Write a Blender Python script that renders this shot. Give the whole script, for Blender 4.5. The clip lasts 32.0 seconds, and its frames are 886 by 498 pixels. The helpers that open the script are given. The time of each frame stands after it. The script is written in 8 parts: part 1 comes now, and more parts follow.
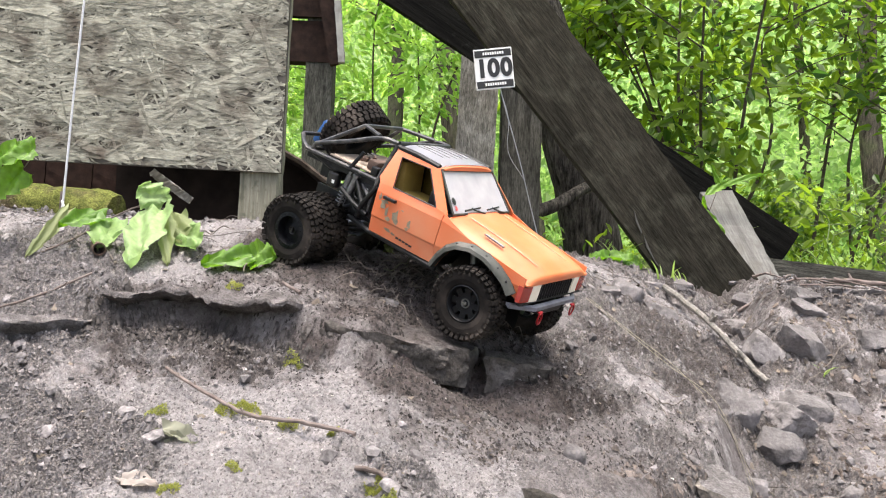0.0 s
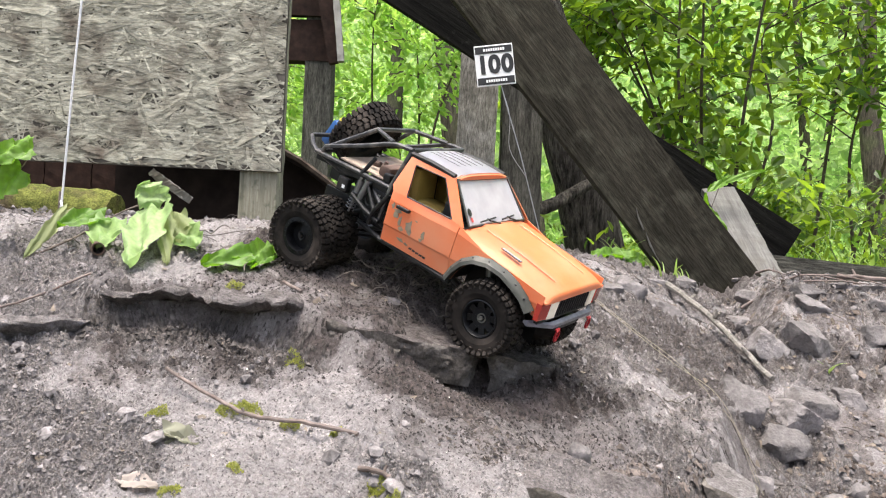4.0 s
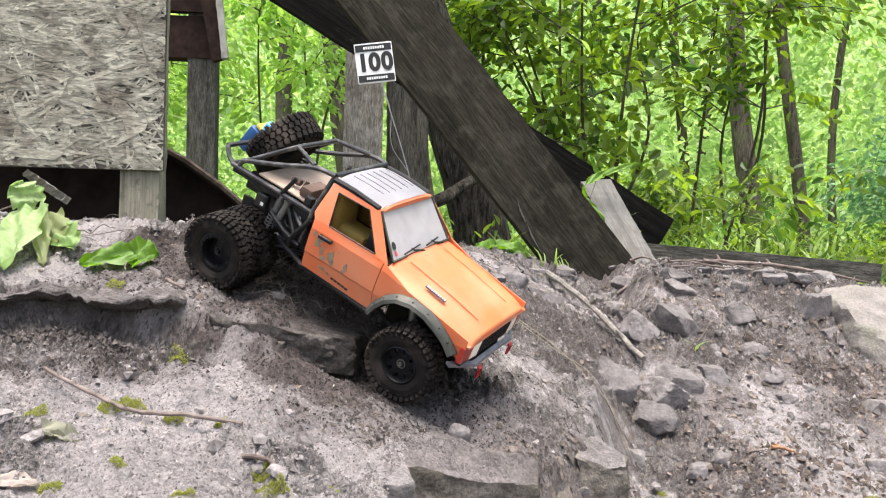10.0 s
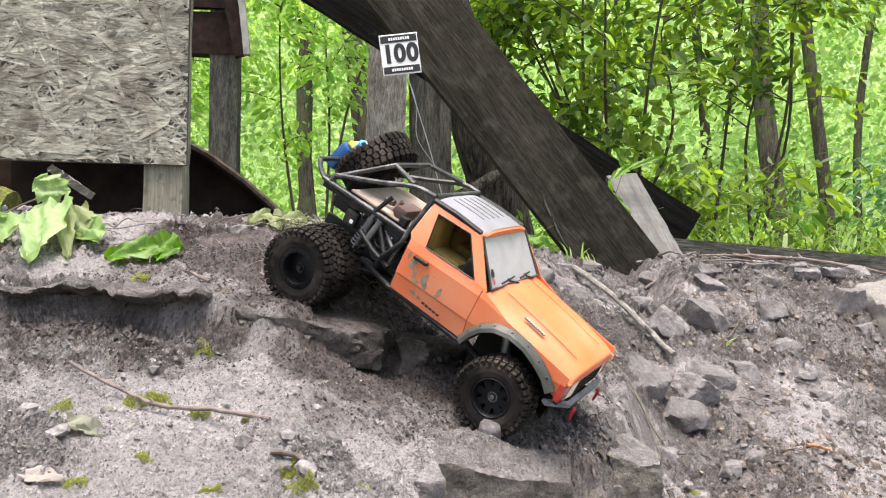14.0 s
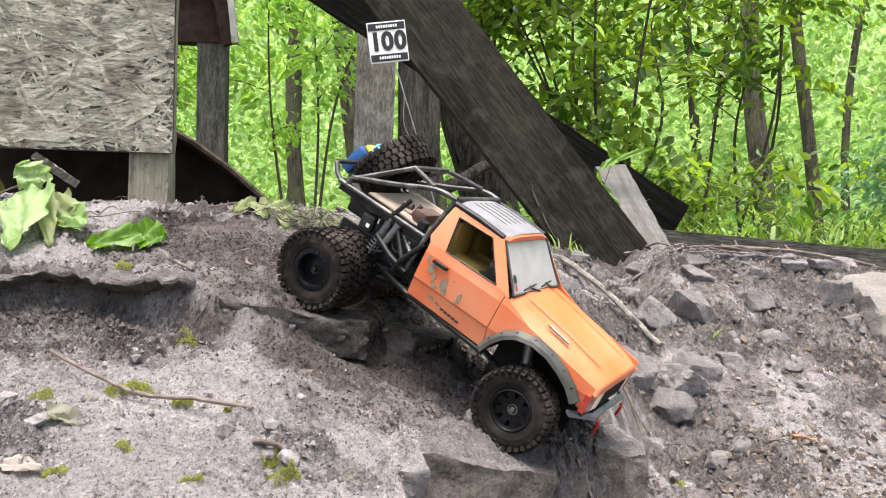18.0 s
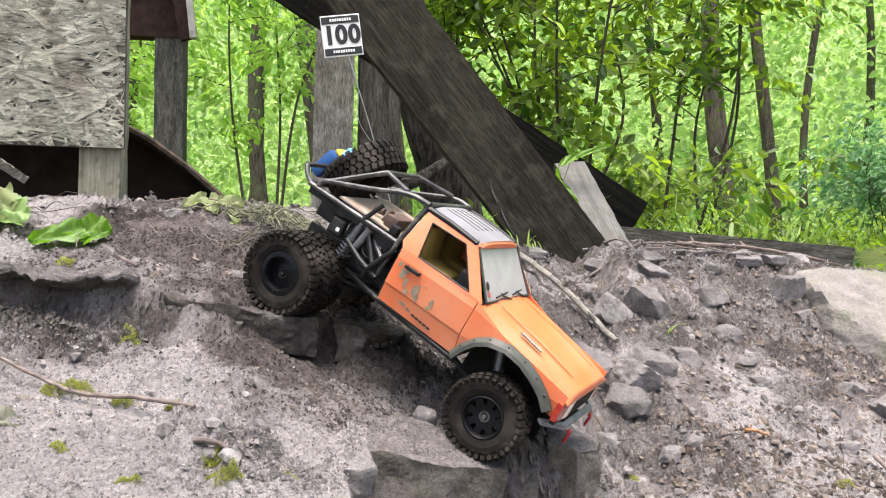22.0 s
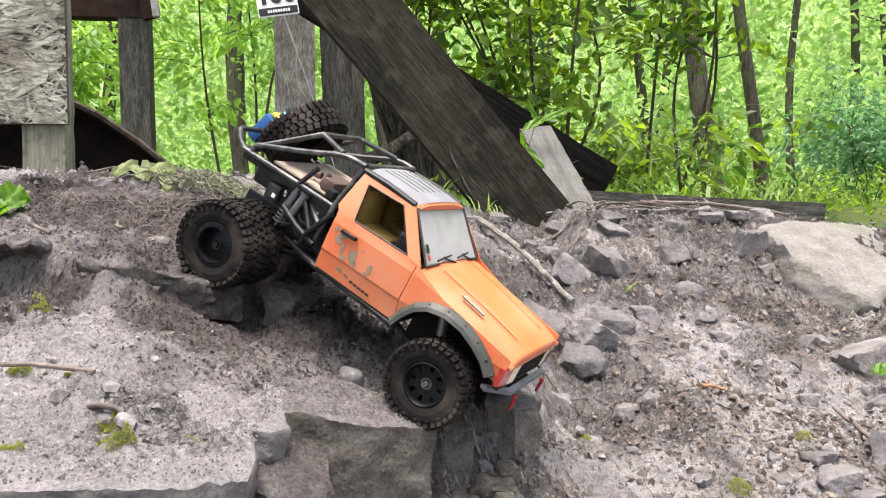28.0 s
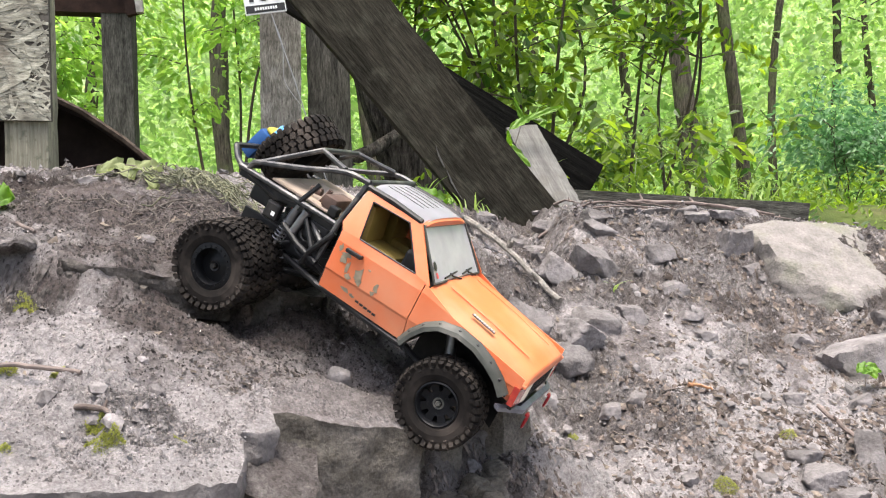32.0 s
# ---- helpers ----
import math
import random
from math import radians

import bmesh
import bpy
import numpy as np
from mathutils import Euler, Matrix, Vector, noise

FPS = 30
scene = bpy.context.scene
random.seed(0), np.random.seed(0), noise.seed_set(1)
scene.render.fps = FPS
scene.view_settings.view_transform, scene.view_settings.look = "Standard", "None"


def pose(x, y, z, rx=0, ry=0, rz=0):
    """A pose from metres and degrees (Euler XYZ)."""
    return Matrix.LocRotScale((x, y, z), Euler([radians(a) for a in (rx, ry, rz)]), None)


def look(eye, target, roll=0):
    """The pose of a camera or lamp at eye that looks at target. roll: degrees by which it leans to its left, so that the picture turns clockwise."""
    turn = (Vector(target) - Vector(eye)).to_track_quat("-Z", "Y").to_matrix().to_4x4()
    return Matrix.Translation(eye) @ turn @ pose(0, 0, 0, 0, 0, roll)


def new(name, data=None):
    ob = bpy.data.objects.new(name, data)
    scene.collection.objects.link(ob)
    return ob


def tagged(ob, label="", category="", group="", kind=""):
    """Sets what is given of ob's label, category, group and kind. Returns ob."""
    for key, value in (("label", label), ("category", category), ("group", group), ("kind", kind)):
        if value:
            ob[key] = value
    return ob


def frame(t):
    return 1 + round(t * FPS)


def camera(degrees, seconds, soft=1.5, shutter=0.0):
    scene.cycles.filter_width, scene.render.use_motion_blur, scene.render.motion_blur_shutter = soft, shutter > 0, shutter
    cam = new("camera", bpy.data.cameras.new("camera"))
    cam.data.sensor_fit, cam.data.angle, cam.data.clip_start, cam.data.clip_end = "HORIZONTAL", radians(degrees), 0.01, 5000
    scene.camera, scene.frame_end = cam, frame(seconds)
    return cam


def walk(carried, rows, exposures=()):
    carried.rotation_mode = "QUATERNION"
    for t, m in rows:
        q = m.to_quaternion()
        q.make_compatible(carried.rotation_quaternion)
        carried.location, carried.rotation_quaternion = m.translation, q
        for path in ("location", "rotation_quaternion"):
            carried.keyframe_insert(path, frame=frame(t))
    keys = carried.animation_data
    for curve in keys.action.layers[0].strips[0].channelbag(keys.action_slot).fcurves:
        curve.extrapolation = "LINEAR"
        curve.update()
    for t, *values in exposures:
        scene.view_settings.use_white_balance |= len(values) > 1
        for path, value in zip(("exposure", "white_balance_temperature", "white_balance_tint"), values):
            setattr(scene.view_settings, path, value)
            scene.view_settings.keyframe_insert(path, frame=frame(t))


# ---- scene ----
cam = camera(54.4, 32.0, soft=1.15)
METRES, EYE, TILT, LEAN, TURN = 0.41, 0.6, 0.0, -3.0, 0.0
ROWS = [
    (0.0, 0.0, 0.0, 0.0, 0.0, 0.0, -0.0),
    (0.5, -0.0049, 0.0069, -0.0034, 0.1, -0.11, 0.06),
    (1.0, -0.0093, 0.0176, -0.0037, 0.12, -0.18, 0.12),
    (1.5, -0.0068, 0.0215, -0.0032, 0.08, -0.18, 0.15),
    (2.0, -0.0052, 0.022, 0.0005, 0.02, -0.14, 0.16),
    (2.5, -0.0067, 0.0244, 0.0023, -0.02, -0.11, 0.18),
    (3.0, -0.0082, 0.0237, -0.0035, -0.03, -0.09, 0.22),
    (3.5, -0.0055, 0.0253, -0.0045, -0.01, -0.07, 0.3),
    (5.5, -0.0101, 0.0293, -0.0051, 0.0, -0.01, 0.47),
    (6.0, -0.0042, 0.0348, -0.0031, -0.09, 0.12, 0.68),
    (6.5, -0.0045, 0.0356, -0.0009, -0.26, 0.47, 1.08),
    (7.0, -0.0082, 0.04, 0.0174, -0.69, 0.99, 1.56),
    (7.5, -0.0073, 0.0267, 0.0359, -1.62, 1.31, 1.98),
    (8.0, 0.0289, -0.0195, 0.0232, -3.17, 1.23, 2.18),
    (8.5, 0.0534, -0.0993, -0.0223, -5.03, 0.64, 2.14),
    (9.0, 0.0574, -0.1002, -0.0255, -6.46, 0.01, 1.98),
    (9.5, 0.0496, -0.0861, -0.0238, -7.12, -0.34, 1.84),
    (10.0, 0.0343, -0.069, -0.0232, -6.96, -0.36, 1.74),
    (10.5, 0.0189, -0.0551, -0.0188, -6.41, -0.21, 1.66),
    (11.0, 0.0158, -0.0422, -0.0164, -5.88, -0.12, 1.61),
    (11.5, 0.01, -0.0312, -0.0208, -5.6, -0.12, 1.58),
    (12.0, 0.0045, -0.0231, -0.0243, -5.52, -0.21, 1.56),
    (12.5, 0.005, -0.0199, -0.029, -5.54, -0.3, 1.59),
    (13.0, 0.0023, -0.0169, -0.0289, -5.58, -0.4, 1.65),
    (13.5, 0.0141, -0.0131, -0.0286, -5.61, -0.46, 1.74),
    (14.0, 0.0122, -0.0107, -0.0365, -5.64, -0.52, 1.8),
    (14.5, 0.0189, -0.0092, -0.0384, -5.7, -0.58, 1.83),
    (16.5, 0.0305, -0.0007, -0.0468, -6.2, -0.78, 1.68),
    (17.0, 0.0249, 0.0031, -0.0437, -6.27, -0.9, 1.6),
    (17.5, 0.0246, 0.0045, -0.0442, -6.29, -1.02, 1.55),
    (18.0, 0.0244, 0.0077, -0.0445, -6.33, -1.11, 1.54),
    (18.5, 0.0235, 0.0102, -0.0451, -6.44, -1.18, 1.53),
    (19.0, 0.015, 0.0264, -0.0544, -6.72, -1.17, 1.53),
    (19.5, 0.0341, 0.0306, -0.0567, -6.99, -1.2, 1.53),
    (20.0, 0.0331, 0.0315, -0.0555, -7.22, -1.21, 1.52),
    (20.5, 0.0338, 0.0313, -0.059, -7.42, -1.24, 1.49),
    (21.0, 0.0351, 0.0325, -0.059, -7.65, -1.23, 1.49),
    (21.5, 0.0427, 0.0335, -0.0564, -8.03, -1.24, 1.49),
    (22.0, 0.0737, 0.03, -0.0564, -8.6, -1.28, 1.59),
    (22.5, 0.1286, 0.0394, -0.0673, -9.2, -1.46, 1.76),
    (23.0, 0.1892, 0.0795, -0.0844, -9.57, -1.77, 2.07),
    (23.5, 0.2408, 0.1314, -0.1006, -9.63, -2.15, 2.49),
    (24.0, 0.2959, 0.1057, -0.1449, -9.49, -2.5, 2.95),
    (24.5, 0.3337, 0.0657, -0.1652, -9.37, -2.75, 3.33),
    (25.0, 0.3408, 0.0741, -0.1547, -9.34, -2.84, 3.56),
    (25.5, 0.3266, 0.0777, -0.1491, -9.35, -2.78, 3.65),
    (26.0, 0.3227, 0.0782, -0.1436, -9.3, -2.64, 3.69),
    (26.5, 0.3163, 0.0827, -0.1398, -9.17, -2.51, 3.67),
    (28.5, 0.2757, 0.1054, -0.1469, -9.06, -2.65, 3.56),
    (29.0, 0.2723, 0.1127, -0.1441, -9.16, -2.72, 3.49),
    (29.5, 0.2632, 0.1178, -0.1428, -9.32, -2.76, 3.43),
    (30.0, 0.2592, 0.1176, -0.1421, -9.52, -2.79, 3.36),
    (30.5, 0.264, 0.1159, -0.1411, -9.72, -2.78, 3.36),
    (31.0, 0.2604, 0.109, -0.1443, -9.86, -2.75, 3.37),
    (31.5, 0.2677, 0.1092, -0.1371, -9.95, -2.73, 3.4),
    (32.0, 0.2695, 0.1058, -0.1398, -10.11, -2.79, 3.4),
]
walk(cam, [(t, pose(0, 0, EYE, TILT, LEAN, TURN) @ pose(METRES * x, METRES * y, METRES * z, 90 + pitch, roll, yaw)) for t, x, y, z, yaw, pitch, roll in ROWS])

# ---- light ----
SUN_EL, SUN_ROT = 80.0, 200.0
world = bpy.data.worlds.new("sky")
scene.world = world
world.use_nodes = True
wn = world.node_tree.nodes
sky = wn.new("ShaderNodeTexSky")
sky.sky_type, sky.sun_disc = "NISHITA", False
sky.sun_elevation, sky.sun_rotation = radians(SUN_EL), radians(SUN_ROT)
sky.air_density, sky.dust_density, sky.ozone_density = 1.0, 7.0, 0.9
world.node_tree.links.new(sky.outputs[0], wn["Background"].inputs[0])
wn["Background"].inputs[1].default_value = 0.12
sun = new("sun", bpy.data.lights.new("sun", "SUN"))
sun.data.energy, sun.data.angle, sun.data.color = 1.8, radians(30), (0.99, 0.98, 0.94)
sun.matrix_world = look((0, 0, 8), Vector((0, 0, 8)) - Vector((math.sin(radians(SUN_ROT)) * math.cos(radians(SUN_EL)), math.cos(radians(SUN_ROT)) * math.cos(radians(SUN_EL)), math.sin(radians(SUN_EL)))))
scene.view_settings.exposure = 1.62

# ---- mesh helpers ----
def finish(name, bm, material, smooth=False):
    me = bpy.data.meshes.new(name)
    bmesh.ops.recalc_face_normals(bm, faces=bm.faces[:])
    if smooth:
        for fc in bm.faces:
            fc.smooth = True
    bm.to_mesh(me)
    bm.free()
    if material is not None:
        for m in (material if isinstance(material, (list, tuple)) else [material]):
            me.materials.append(m)
    if smooth:
        me.set_sharp_from_angle(angle=radians(38))
    return me


def thing(name, bm, material, label, category, group="", kind="", smooth=False):
    return tagged(new(name, finish(name, bm, material, smooth)), label, category, group, kind)


def empty(name, label, category, group="", m=None):
    ob = tagged(new(name), label, category, group)
    ob.empty_display_size = 0.02
    if m is not None:
        ob.matrix_world = m
    return ob


def part(name, bm, material, parent, label="", smooth=False, m=None):
    ob = new(name, finish(name, bm, material, smooth))
    ob.parent = parent
    if m is not None:
        ob.matrix_basis = m
    if label:
        ob["label"] = label
    return ob


def again(ob, parent, m=None, name=None):
    """One more object on the same mesh."""
    o = new(name or ob.name.split(".")[0], ob.data)
    o.parent = parent
    if "label" in ob:
        o["label"] = ob["label"]
    o.matrix_basis = m if m is not None else ob.matrix_basis
    return o


def box(bm, c, s, m=None, bev=0.0):
    r = bmesh.ops.create_cube(bm, size=1.0, matrix=(m or Matrix()) @ Matrix.Translation(c) @ Matrix.Diagonal((*s, 1)))
    if bev > 0:
        es = list({e for v in r["verts"] for e in v.link_edges})
        bmesh.ops.bevel(bm, geom=es, offset=bev, segments=2, affect="EDGES", profile=0.5)
    return bm


def prism(bm, pts, off):
    """A closed slab: the polygon pts, and its copy moved by off."""
    off = Vector(off)
    a = [bm.verts.new(p) for p in pts]
    b = [bm.verts.new(Vector(p) + off) for p in pts]
    n = len(a)
    bm.faces.new(a)
    bm.faces.new(b[::-1])
    for i in range(n):
        bm.faces.new((a[i], b[i], b[(i + 1) % n], a[(i + 1) % n]))
    return bm


def tube(bm, pts, r, n=8, taper=None, closed=False):
    pts = [Vector(p) for p in pts]
    rings = []
    up = Vector((0.13, 0.31, 0.94))
    k = len(pts)
    for i, p in enumerate(pts):
        d = (pts[(i + 1) % k] - pts[i - 1]) if closed or 0 < i < k - 1 else (pts[1] - pts[0] if i == 0 else pts[-1] - pts[-2])
        d.normalize()
        s = d.cross(up)
        if s.length < 1e-3:
            s = d.cross(Vector((1, 0, 0)))
        s.normalize()
        u = s.cross(d)
        rr = r if taper is None else r + (taper - r) * i / (k - 1)
        rings.append([bm.verts.new(p + (s * math.cos(2 * math.pi * j / n) + u * math.sin(2 * math.pi * j / n)) * rr) for j in range(n)])
    for i in range(k if closed else k - 1):
        a, b = rings[i], rings[(i + 1) % k]
        for j in range(n):
            bm.faces.new((a[j], a[(j + 1) % n], b[(j + 1) % n], b[j]))
    if not closed:
        bm.faces.new(rings[0][::-1])
        bm.faces.new(rings[-1])
    return bm


def lathe(bm, prof, n=32, closed=False):
    """Turn a profile of (radius, y) about the y axis."""
    rings = []
    for r, y in prof:
        rings.append([bm.verts.new((r * math.sin(2 * math.pi * j / n), y, r * math.cos(2 * math.pi * j / n))) for j in range(n)])
    m = len(rings)
    for i in range(m if closed else m - 1):
        a, b = rings[i], rings[(i + 1) % m]
        for j in range(n):
            bm.faces.new((a[j], a[(j + 1) % n], b[(j + 1) % n], b[j]))
    return bm


def smooth_path(pts, k=6):
    """Catmull-Rom through pts."""
    p = [Vector(q) for q in pts]
    p = [p[0] * 2 - p[1]] + p + [p[-1] * 2 - p[-2]]
    out = []
    for i in range(1, len(p) - 2):
        for j in range(k):
            t = j / k
            out.append(0.5 * ((2 * p[i]) + (p[i + 1] - p[i - 1]) * t + (2 * p[i - 1] - 5 * p[i] + 4 * p[i + 1] - p[i + 2]) * t * t + (3 * p[i] - p[i - 1] - 3 * p[i + 1] + p[i + 2]) * t ** 3))
    out.append(p[-2])
    return out

# ---- materials ----
def mat(name, c1, c2=None, rough=0.7, metal=0.0, scale=12.0, detail=6.0, bump=0.0, bscale=120.0, dist=0.002, spec=0.5, stretch=(1, 1, 1), island=0.0, rnd=0.0, c3=None, s3=3.0, t3=(0.5, 0.62), rvar=0.12, coat=0.0, fine=0.0, fs=160.0):
    """Two colours mixed by noise, a third in patches, grain as bump."""
    m = bpy.data.materials.new(name)
    m.use_nodes = True
    nt = m.node_tree
    nd, ln = nt.nodes, nt.links
    b = nd["Principled BSDF"]
    b.inputs["Metallic"].default_value = metal
    b.inputs["Specular IOR Level"].default_value = spec
    b.inputs["Coat Weight"].default_value = coat
    tc = nd.new("ShaderNodeTexCoord")
    mp = nd.new("ShaderNodeMapping")
    mp.inputs["Scale"].default_value = stretch
    ln.new(tc.outputs["Object"], mp.inputs[0])
    n1 = nd.new("ShaderNodeTexNoise")
    n1.inputs["Scale"].default_value, n1.inputs["Detail"].default_value, n1.inputs["Roughness"].default_value = scale, detail, 0.62
    ln.new(mp.outputs[0], n1.inputs["Vector"])
    cr = nd.new("ShaderNodeValToRGB")
    cr.color_ramp.elements[0].position, cr.color_ramp.elements[1].position = 0.32, 0.68
    cr.color_ramp.elements[0].color = (*c1, 1)
    cr.color_ramp.elements[1].color = (*(c2 or c1), 1)
    ln.new(n1.outputs[0], cr.inputs[0])
    col = cr.outputs[0]
    if c3:
        n3 = nd.new("ShaderNodeTexNoise")
        n3.inputs["Scale"].default_value, n3.inputs["Detail"].default_value = s3, 7.0
        ln.new(tc.outputs["Object"], n3.inputs["Vector"])
        r3 = nd.new("ShaderNodeMapRange")
        r3.inputs[1].default_value, r3.inputs[2].default_value = t3
        ln.new(n3.outputs[0], r3.inputs[0])
        mx = nd.new("ShaderNodeMix")
        mx.data_type = "RGBA"
        ln.new(r3.outputs[0], mx.inputs[0])
        ln.new(col, mx.inputs[6])
        mx.inputs[7].default_value = (*c3, 1)
        col = mx.outputs[2]
    if fine:
        nf = nd.new("ShaderNodeTexNoise")
        nf.inputs["Scale"].default_value, nf.inputs["Detail"].default_value, nf.inputs["Roughness"].default_value = fs, 6.0, 0.75
        ln.new(mp.outputs[0], nf.inputs["Vector"])
        mf = nd.new("ShaderNodeMapRange")
        for k, q in zip((1, 2, 3, 4), (0.34, 0.66, 1 - fine, 1 + fine)):
            mf.inputs[k].default_value = q
        ln.new(nf.outputs[0], mf.inputs[0])
        hf = nd.new("ShaderNodeHueSaturation")
        ln.new(mf.outputs[0], hf.inputs["Value"])
        ln.new(col, hf.inputs["Color"])
        col = hf.outputs[0]
    if island or rnd:
        if island:
            src = nd.new("ShaderNodeNewGeometry").outputs["Random Per Island"]
        else:
            src = nd.new("ShaderNodeObjectInfo").outputs["Random"]
        mr = nd.new("ShaderNodeMapRange")
        mr.inputs[3].default_value, mr.inputs[4].default_value = 1 - (island or rnd), 1 + (island or rnd)
        ln.new(src, mr.inputs[0])
        hs = nd.new("ShaderNodeHueSaturation")
        ln.new(mr.outputs[0], hs.inputs["Value"])
        ln.new(col, hs.inputs["Color"])
        col = hs.outputs[0]
    ln.new(col, b.inputs["Base Color"])
    rr = nd.new("ShaderNodeMapRange")
    rr.inputs[3].default_value, rr.inputs[4].default_value = max(0.02, rough - rvar), min(1, rough + rvar)
    ln.new(n1.outputs[0], rr.inputs[0])
    ln.new(rr.outputs[0], b.inputs["Roughness"])
    if bump:
        n2 = nd.new("ShaderNodeTexNoise")
        n2.inputs["Scale"].default_value, n2.inputs["Detail"].default_value, n2.inputs["Roughness"].default_value = bscale, 5.0, 0.65
        ln.new(mp.outputs[0], n2.inputs["Vector"])
        bp = nd.new("ShaderNodeBump")
        bp.inputs["Strength"].default_value, bp.inputs["Distance"].default_value = bump, dist
        ln.new(n2.outputs[0], bp.inputs["Height"])
        ln.new(bp.outputs[0], b.inputs["Normal"])
    return m


def leaf_mat(name, c1, c2, trans=0.45, rough=0.45, var=0.35, grain=9.0):
    """A leaf: diffuse and gloss in front, light let through from behind; each leaf its own shade."""
    m = bpy.data.materials.new(name)
    m.use_nodes = True
    nt = m.node_tree
    nd, ln = nt.nodes, nt.links
    b = nd["Principled BSDF"]
    g = nd.new("ShaderNodeNewGeometry")
    cr = nd.new("ShaderNodeValToRGB")
    cr.color_ramp.elements[0].color, cr.color_ramp.elements[1].color = (*c1, 1), (*c2, 1)
    ln.new(g.outputs["Random Per Island"], cr.inputs[0])
    tc = nd.new("ShaderNodeTexCoord")
    n = nd.new("ShaderNodeTexNoise")
    n.inputs["Scale"].default_value, n.inputs["Detail"].default_value = grain, 6.0
    ln.new(tc.outputs["Object"], n.inputs["Vector"])
    mr = nd.new("ShaderNodeMapRange")
    mr.inputs[3].default_value, mr.inputs[4].default_value = 1 - var, 1 + var
    ln.new(n.outputs[0], mr.inputs[0])
    hs = nd.new("ShaderNodeHueSaturation")
    ln.new(mr.outputs[0], hs.inputs["Value"])
    ln.new(cr.outputs[0], hs.inputs["Color"])
    ln.new(hs.outputs[0], b.inputs["Base Color"])
    b.inputs["Roughness"].default_value = rough
    t = nd.new("ShaderNodeBsdfTranslucent")
    mx = nd.new("ShaderNodeMix")
    mx.data_type, mx.blend_type = "RGBA", "MULTIPLY"
    mx.inputs[0].default_value = 0.0
    ln.new(hs.outputs[0], mx.inputs[6])
    hs2 = nd.new("ShaderNodeHueSaturation")
    hs2.inputs["Value"].default_value, hs2.inputs["Saturation"].default_value = 2.2, 1.1
    ln.new(hs.outputs[0], hs2.inputs["Color"])
    ln.new(hs2.outputs[0], t.inputs[0])
    ms = nd.new("ShaderNodeMixShader")
    ms.inputs[0].default_value = trans
    ln.new(b.outputs[0], ms.inputs[1])
    ln.new(t.outputs[0], ms.inputs[2])
    ln.new(ms.outputs[0], nd["Material Output"].inputs[0])
    return m


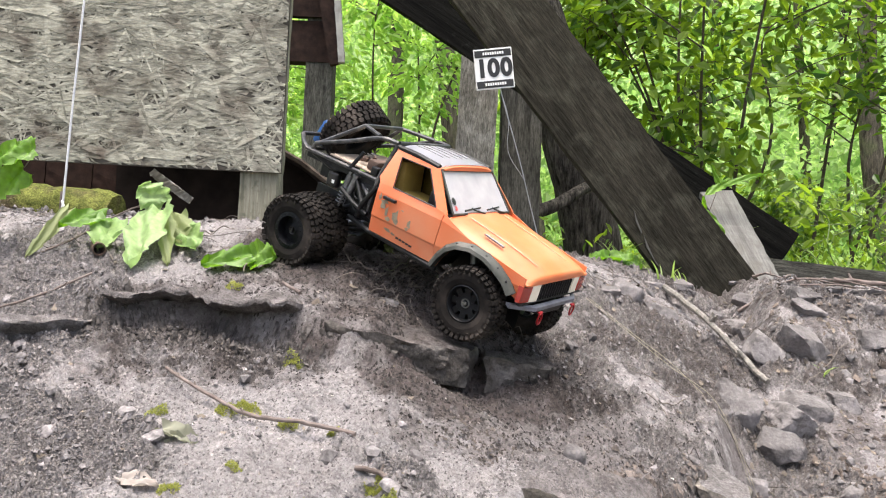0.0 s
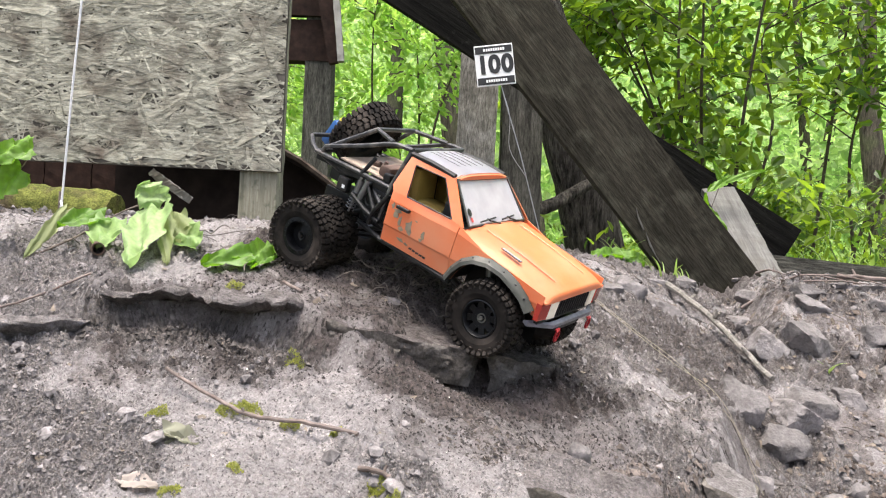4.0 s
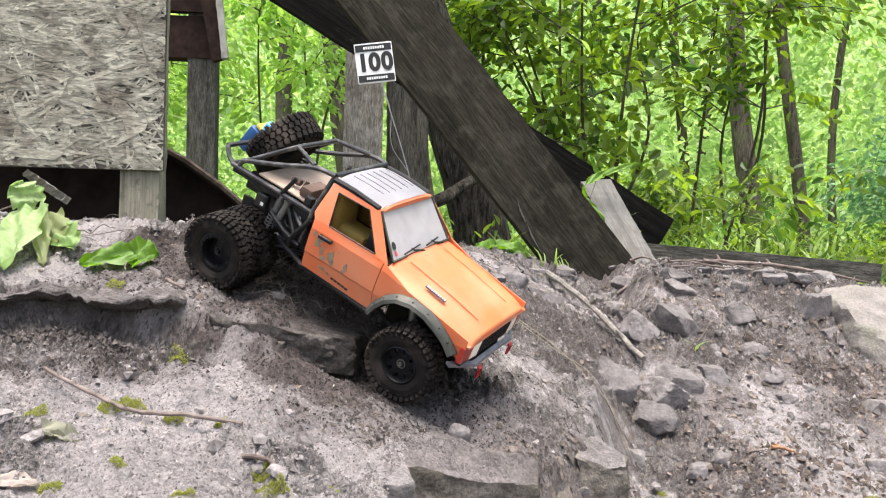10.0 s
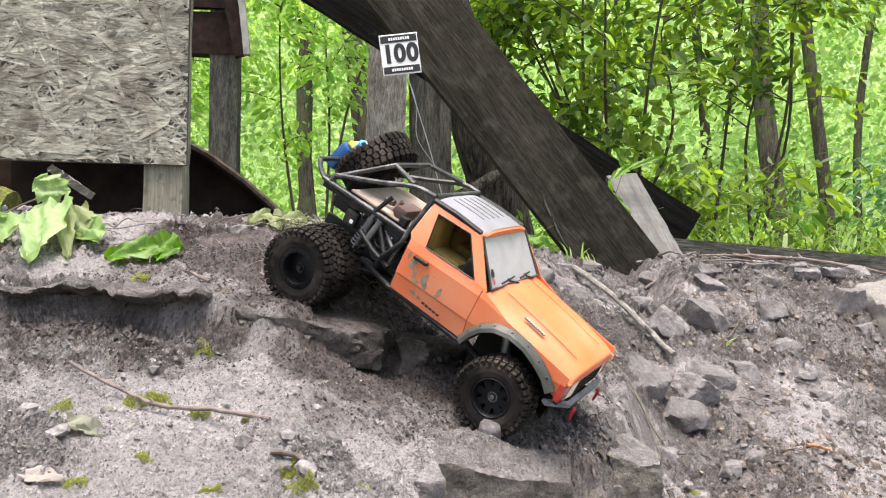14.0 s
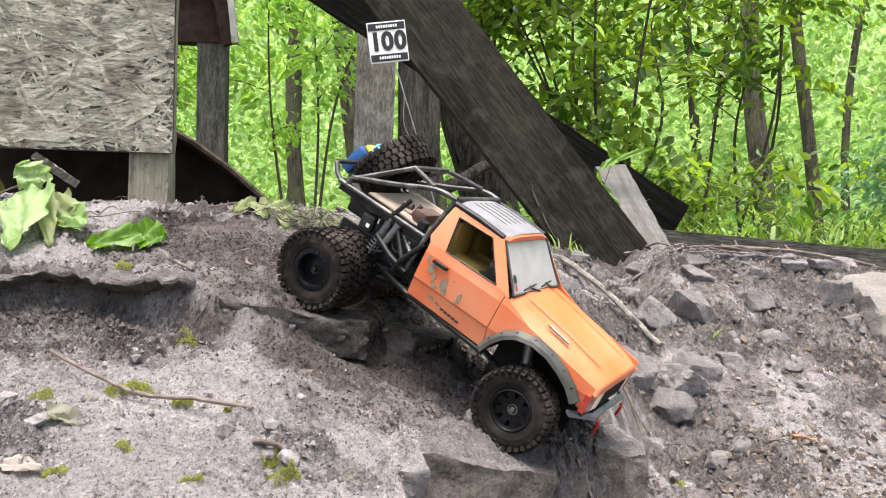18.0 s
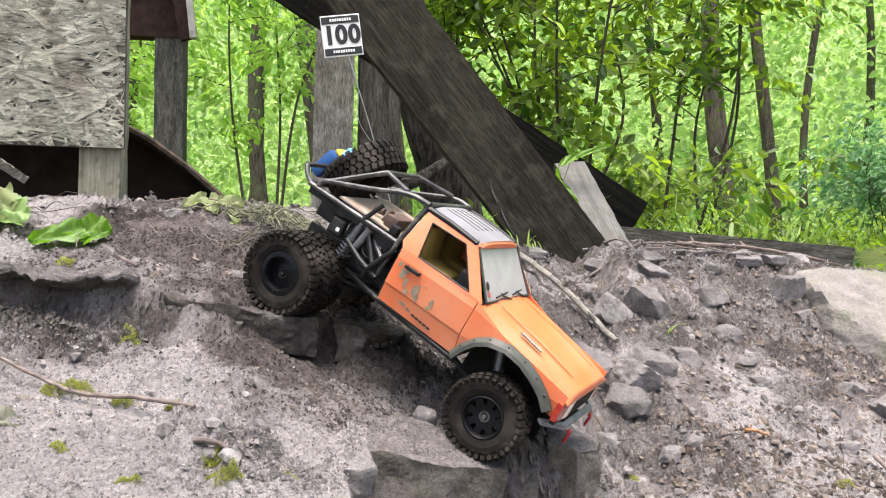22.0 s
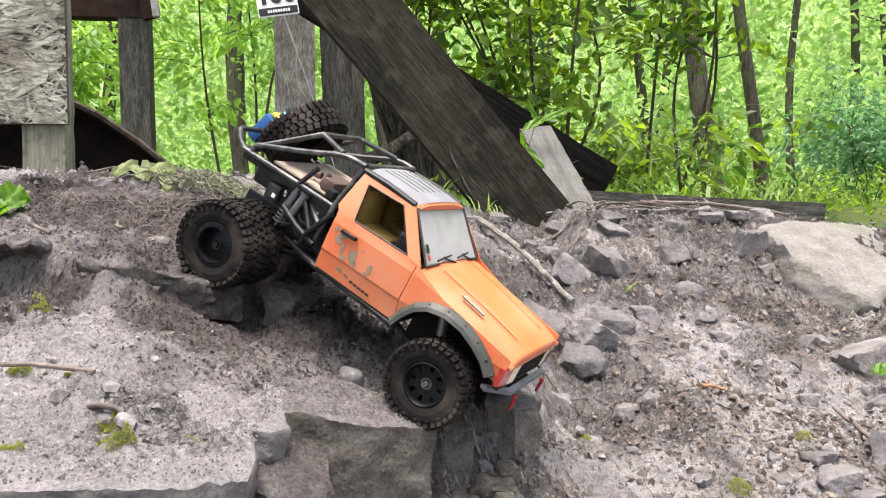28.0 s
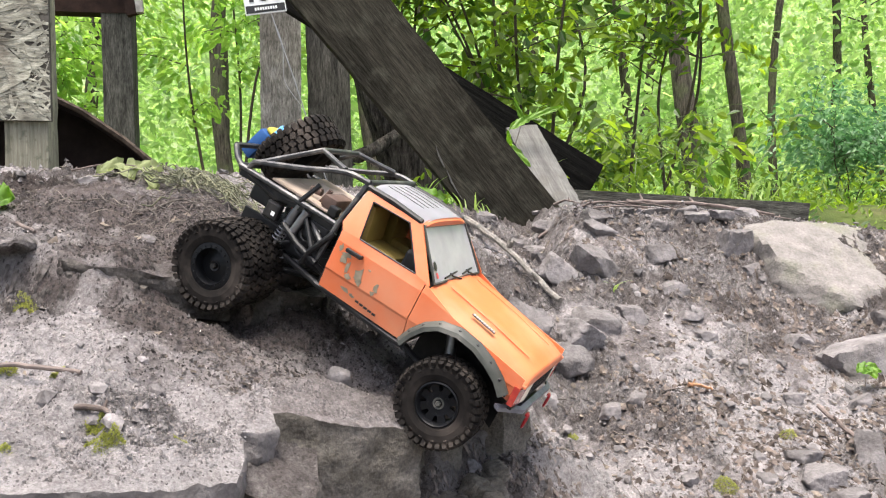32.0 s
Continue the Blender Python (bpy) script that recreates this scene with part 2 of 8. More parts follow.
def dirt():
    """Packed pale silt and loose dark crumbs, told apart by the loose attribute; damp and painted shade darken it."""
    m = bpy.data.materials.new("silty_dirt")
    m.use_nodes = True
    nd, ln = m.node_tree.nodes, m.node_tree.links
    b = nd["Principled BSDF"]
    b.inputs["Specular IOR Level"].default_value = 0.15
    b.inputs["Roughness"].default_value = 0.92
    tc = nd.new("ShaderNodeTexCoord").outputs["Object"]

    def noise_(scale, detail, rough):
        n = nd.new("ShaderNodeTexNoise")
        n.inputs["Scale"].default_value, n.inputs["Detail"].default_value, n.inputs["Roughness"].default_value = scale, detail, rough
        ln.new(tc, n.inputs["Vector"])
        return n.outputs[0]

    def cells(scale):
        n = nd.new("ShaderNodeTexVoronoi")
        n.inputs["Scale"].default_value = scale
        ln.new(tc, n.inputs["Vector"])
        sx = nd.new("ShaderNodeSeparateColor")
        ln.new(n.outputs["Color"], sx.inputs[0])
        return n.outputs["Distance"], sx.outputs[0], sx.outputs[1]

    def span(v, a0, a1, b0=0.0, b1=1.0):
        n = nd.new("ShaderNodeMapRange")
        for k, q in zip((1, 2, 3, 4), (a0, a1, b0, b1)):
            n.inputs[k].default_value = q
        ln.new(v, n.inputs[0])
        return n.outputs[0]

    def calc(op, u, v):
        n = nd.new("ShaderNodeMath")
        n.operation = op
        for k, q in enumerate((u, v)):
            if isinstance(q, float):
                n.inputs[k].default_value = q
            else:
                ln.new(q, n.inputs[k])
        return n.outputs[0]

    def mix(fac, u, v, kind="MIX"):
        n = nd.new("ShaderNodeMix")
        n.data_type, n.blend_type = "RGBA", kind
        for k, q in ((0, fac), (6, u), (7, v)):
            if isinstance(q, tuple):
                n.inputs[k].default_value = (*q, 1)
            elif isinstance(q, float):
                n.inputs[k].default_value = q
            else:
                ln.new(q, n.inputs[k])
        return n.outputs[2]

    def attr(name):
        n = nd.new("ShaderNodeAttribute")
        n.attribute_name = name
        return n.outputs["Fac"]

    big, mid, grit, sand = noise_(8, 8, 0.6), noise_(42, 8, 0.7), noise_(230, 6, 0.75), noise_(620, 5, 0.8)
    d1, r1, g1 = cells(520)
    d2, r2, g2 = cells(260)
    patch = noise_(24, 9, 0.7)
    loose = span(calc("ADD", attr("loose"), calc("MULTIPLY", calc("SUBTRACT", mid, 0.5), 2.4)), 0.2, 0.85)
    packed = mix(span(big, 0.35, 0.65), (0.33, 0.298, 0.288), (0.54, 0.495, 0.482))
    packed = mix(span(patch, 0.4, 0.62), mix(0.35, packed, (0.13, 0.118, 0.115)), packed)
    packed = mix(span(grit, 0.38, 0.62), mix(0.5, packed, (0.09, 0.081, 0.079)), mix(0.35, packed, (0.62, 0.58, 0.585)))
    crumb = mix(calc("ADD", calc("MULTIPLY", r1, 0.4), calc("MULTIPLY", span(grit, 0.36, 0.64), 0.6)), (0.06, 0.053, 0.049), (0.315, 0.284, 0.272))
    col = mix(loose, packed, crumb)
    col = mix(span(sand, 0.36, 0.64), mix(0.3, col, (0.04, 0.036, 0.034)), mix(0.16, col, (0.6, 0.57, 0.57)))
    chip = calc("MULTIPLY", span(d2, 0.26, 0.18), span(g2, 0.93, 0.95))
    col = mix(calc("MULTIPLY", chip, 0.5), col, (0.42, 0.38, 0.34))
    # Multiplies the soil darker: damp earth and painted shade share one map.
    wet_shade = span(calc("ADD", attr("damp"), calc("MULTIPLY", calc("SUBTRACT", mid, 0.5), 1.1)), 0.0, 1.0)
    col = mix(wet_shade, col, (0.3, 0.268, 0.255), "MULTIPLY")
    ln.new(col, b.inputs["Base Color"])
    hh = calc("ADD", calc("MULTIPLY", mid, 0.012), calc("MULTIPLY", grit, 0.006))
    hh = calc("ADD", hh, calc("MULTIPLY", sand, 0.0016))
    hh = calc("SUBTRACT", hh, calc("MULTIPLY", calc("MULTIPLY", d1, loose), 0.002))
    bp = nd.new("ShaderNodeBump")
    bp.inputs["Strength"].default_value, bp.inputs["Distance"].default_value = 1.0, 1.0
    ln.new(hh, bp.inputs["Height"])
    ln.new(bp.outputs[0], b.inputs["Normal"])
    return m


M_DIRT = dirt()
M_FLOOR = mat("forest_floor", (0.03, 0.042, 0.014), (0.085, 0.11, 0.03), 0.95, scale=3, bump=0.8, bscale=30, dist=0.02, c3=(0.1, 0.08, 0.05), s3=1.0, spec=0.1)
M_ROCK = mat("sandstone", (0.11, 0.1, 0.097), (0.195, 0.18, 0.176), 0.92, scale=22, detail=10, bump=1.0, bscale=55, dist=0.006, c3=(0.225, 0.207, 0.205), s3=16, t3=(0.48, 0.66), rnd=0.22, spec=0.15, fine=0.22, fs=170)
M_LEDGE = mat("ledge_rock", (0.085, 0.076, 0.063), (0.16, 0.143, 0.122), 0.92, scale=18, detail=11, bump=1.0, bscale=70, dist=0.006, c3=(0.19, 0.172, 0.155), s3=9, t3=(0.5, 0.75), rnd=0.08, spec=0.15, fine=0.4, fs=240)
M_PALE = mat("pale_sandstone", (0.15, 0.137, 0.126), (0.25, 0.229, 0.214), 0.92, scale=20, detail=10, bump=1.0, bscale=60, dist=0.005, c3=(0.17, 0.17, 0.125), s3=9, t3=(0.5, 0.7), rnd=0.1, spec=0.15, fine=0.25, fs=180)
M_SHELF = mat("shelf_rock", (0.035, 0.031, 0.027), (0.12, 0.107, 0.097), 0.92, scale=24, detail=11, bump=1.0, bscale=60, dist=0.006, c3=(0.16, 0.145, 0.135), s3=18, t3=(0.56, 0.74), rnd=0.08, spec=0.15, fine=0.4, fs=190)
M_WOOD_PALE = mat("grey_plank", (0.27, 0.26, 0.24), (0.42, 0.41, 0.38), 0.8, scale=12, stretch=(1, 1, 0.08), bump=0.3, bscale=60, c3=(0.2, 0.19, 0.17), s3=9)
M_WOOD_BROWN = mat("brown_board", (0.014, 0.0085, 0.007), (0.04, 0.023, 0.018), 0.8, scale=22, stretch=(1, 1, 0.1), bump=0.5, bscale=60, spec=0.12)
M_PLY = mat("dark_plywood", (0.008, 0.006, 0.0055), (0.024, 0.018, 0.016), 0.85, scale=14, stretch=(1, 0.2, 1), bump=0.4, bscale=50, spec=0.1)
M_OSB = mat("osb_base", (0.04, 0.036, 0.03), (0.12, 0.11, 0.095), 0.85, scale=16, bump=0.5, bscale=60, dist=0.002, spec=0.1)
M_BARK = mat("bark", (0.008, 0.0072, 0.006), (0.1, 0.09, 0.076), 0.95, scale=55, detail=10, stretch=(1, 1, 0.14), bump=1.0, bscale=60, dist=0.03, fine=0.6, fs=150, spec=0.08)
M_BARK_PALE = mat("slim_tree_bark", (0.03, 0.026, 0.02), (0.14, 0.122, 0.094), 0.95, scale=38, detail=10, stretch=(1, 1, 0.14), bump=1.0, bscale=50, dist=0.02, fine=0.5, fs=120, spec=0.08, c3=(0.1, 0.105, 0.06), s3=4)
M_TWIG = mat("twig", (0.085, 0.066, 0.057), (0.235, 0.19, 0.172), 0.85, scale=40, bump=0.5, bscale=200, spec=0.2)
M_LEAF = leaf_mat("leaf_green", (0.03, 0.07, 0.014), (0.19, 0.265, 0.035), 0.56)
M_LEAF_BRIGHT = leaf_mat("leaf_bright", (0.13, 0.24, 0.045), (0.33, 0.45, 0.12), 0.5)
# Pale pink patches put dust and sky sheen into the paint's colour.
M_ORANGE = mat("orange_paint", (0.66, 0.15, 0.052), (0.72, 0.175, 0.062), 0.42, scale=30, bump=0.05, bscale=300, coat=0.2, c3=(0.62, 0.27, 0.15), s3=12, t3=(0.42, 0.8))
M_BLACK = mat("black_plastic", (0.008, 0.008, 0.009), (0.02, 0.0195, 0.02), 0.45, scale=60, bump=0.1, bscale=300, c3=(0.06, 0.053, 0.047), s3=30, t3=(0.6, 0.85), spec=0.28)
M_RUBBER = mat("dusty_rubber", (0.008, 0.007, 0.0066), (0.024, 0.0205, 0.018), 0.85, scale=50, bump=0.3, bscale=400, dist=0.001, c3=(0.075, 0.062, 0.053), s3=30, t3=(0.46, 0.78), spec=0.12)
M_STEEL = mat("dull_steel", (0.16, 0.16, 0.17), (0.3, 0.3, 0.31), 0.42, 0.85, scale=40, bump=0.1, bscale=200)
M_GREY = mat("grey_plastic", (0.035, 0.038, 0.033), (0.075, 0.077, 0.067), 0.6, scale=30, bump=0.1, bscale=200, c3=(0.16, 0.15, 0.135), s3=25, t3=(0.55, 0.8), spec=0.3)

# ---- ground ----
def _hash(ix, iy, s):
    h = (ix.astype(np.int64) * 374761393 + iy.astype(np.int64) * 668265263 + s * 974634777) & 0x7FFFFFFF
    h = ((h ^ (h >> 13)) * 1274126177) & 0x7FFFFFFF
    return ((h ^ (h >> 16)) & 0xFFFF) / 65535.0


def vnoise(x, y, s):
    ix, iy = np.floor(x), np.floor(y)
    fx, fy = x - ix, y - iy
    fx, fy = fx * fx * (3 - 2 * fx), fy * fy * (3 - 2 * fy)
    a, b, c, d = _hash(ix, iy, s), _hash(ix + 1, iy, s), _hash(ix, iy + 1, s), _hash(ix + 1, iy + 1, s)
    return (a + (b - a) * fx) + ((c + (d - c) * fx) - (a + (b - a) * fx)) * fy - 0.5


def fbm(x, y, f, octaves=4, s=1, gain=0.5):
    v, a = 0.0, 1.0
    for o in range(octaves):
        v = v + a * vnoise(x * f + 17.3 * o, y * f - 9.1 * o, s + o)
        f, a = f * 2.03, a * gain
    return v


def sstep(a, b, v):
    t = np.clip((v - a) / (b - a), 0, 1)
    return t * t * (3 - 2 * t)


def softmin(a, b, k):
    h = np.clip(0.5 + 0.5 * (b - a) / k, 0, 1)
    return b + (a - b) * h - k * h * (1 - h)


def rim(x):
    """The line where the packed bank breaks off into the hollow."""
    return np.interp(x, [-2, -0.3, -0.05, 0.03, 0.05, 0.07, 0.09, 0.23, 0.29, 0.36, 0.42, 0.5, 0.62, 0.75], [0.55, 0.72, 0.775, 0.8, 0.86, 0.91, 0.942, 0.974, 0.99, 1.06, 1.2, 1.4, 1.62, 2.2])


def shelf(x):
    """The line of the upper step."""
    return np.interp(x, [-2, -0.6, -0.45, -0.3, -0.2, -0.1, 0.0, 0.06, 0.12, 0.3], [1.08, 1.1, 1.13, 1.14, 1.1, 1.075, 1.115, 1.165, 1.22, 1.45])


def from_line(x, y, a, b):
    """Distance from the line a to b."""
    ux, uy = b[0] - a[0], b[1] - a[1]
    k = np.clip(((x - a[0]) * ux + (y - a[1]) * uy) / (ux * ux + uy * uy), 0, 1)
    return np.hypot(x - a[0] - k * ux, y - a[1] - k * uy)


def looseness(x, y):
    """How loose the soil is: 0 on packed silt, 1 in crumbs; the bank is mostly packed, the hollow mostly loose."""
    v = fbm(x, y, 6, 5, 71, 0.62) + 0.2 * sstep(0.35, 0.6, x) + 0.12 * sstep(1.3, 1.45, y) + 0.25 * sstep(0.06, 0.02, np.abs(y - shelf(x) + 0.03)) * sstep(0.25, 0.1, x)
    v = v - 0.3 * sstep(0.28, 0.1, np.hypot(x + 0.08, (y - 0.88) * 1.4)) - 0.08 * sstep(0.4, 0.2, x) * sstep(1.2, 1.0, y)
    v = v + 0.4 * sstep(0.03, 0.01, from_line(x, y, (-0.28, 1.11), (-0.2, 1.0)) + 0.02 * fbm(x, y, 25, 3, 73)) + 0.35 * sstep(0.11, 0.05, np.hypot(x + 0.37, (y - 0.86) * 1.2) + 0.05 * fbm(x, y, 16, 3, 75))
    return sstep(-0.1, 0.26, v)


def crumbly(x, y):
    """Fine relief: lumps and grit, rougher in loose patches than on packed silt."""
    q = looseness(x, y)
    lump = np.abs(fbm(x, y, 55, 4, 61, 0.62))
    return (0.28 + 0.95 * q) * (0.021 * lump - 0.005) + (0.0055 + 0.0065 * q) * fbm(x, y, 100, 3, 81, 0.8)


def ground_z(x, y, fine=True):
    x, y = np.asarray(x, float), np.asarray(y, float)
    wx = x + 0.02 * fbm(x, y, 9, 2, 5)
    wy = y + 0.025 * fbm(x, y, 9, 2, 8) + 0.006 * fbm(x, y, 38, 3, 14) * sstep(0.2, 0.28, x)
    bank = 0.468 + 0.30 * (y - 1.13) - 0.36 * np.logaddexp(0, (x + 0.03) / 0.05) * 0.05
    soft = 0.012 * sstep(-0.24, -0.12, x) + 0.045 * sstep(0.03, 0.12, x) + 0.05 * sstep(-0.45, -0.5, x)
    up = sstep(-0.006 - soft, 0.014 + soft, wy - shelf(wx)) * (1 - sstep(-0.05, 0.22, x)) * 0.05
    bank = bank + up
    slope = np.interp(y, [0.0, 1.0, 1.25, 1.36, 1.55, 1.68, 1.82, 2.0, 2.4], [-0.1, 0.13, 0.21, 0.255, 0.352, 0.45, 0.545, 0.585, 0.62]) + 0.03 * fbm(x, y, 2.2, 3, 21)
    w = np.interp(x, [0.18, 0.25, 0.32, 0.45, 0.7], [0.016, 0.035, 0.065, 0.12, 0.2])
    side = sstep(-w, w, wy - rim(wx))
    z = slope + (bank - slope) * side
    fan = 0.272 - 0.75 * from_line(x, y, (0.262, 1.03), (0.41, 1.13)) + 0.035 * fbm(x, y, 13, 4, 27, 0.6) - 0.06 * sstep(0.3, 0.24, x)
    z = -softmin(-z, -np.where(x > 0.2, fan, fan - 2.0 * (0.2 - x)), 0.012)
    top = 0.615 - 0.055 * sstep(0.1, 0.7, x) + 0.02 * fbm(x, y, 1.6, 3, 31) - 0.075 * sstep(0.9, 1.6, x) - 0.05 * sstep(2.6, 5.0, y)
    z = softmin(z, top, 0.045)
    z = z + (-0.05 - z) * sstep(0.5, -0.4, y) * 1.0
    z = z - 0.02 * sstep(0.1, 0.03, from_line(x, y, (-0.08, 1.21), (0.01, 1.155)))
    z = z - 0.012 * sstep(0.07, 0.02, from_line(x, y, (0.0, 1.15), (0.21, 1.0)))
    away = sstep(1.7, 3.4, np.hypot(x - 0.35, (y - 1.5) * 1.1))
    z = z + away * (0.3 + 0.28 * np.tanh((y - 1.2) * 0.7) + 0.04 * fbm(x, y, 0.9, 3, 45) - z)
    far = sstep(3.0, 8.0, np.hypot(x, y - 1))
    z = z + far * 0.12 * fbm(x, y, 0.25, 3, 41)
    if fine:
        near = 1 - sstep(2.5, 4.0, np.hypot(x, y - 1))
        near = near * (1 - 0.35 * sstep(0.02, 0.2, side) * sstep(0.98, 0.8, side) * sstep(0.5, 0.3, x))
        z = z + near * (0.016 * fbm(x, y, 14, 4, 51, 0.55) + crumbly(x, y))
    return z


def damp_and_shade(dx_, dy_):
    """How dark the soil is: damp along the wheel marks, under the steps and in the broken edge, with shade under the
    steps and the truck painted in.
    """
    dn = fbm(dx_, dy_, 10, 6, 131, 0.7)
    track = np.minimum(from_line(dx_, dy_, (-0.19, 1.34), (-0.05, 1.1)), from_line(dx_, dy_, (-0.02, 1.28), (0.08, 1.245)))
    wet_shade = 0.95 * sstep(0.18, 0.07, track + 0.13 * dn)
    wet_shade = np.maximum(wet_shade, 0.6 * sstep(0.12, 0.04, from_line(dx_, dy_, (-0.03, 1.14), (0.15, 1.1)) + 0.13 * dn))
    # Band along the step: damp earth and the undercut's shade together.
    wet_shade = np.maximum(wet_shade, (0.75 + 0.2 * sstep(-0.22, -0.14, dx_)) * sstep(0.07, 0.03, np.abs(dy_ - shelf(dx_) + 0.025) + 0.1 * dn) * sstep(-0.48, -0.4, dx_) * sstep(0.3, 0.1, dx_))
    wet_shade = np.maximum(wet_shade, 0.36 * sstep(0.1, 0.22, fbm(dx_, dy_, 7, 6, 141, 0.65)) * (sstep(0.4, 0.55, dx_) + sstep(1.35, 1.5, dy_)))
    wet_shade = np.maximum(wet_shade, 0.5 * sstep(0.04, 0.005, dy_ - rim(dx_) + 0.03 * dn) * sstep(0.5, 0.36, dx_) * sstep(0.14, 0.2, dx_) * sstep(-0.14, -0.08, dy_ - rim(dx_)))
    wet_shade = np.maximum(wet_shade, 0.6 * sstep(-0.12, 0.1, dn) * sstep(1.2, 1.26, dy_) * sstep(-0.36, -0.24, dx_))
    wet_shade = np.maximum(wet_shade, 0.55 * sstep(0.032, 0.01, from_line(dx_, dy_, (-0.28, 1.11), (-0.2, 1.0)) + 0.03 * dn))
    wet_shade = np.maximum(wet_shade, 0.2 * sstep(0.09, 0.03, np.hypot(dx_ + 0.36, (dy_ - 0.86) * 1.2) + 0.06 * dn))
    wet_shade = np.maximum(wet_shade, 0.95 * sstep(0.075, 0.03, from_line(dx_, dy_, (-0.16, 1.085), (0.03, 1.06)) + 0.08 * dn))
    wet_shade = np.maximum(wet_shade, 0.55 * sstep(0.13, 0.04, from_line(dx_, dy_, (-0.2, 1.09), (0.1, 1.08)) + 0.1 * dn))
    # Truck's soft shade on the bank, put into the soil colour.
    wet_shade = np.maximum(wet_shade, 0.62 * sstep(0.17, 0.06, from_line(dx_, dy_, (0.08, 1.08), (0.24, 1.02)) + 0.12 * dn))
    wet_shade = np.maximum(wet_shade, 0.5 * sstep(0.07, 0.02, from_line(dx_, dy_, (0.26, 0.98), (0.3, 1.03)) + 0.1 * dn))
    # More of the truck's shade, painted on the ground before it.
    wet_shade = np.maximum(wet_shade, 0.56 * sstep(0.13, 0.05, from_line(dx_, dy_, (0.07, 1.02), (0.26, 0.98)) + 0.08 * dn))
    return np.clip(wet_shade, 0, 1.3)


def axis(stops):
    out = []
    for (a, b, n) in stops:
        out.extend(np.linspace(a, b, n, endpoint=False))
    out.append(stops[-1][1])
    return np.array(out)


GX = axis([(-400, -60, 5), (-60, -10, 14), (-10, -3.6, 18), (-3.6, -1.6, 34), (-1.6, -0.75, 40), (-0.75, 0.5, 560), (0.5, 1.45, 300), (1.45, 2.6, 50), (2.6, 4.4, 26), (4.4, 12, 20), (12, 60, 12), (60, 400, 5)])
GY = axis([(-400, -20, 6), (-20, -2.2, 12), (-2.2, 0.6, 36), (0.6, 0.74, 24), (0.74, 1.6, 400), (1.6, 2.1, 130), (2.1, 3.0, 60), (3.0, 4.4, 30), (4.4, 12, 28), (12, 60, 16), (60, 400, 5)])
gx, gy = np.meshgrid(GX, GY)
gz = ground_z(gx, gy)
co = np.stack([gx, gy, gz], -1).reshape(-1, 3)
nx, ny = len(GX), len(GY)
idx = np.arange(nx * ny).reshape(ny, nx)
quads = np.stack([idx[:-1, :-1], idx[:-1, 1:], idx[1:, 1:], idx[1:, :-1]], -1).reshape(-1, 4)
me = bpy.data.meshes.new("ground")
me.vertices.add(len(co))
me.vertices.foreach_set("co", co.astype(np.float32).ravel())
me.loops.add(quads.size)
me.loops.foreach_set("vertex_index", quads.astype(np.int32).ravel())
me.polygons.add(len(quads))
me.polygons.foreach_set("loop_start", np.arange(0, quads.size, 4, dtype=np.int32))
me.update(calc_edges=True)
me.materials.append(M_DIRT)
me.materials.append(M_FLOOR)
cx = co[quads].mean(1)
me.polygons.foreach_set("material_index", ((np.hypot(cx[:, 0] - 0.4, cx[:, 1] - 1.0) + 0.5 * fbm(cx[:, 0], cx[:, 1], 1.5, 3, 77)) > 2.6).astype(np.int32))
me.polygons.foreach_set("use_smooth", np.ones(len(quads), bool))
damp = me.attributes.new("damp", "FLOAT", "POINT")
dx_, dy_ = co[:, 0], co[:, 1]
loose_at = me.attributes.new("loose", "FLOAT", "POINT")
loose_at.data.foreach_set("value", looseness(dx_, dy_).astype(np.float32))
damp.data.foreach_set("value", damp_and_shade(dx_, dy_).astype(np.float32))
ground = tagged(new("ground", me), "packed grey-brown silt bank above a stony hollow", "ground", kind="structure")


def on_ground(x, y, dz=0.0):
    return Vector((x, y, float(ground_z(x, y)) + dz))

# ---- the truck: x ahead, y to its left, z up from hub height ----
# Dusty grey, lightened by the sky's reflection painted into the colour.
M_ROOF = mat("dusty_sheen_roof", (0.4, 0.4, 0.44), (0.5, 0.495, 0.535), 0.36, scale=35, bump=0.08, bscale=250, c3=(0.4, 0.385, 0.4), s3=20, t3=(0.55, 0.85))
M_TAN = mat("tan_panel", (0.44, 0.34, 0.265), (0.55, 0.44, 0.35), 0.8, scale=25, bump=0.2, bscale=200, c3=(0.25, 0.19, 0.14), s3=16)
M_SEAT = mat("mustard_seat", (0.38, 0.26, 0.06), (0.5, 0.36, 0.1), 0.6, scale=30, bump=0.1)
M_RED = mat("red_metal", (0.3, 0.012, 0.018), (0.42, 0.02, 0.025), 0.35, 0.4, scale=40)
M_BLUE = mat("blue_plastic", (0.01, 0.055, 0.19), (0.02, 0.1, 0.3), 0.45, scale=30)
M_PALEBLUE = mat("pale_blue_cap", (0.12, 0.4, 0.75), (0.2, 0.5, 0.85), 0.4, scale=30)
M_YELLOW = mat("yellow_plastic", (0.6, 0.45, 0.04), (0.7, 0.55, 0.08), 0.5, scale=30)
M_SCUFF = mat("bare_scuff", (0.17, 0.15, 0.105), (0.32, 0.26, 0.18), 0.7, scale=90, c3=(0.14, 0.13, 0.1), s3=110, t3=(0.55, 0.7))
M_WHITE = mat("white_card", (0.75, 0.75, 0.73), (0.82, 0.82, 0.8), 0.5, scale=30)
M_INK = mat("black_ink", (0.012, 0.012, 0.012), (0.02, 0.02, 0.02), 0.5, scale=30)
M_STICKER = mat("red_sticker", (0.5, 0.05, 0.05), (0.65, 0.1, 0.1), 0.4, scale=60)
M_LENS_RED = mat("red_lens", (0.3, 0.008, 0.006), (0.42, 0.03, 0.012), 0.15, scale=90, coat=0.5)


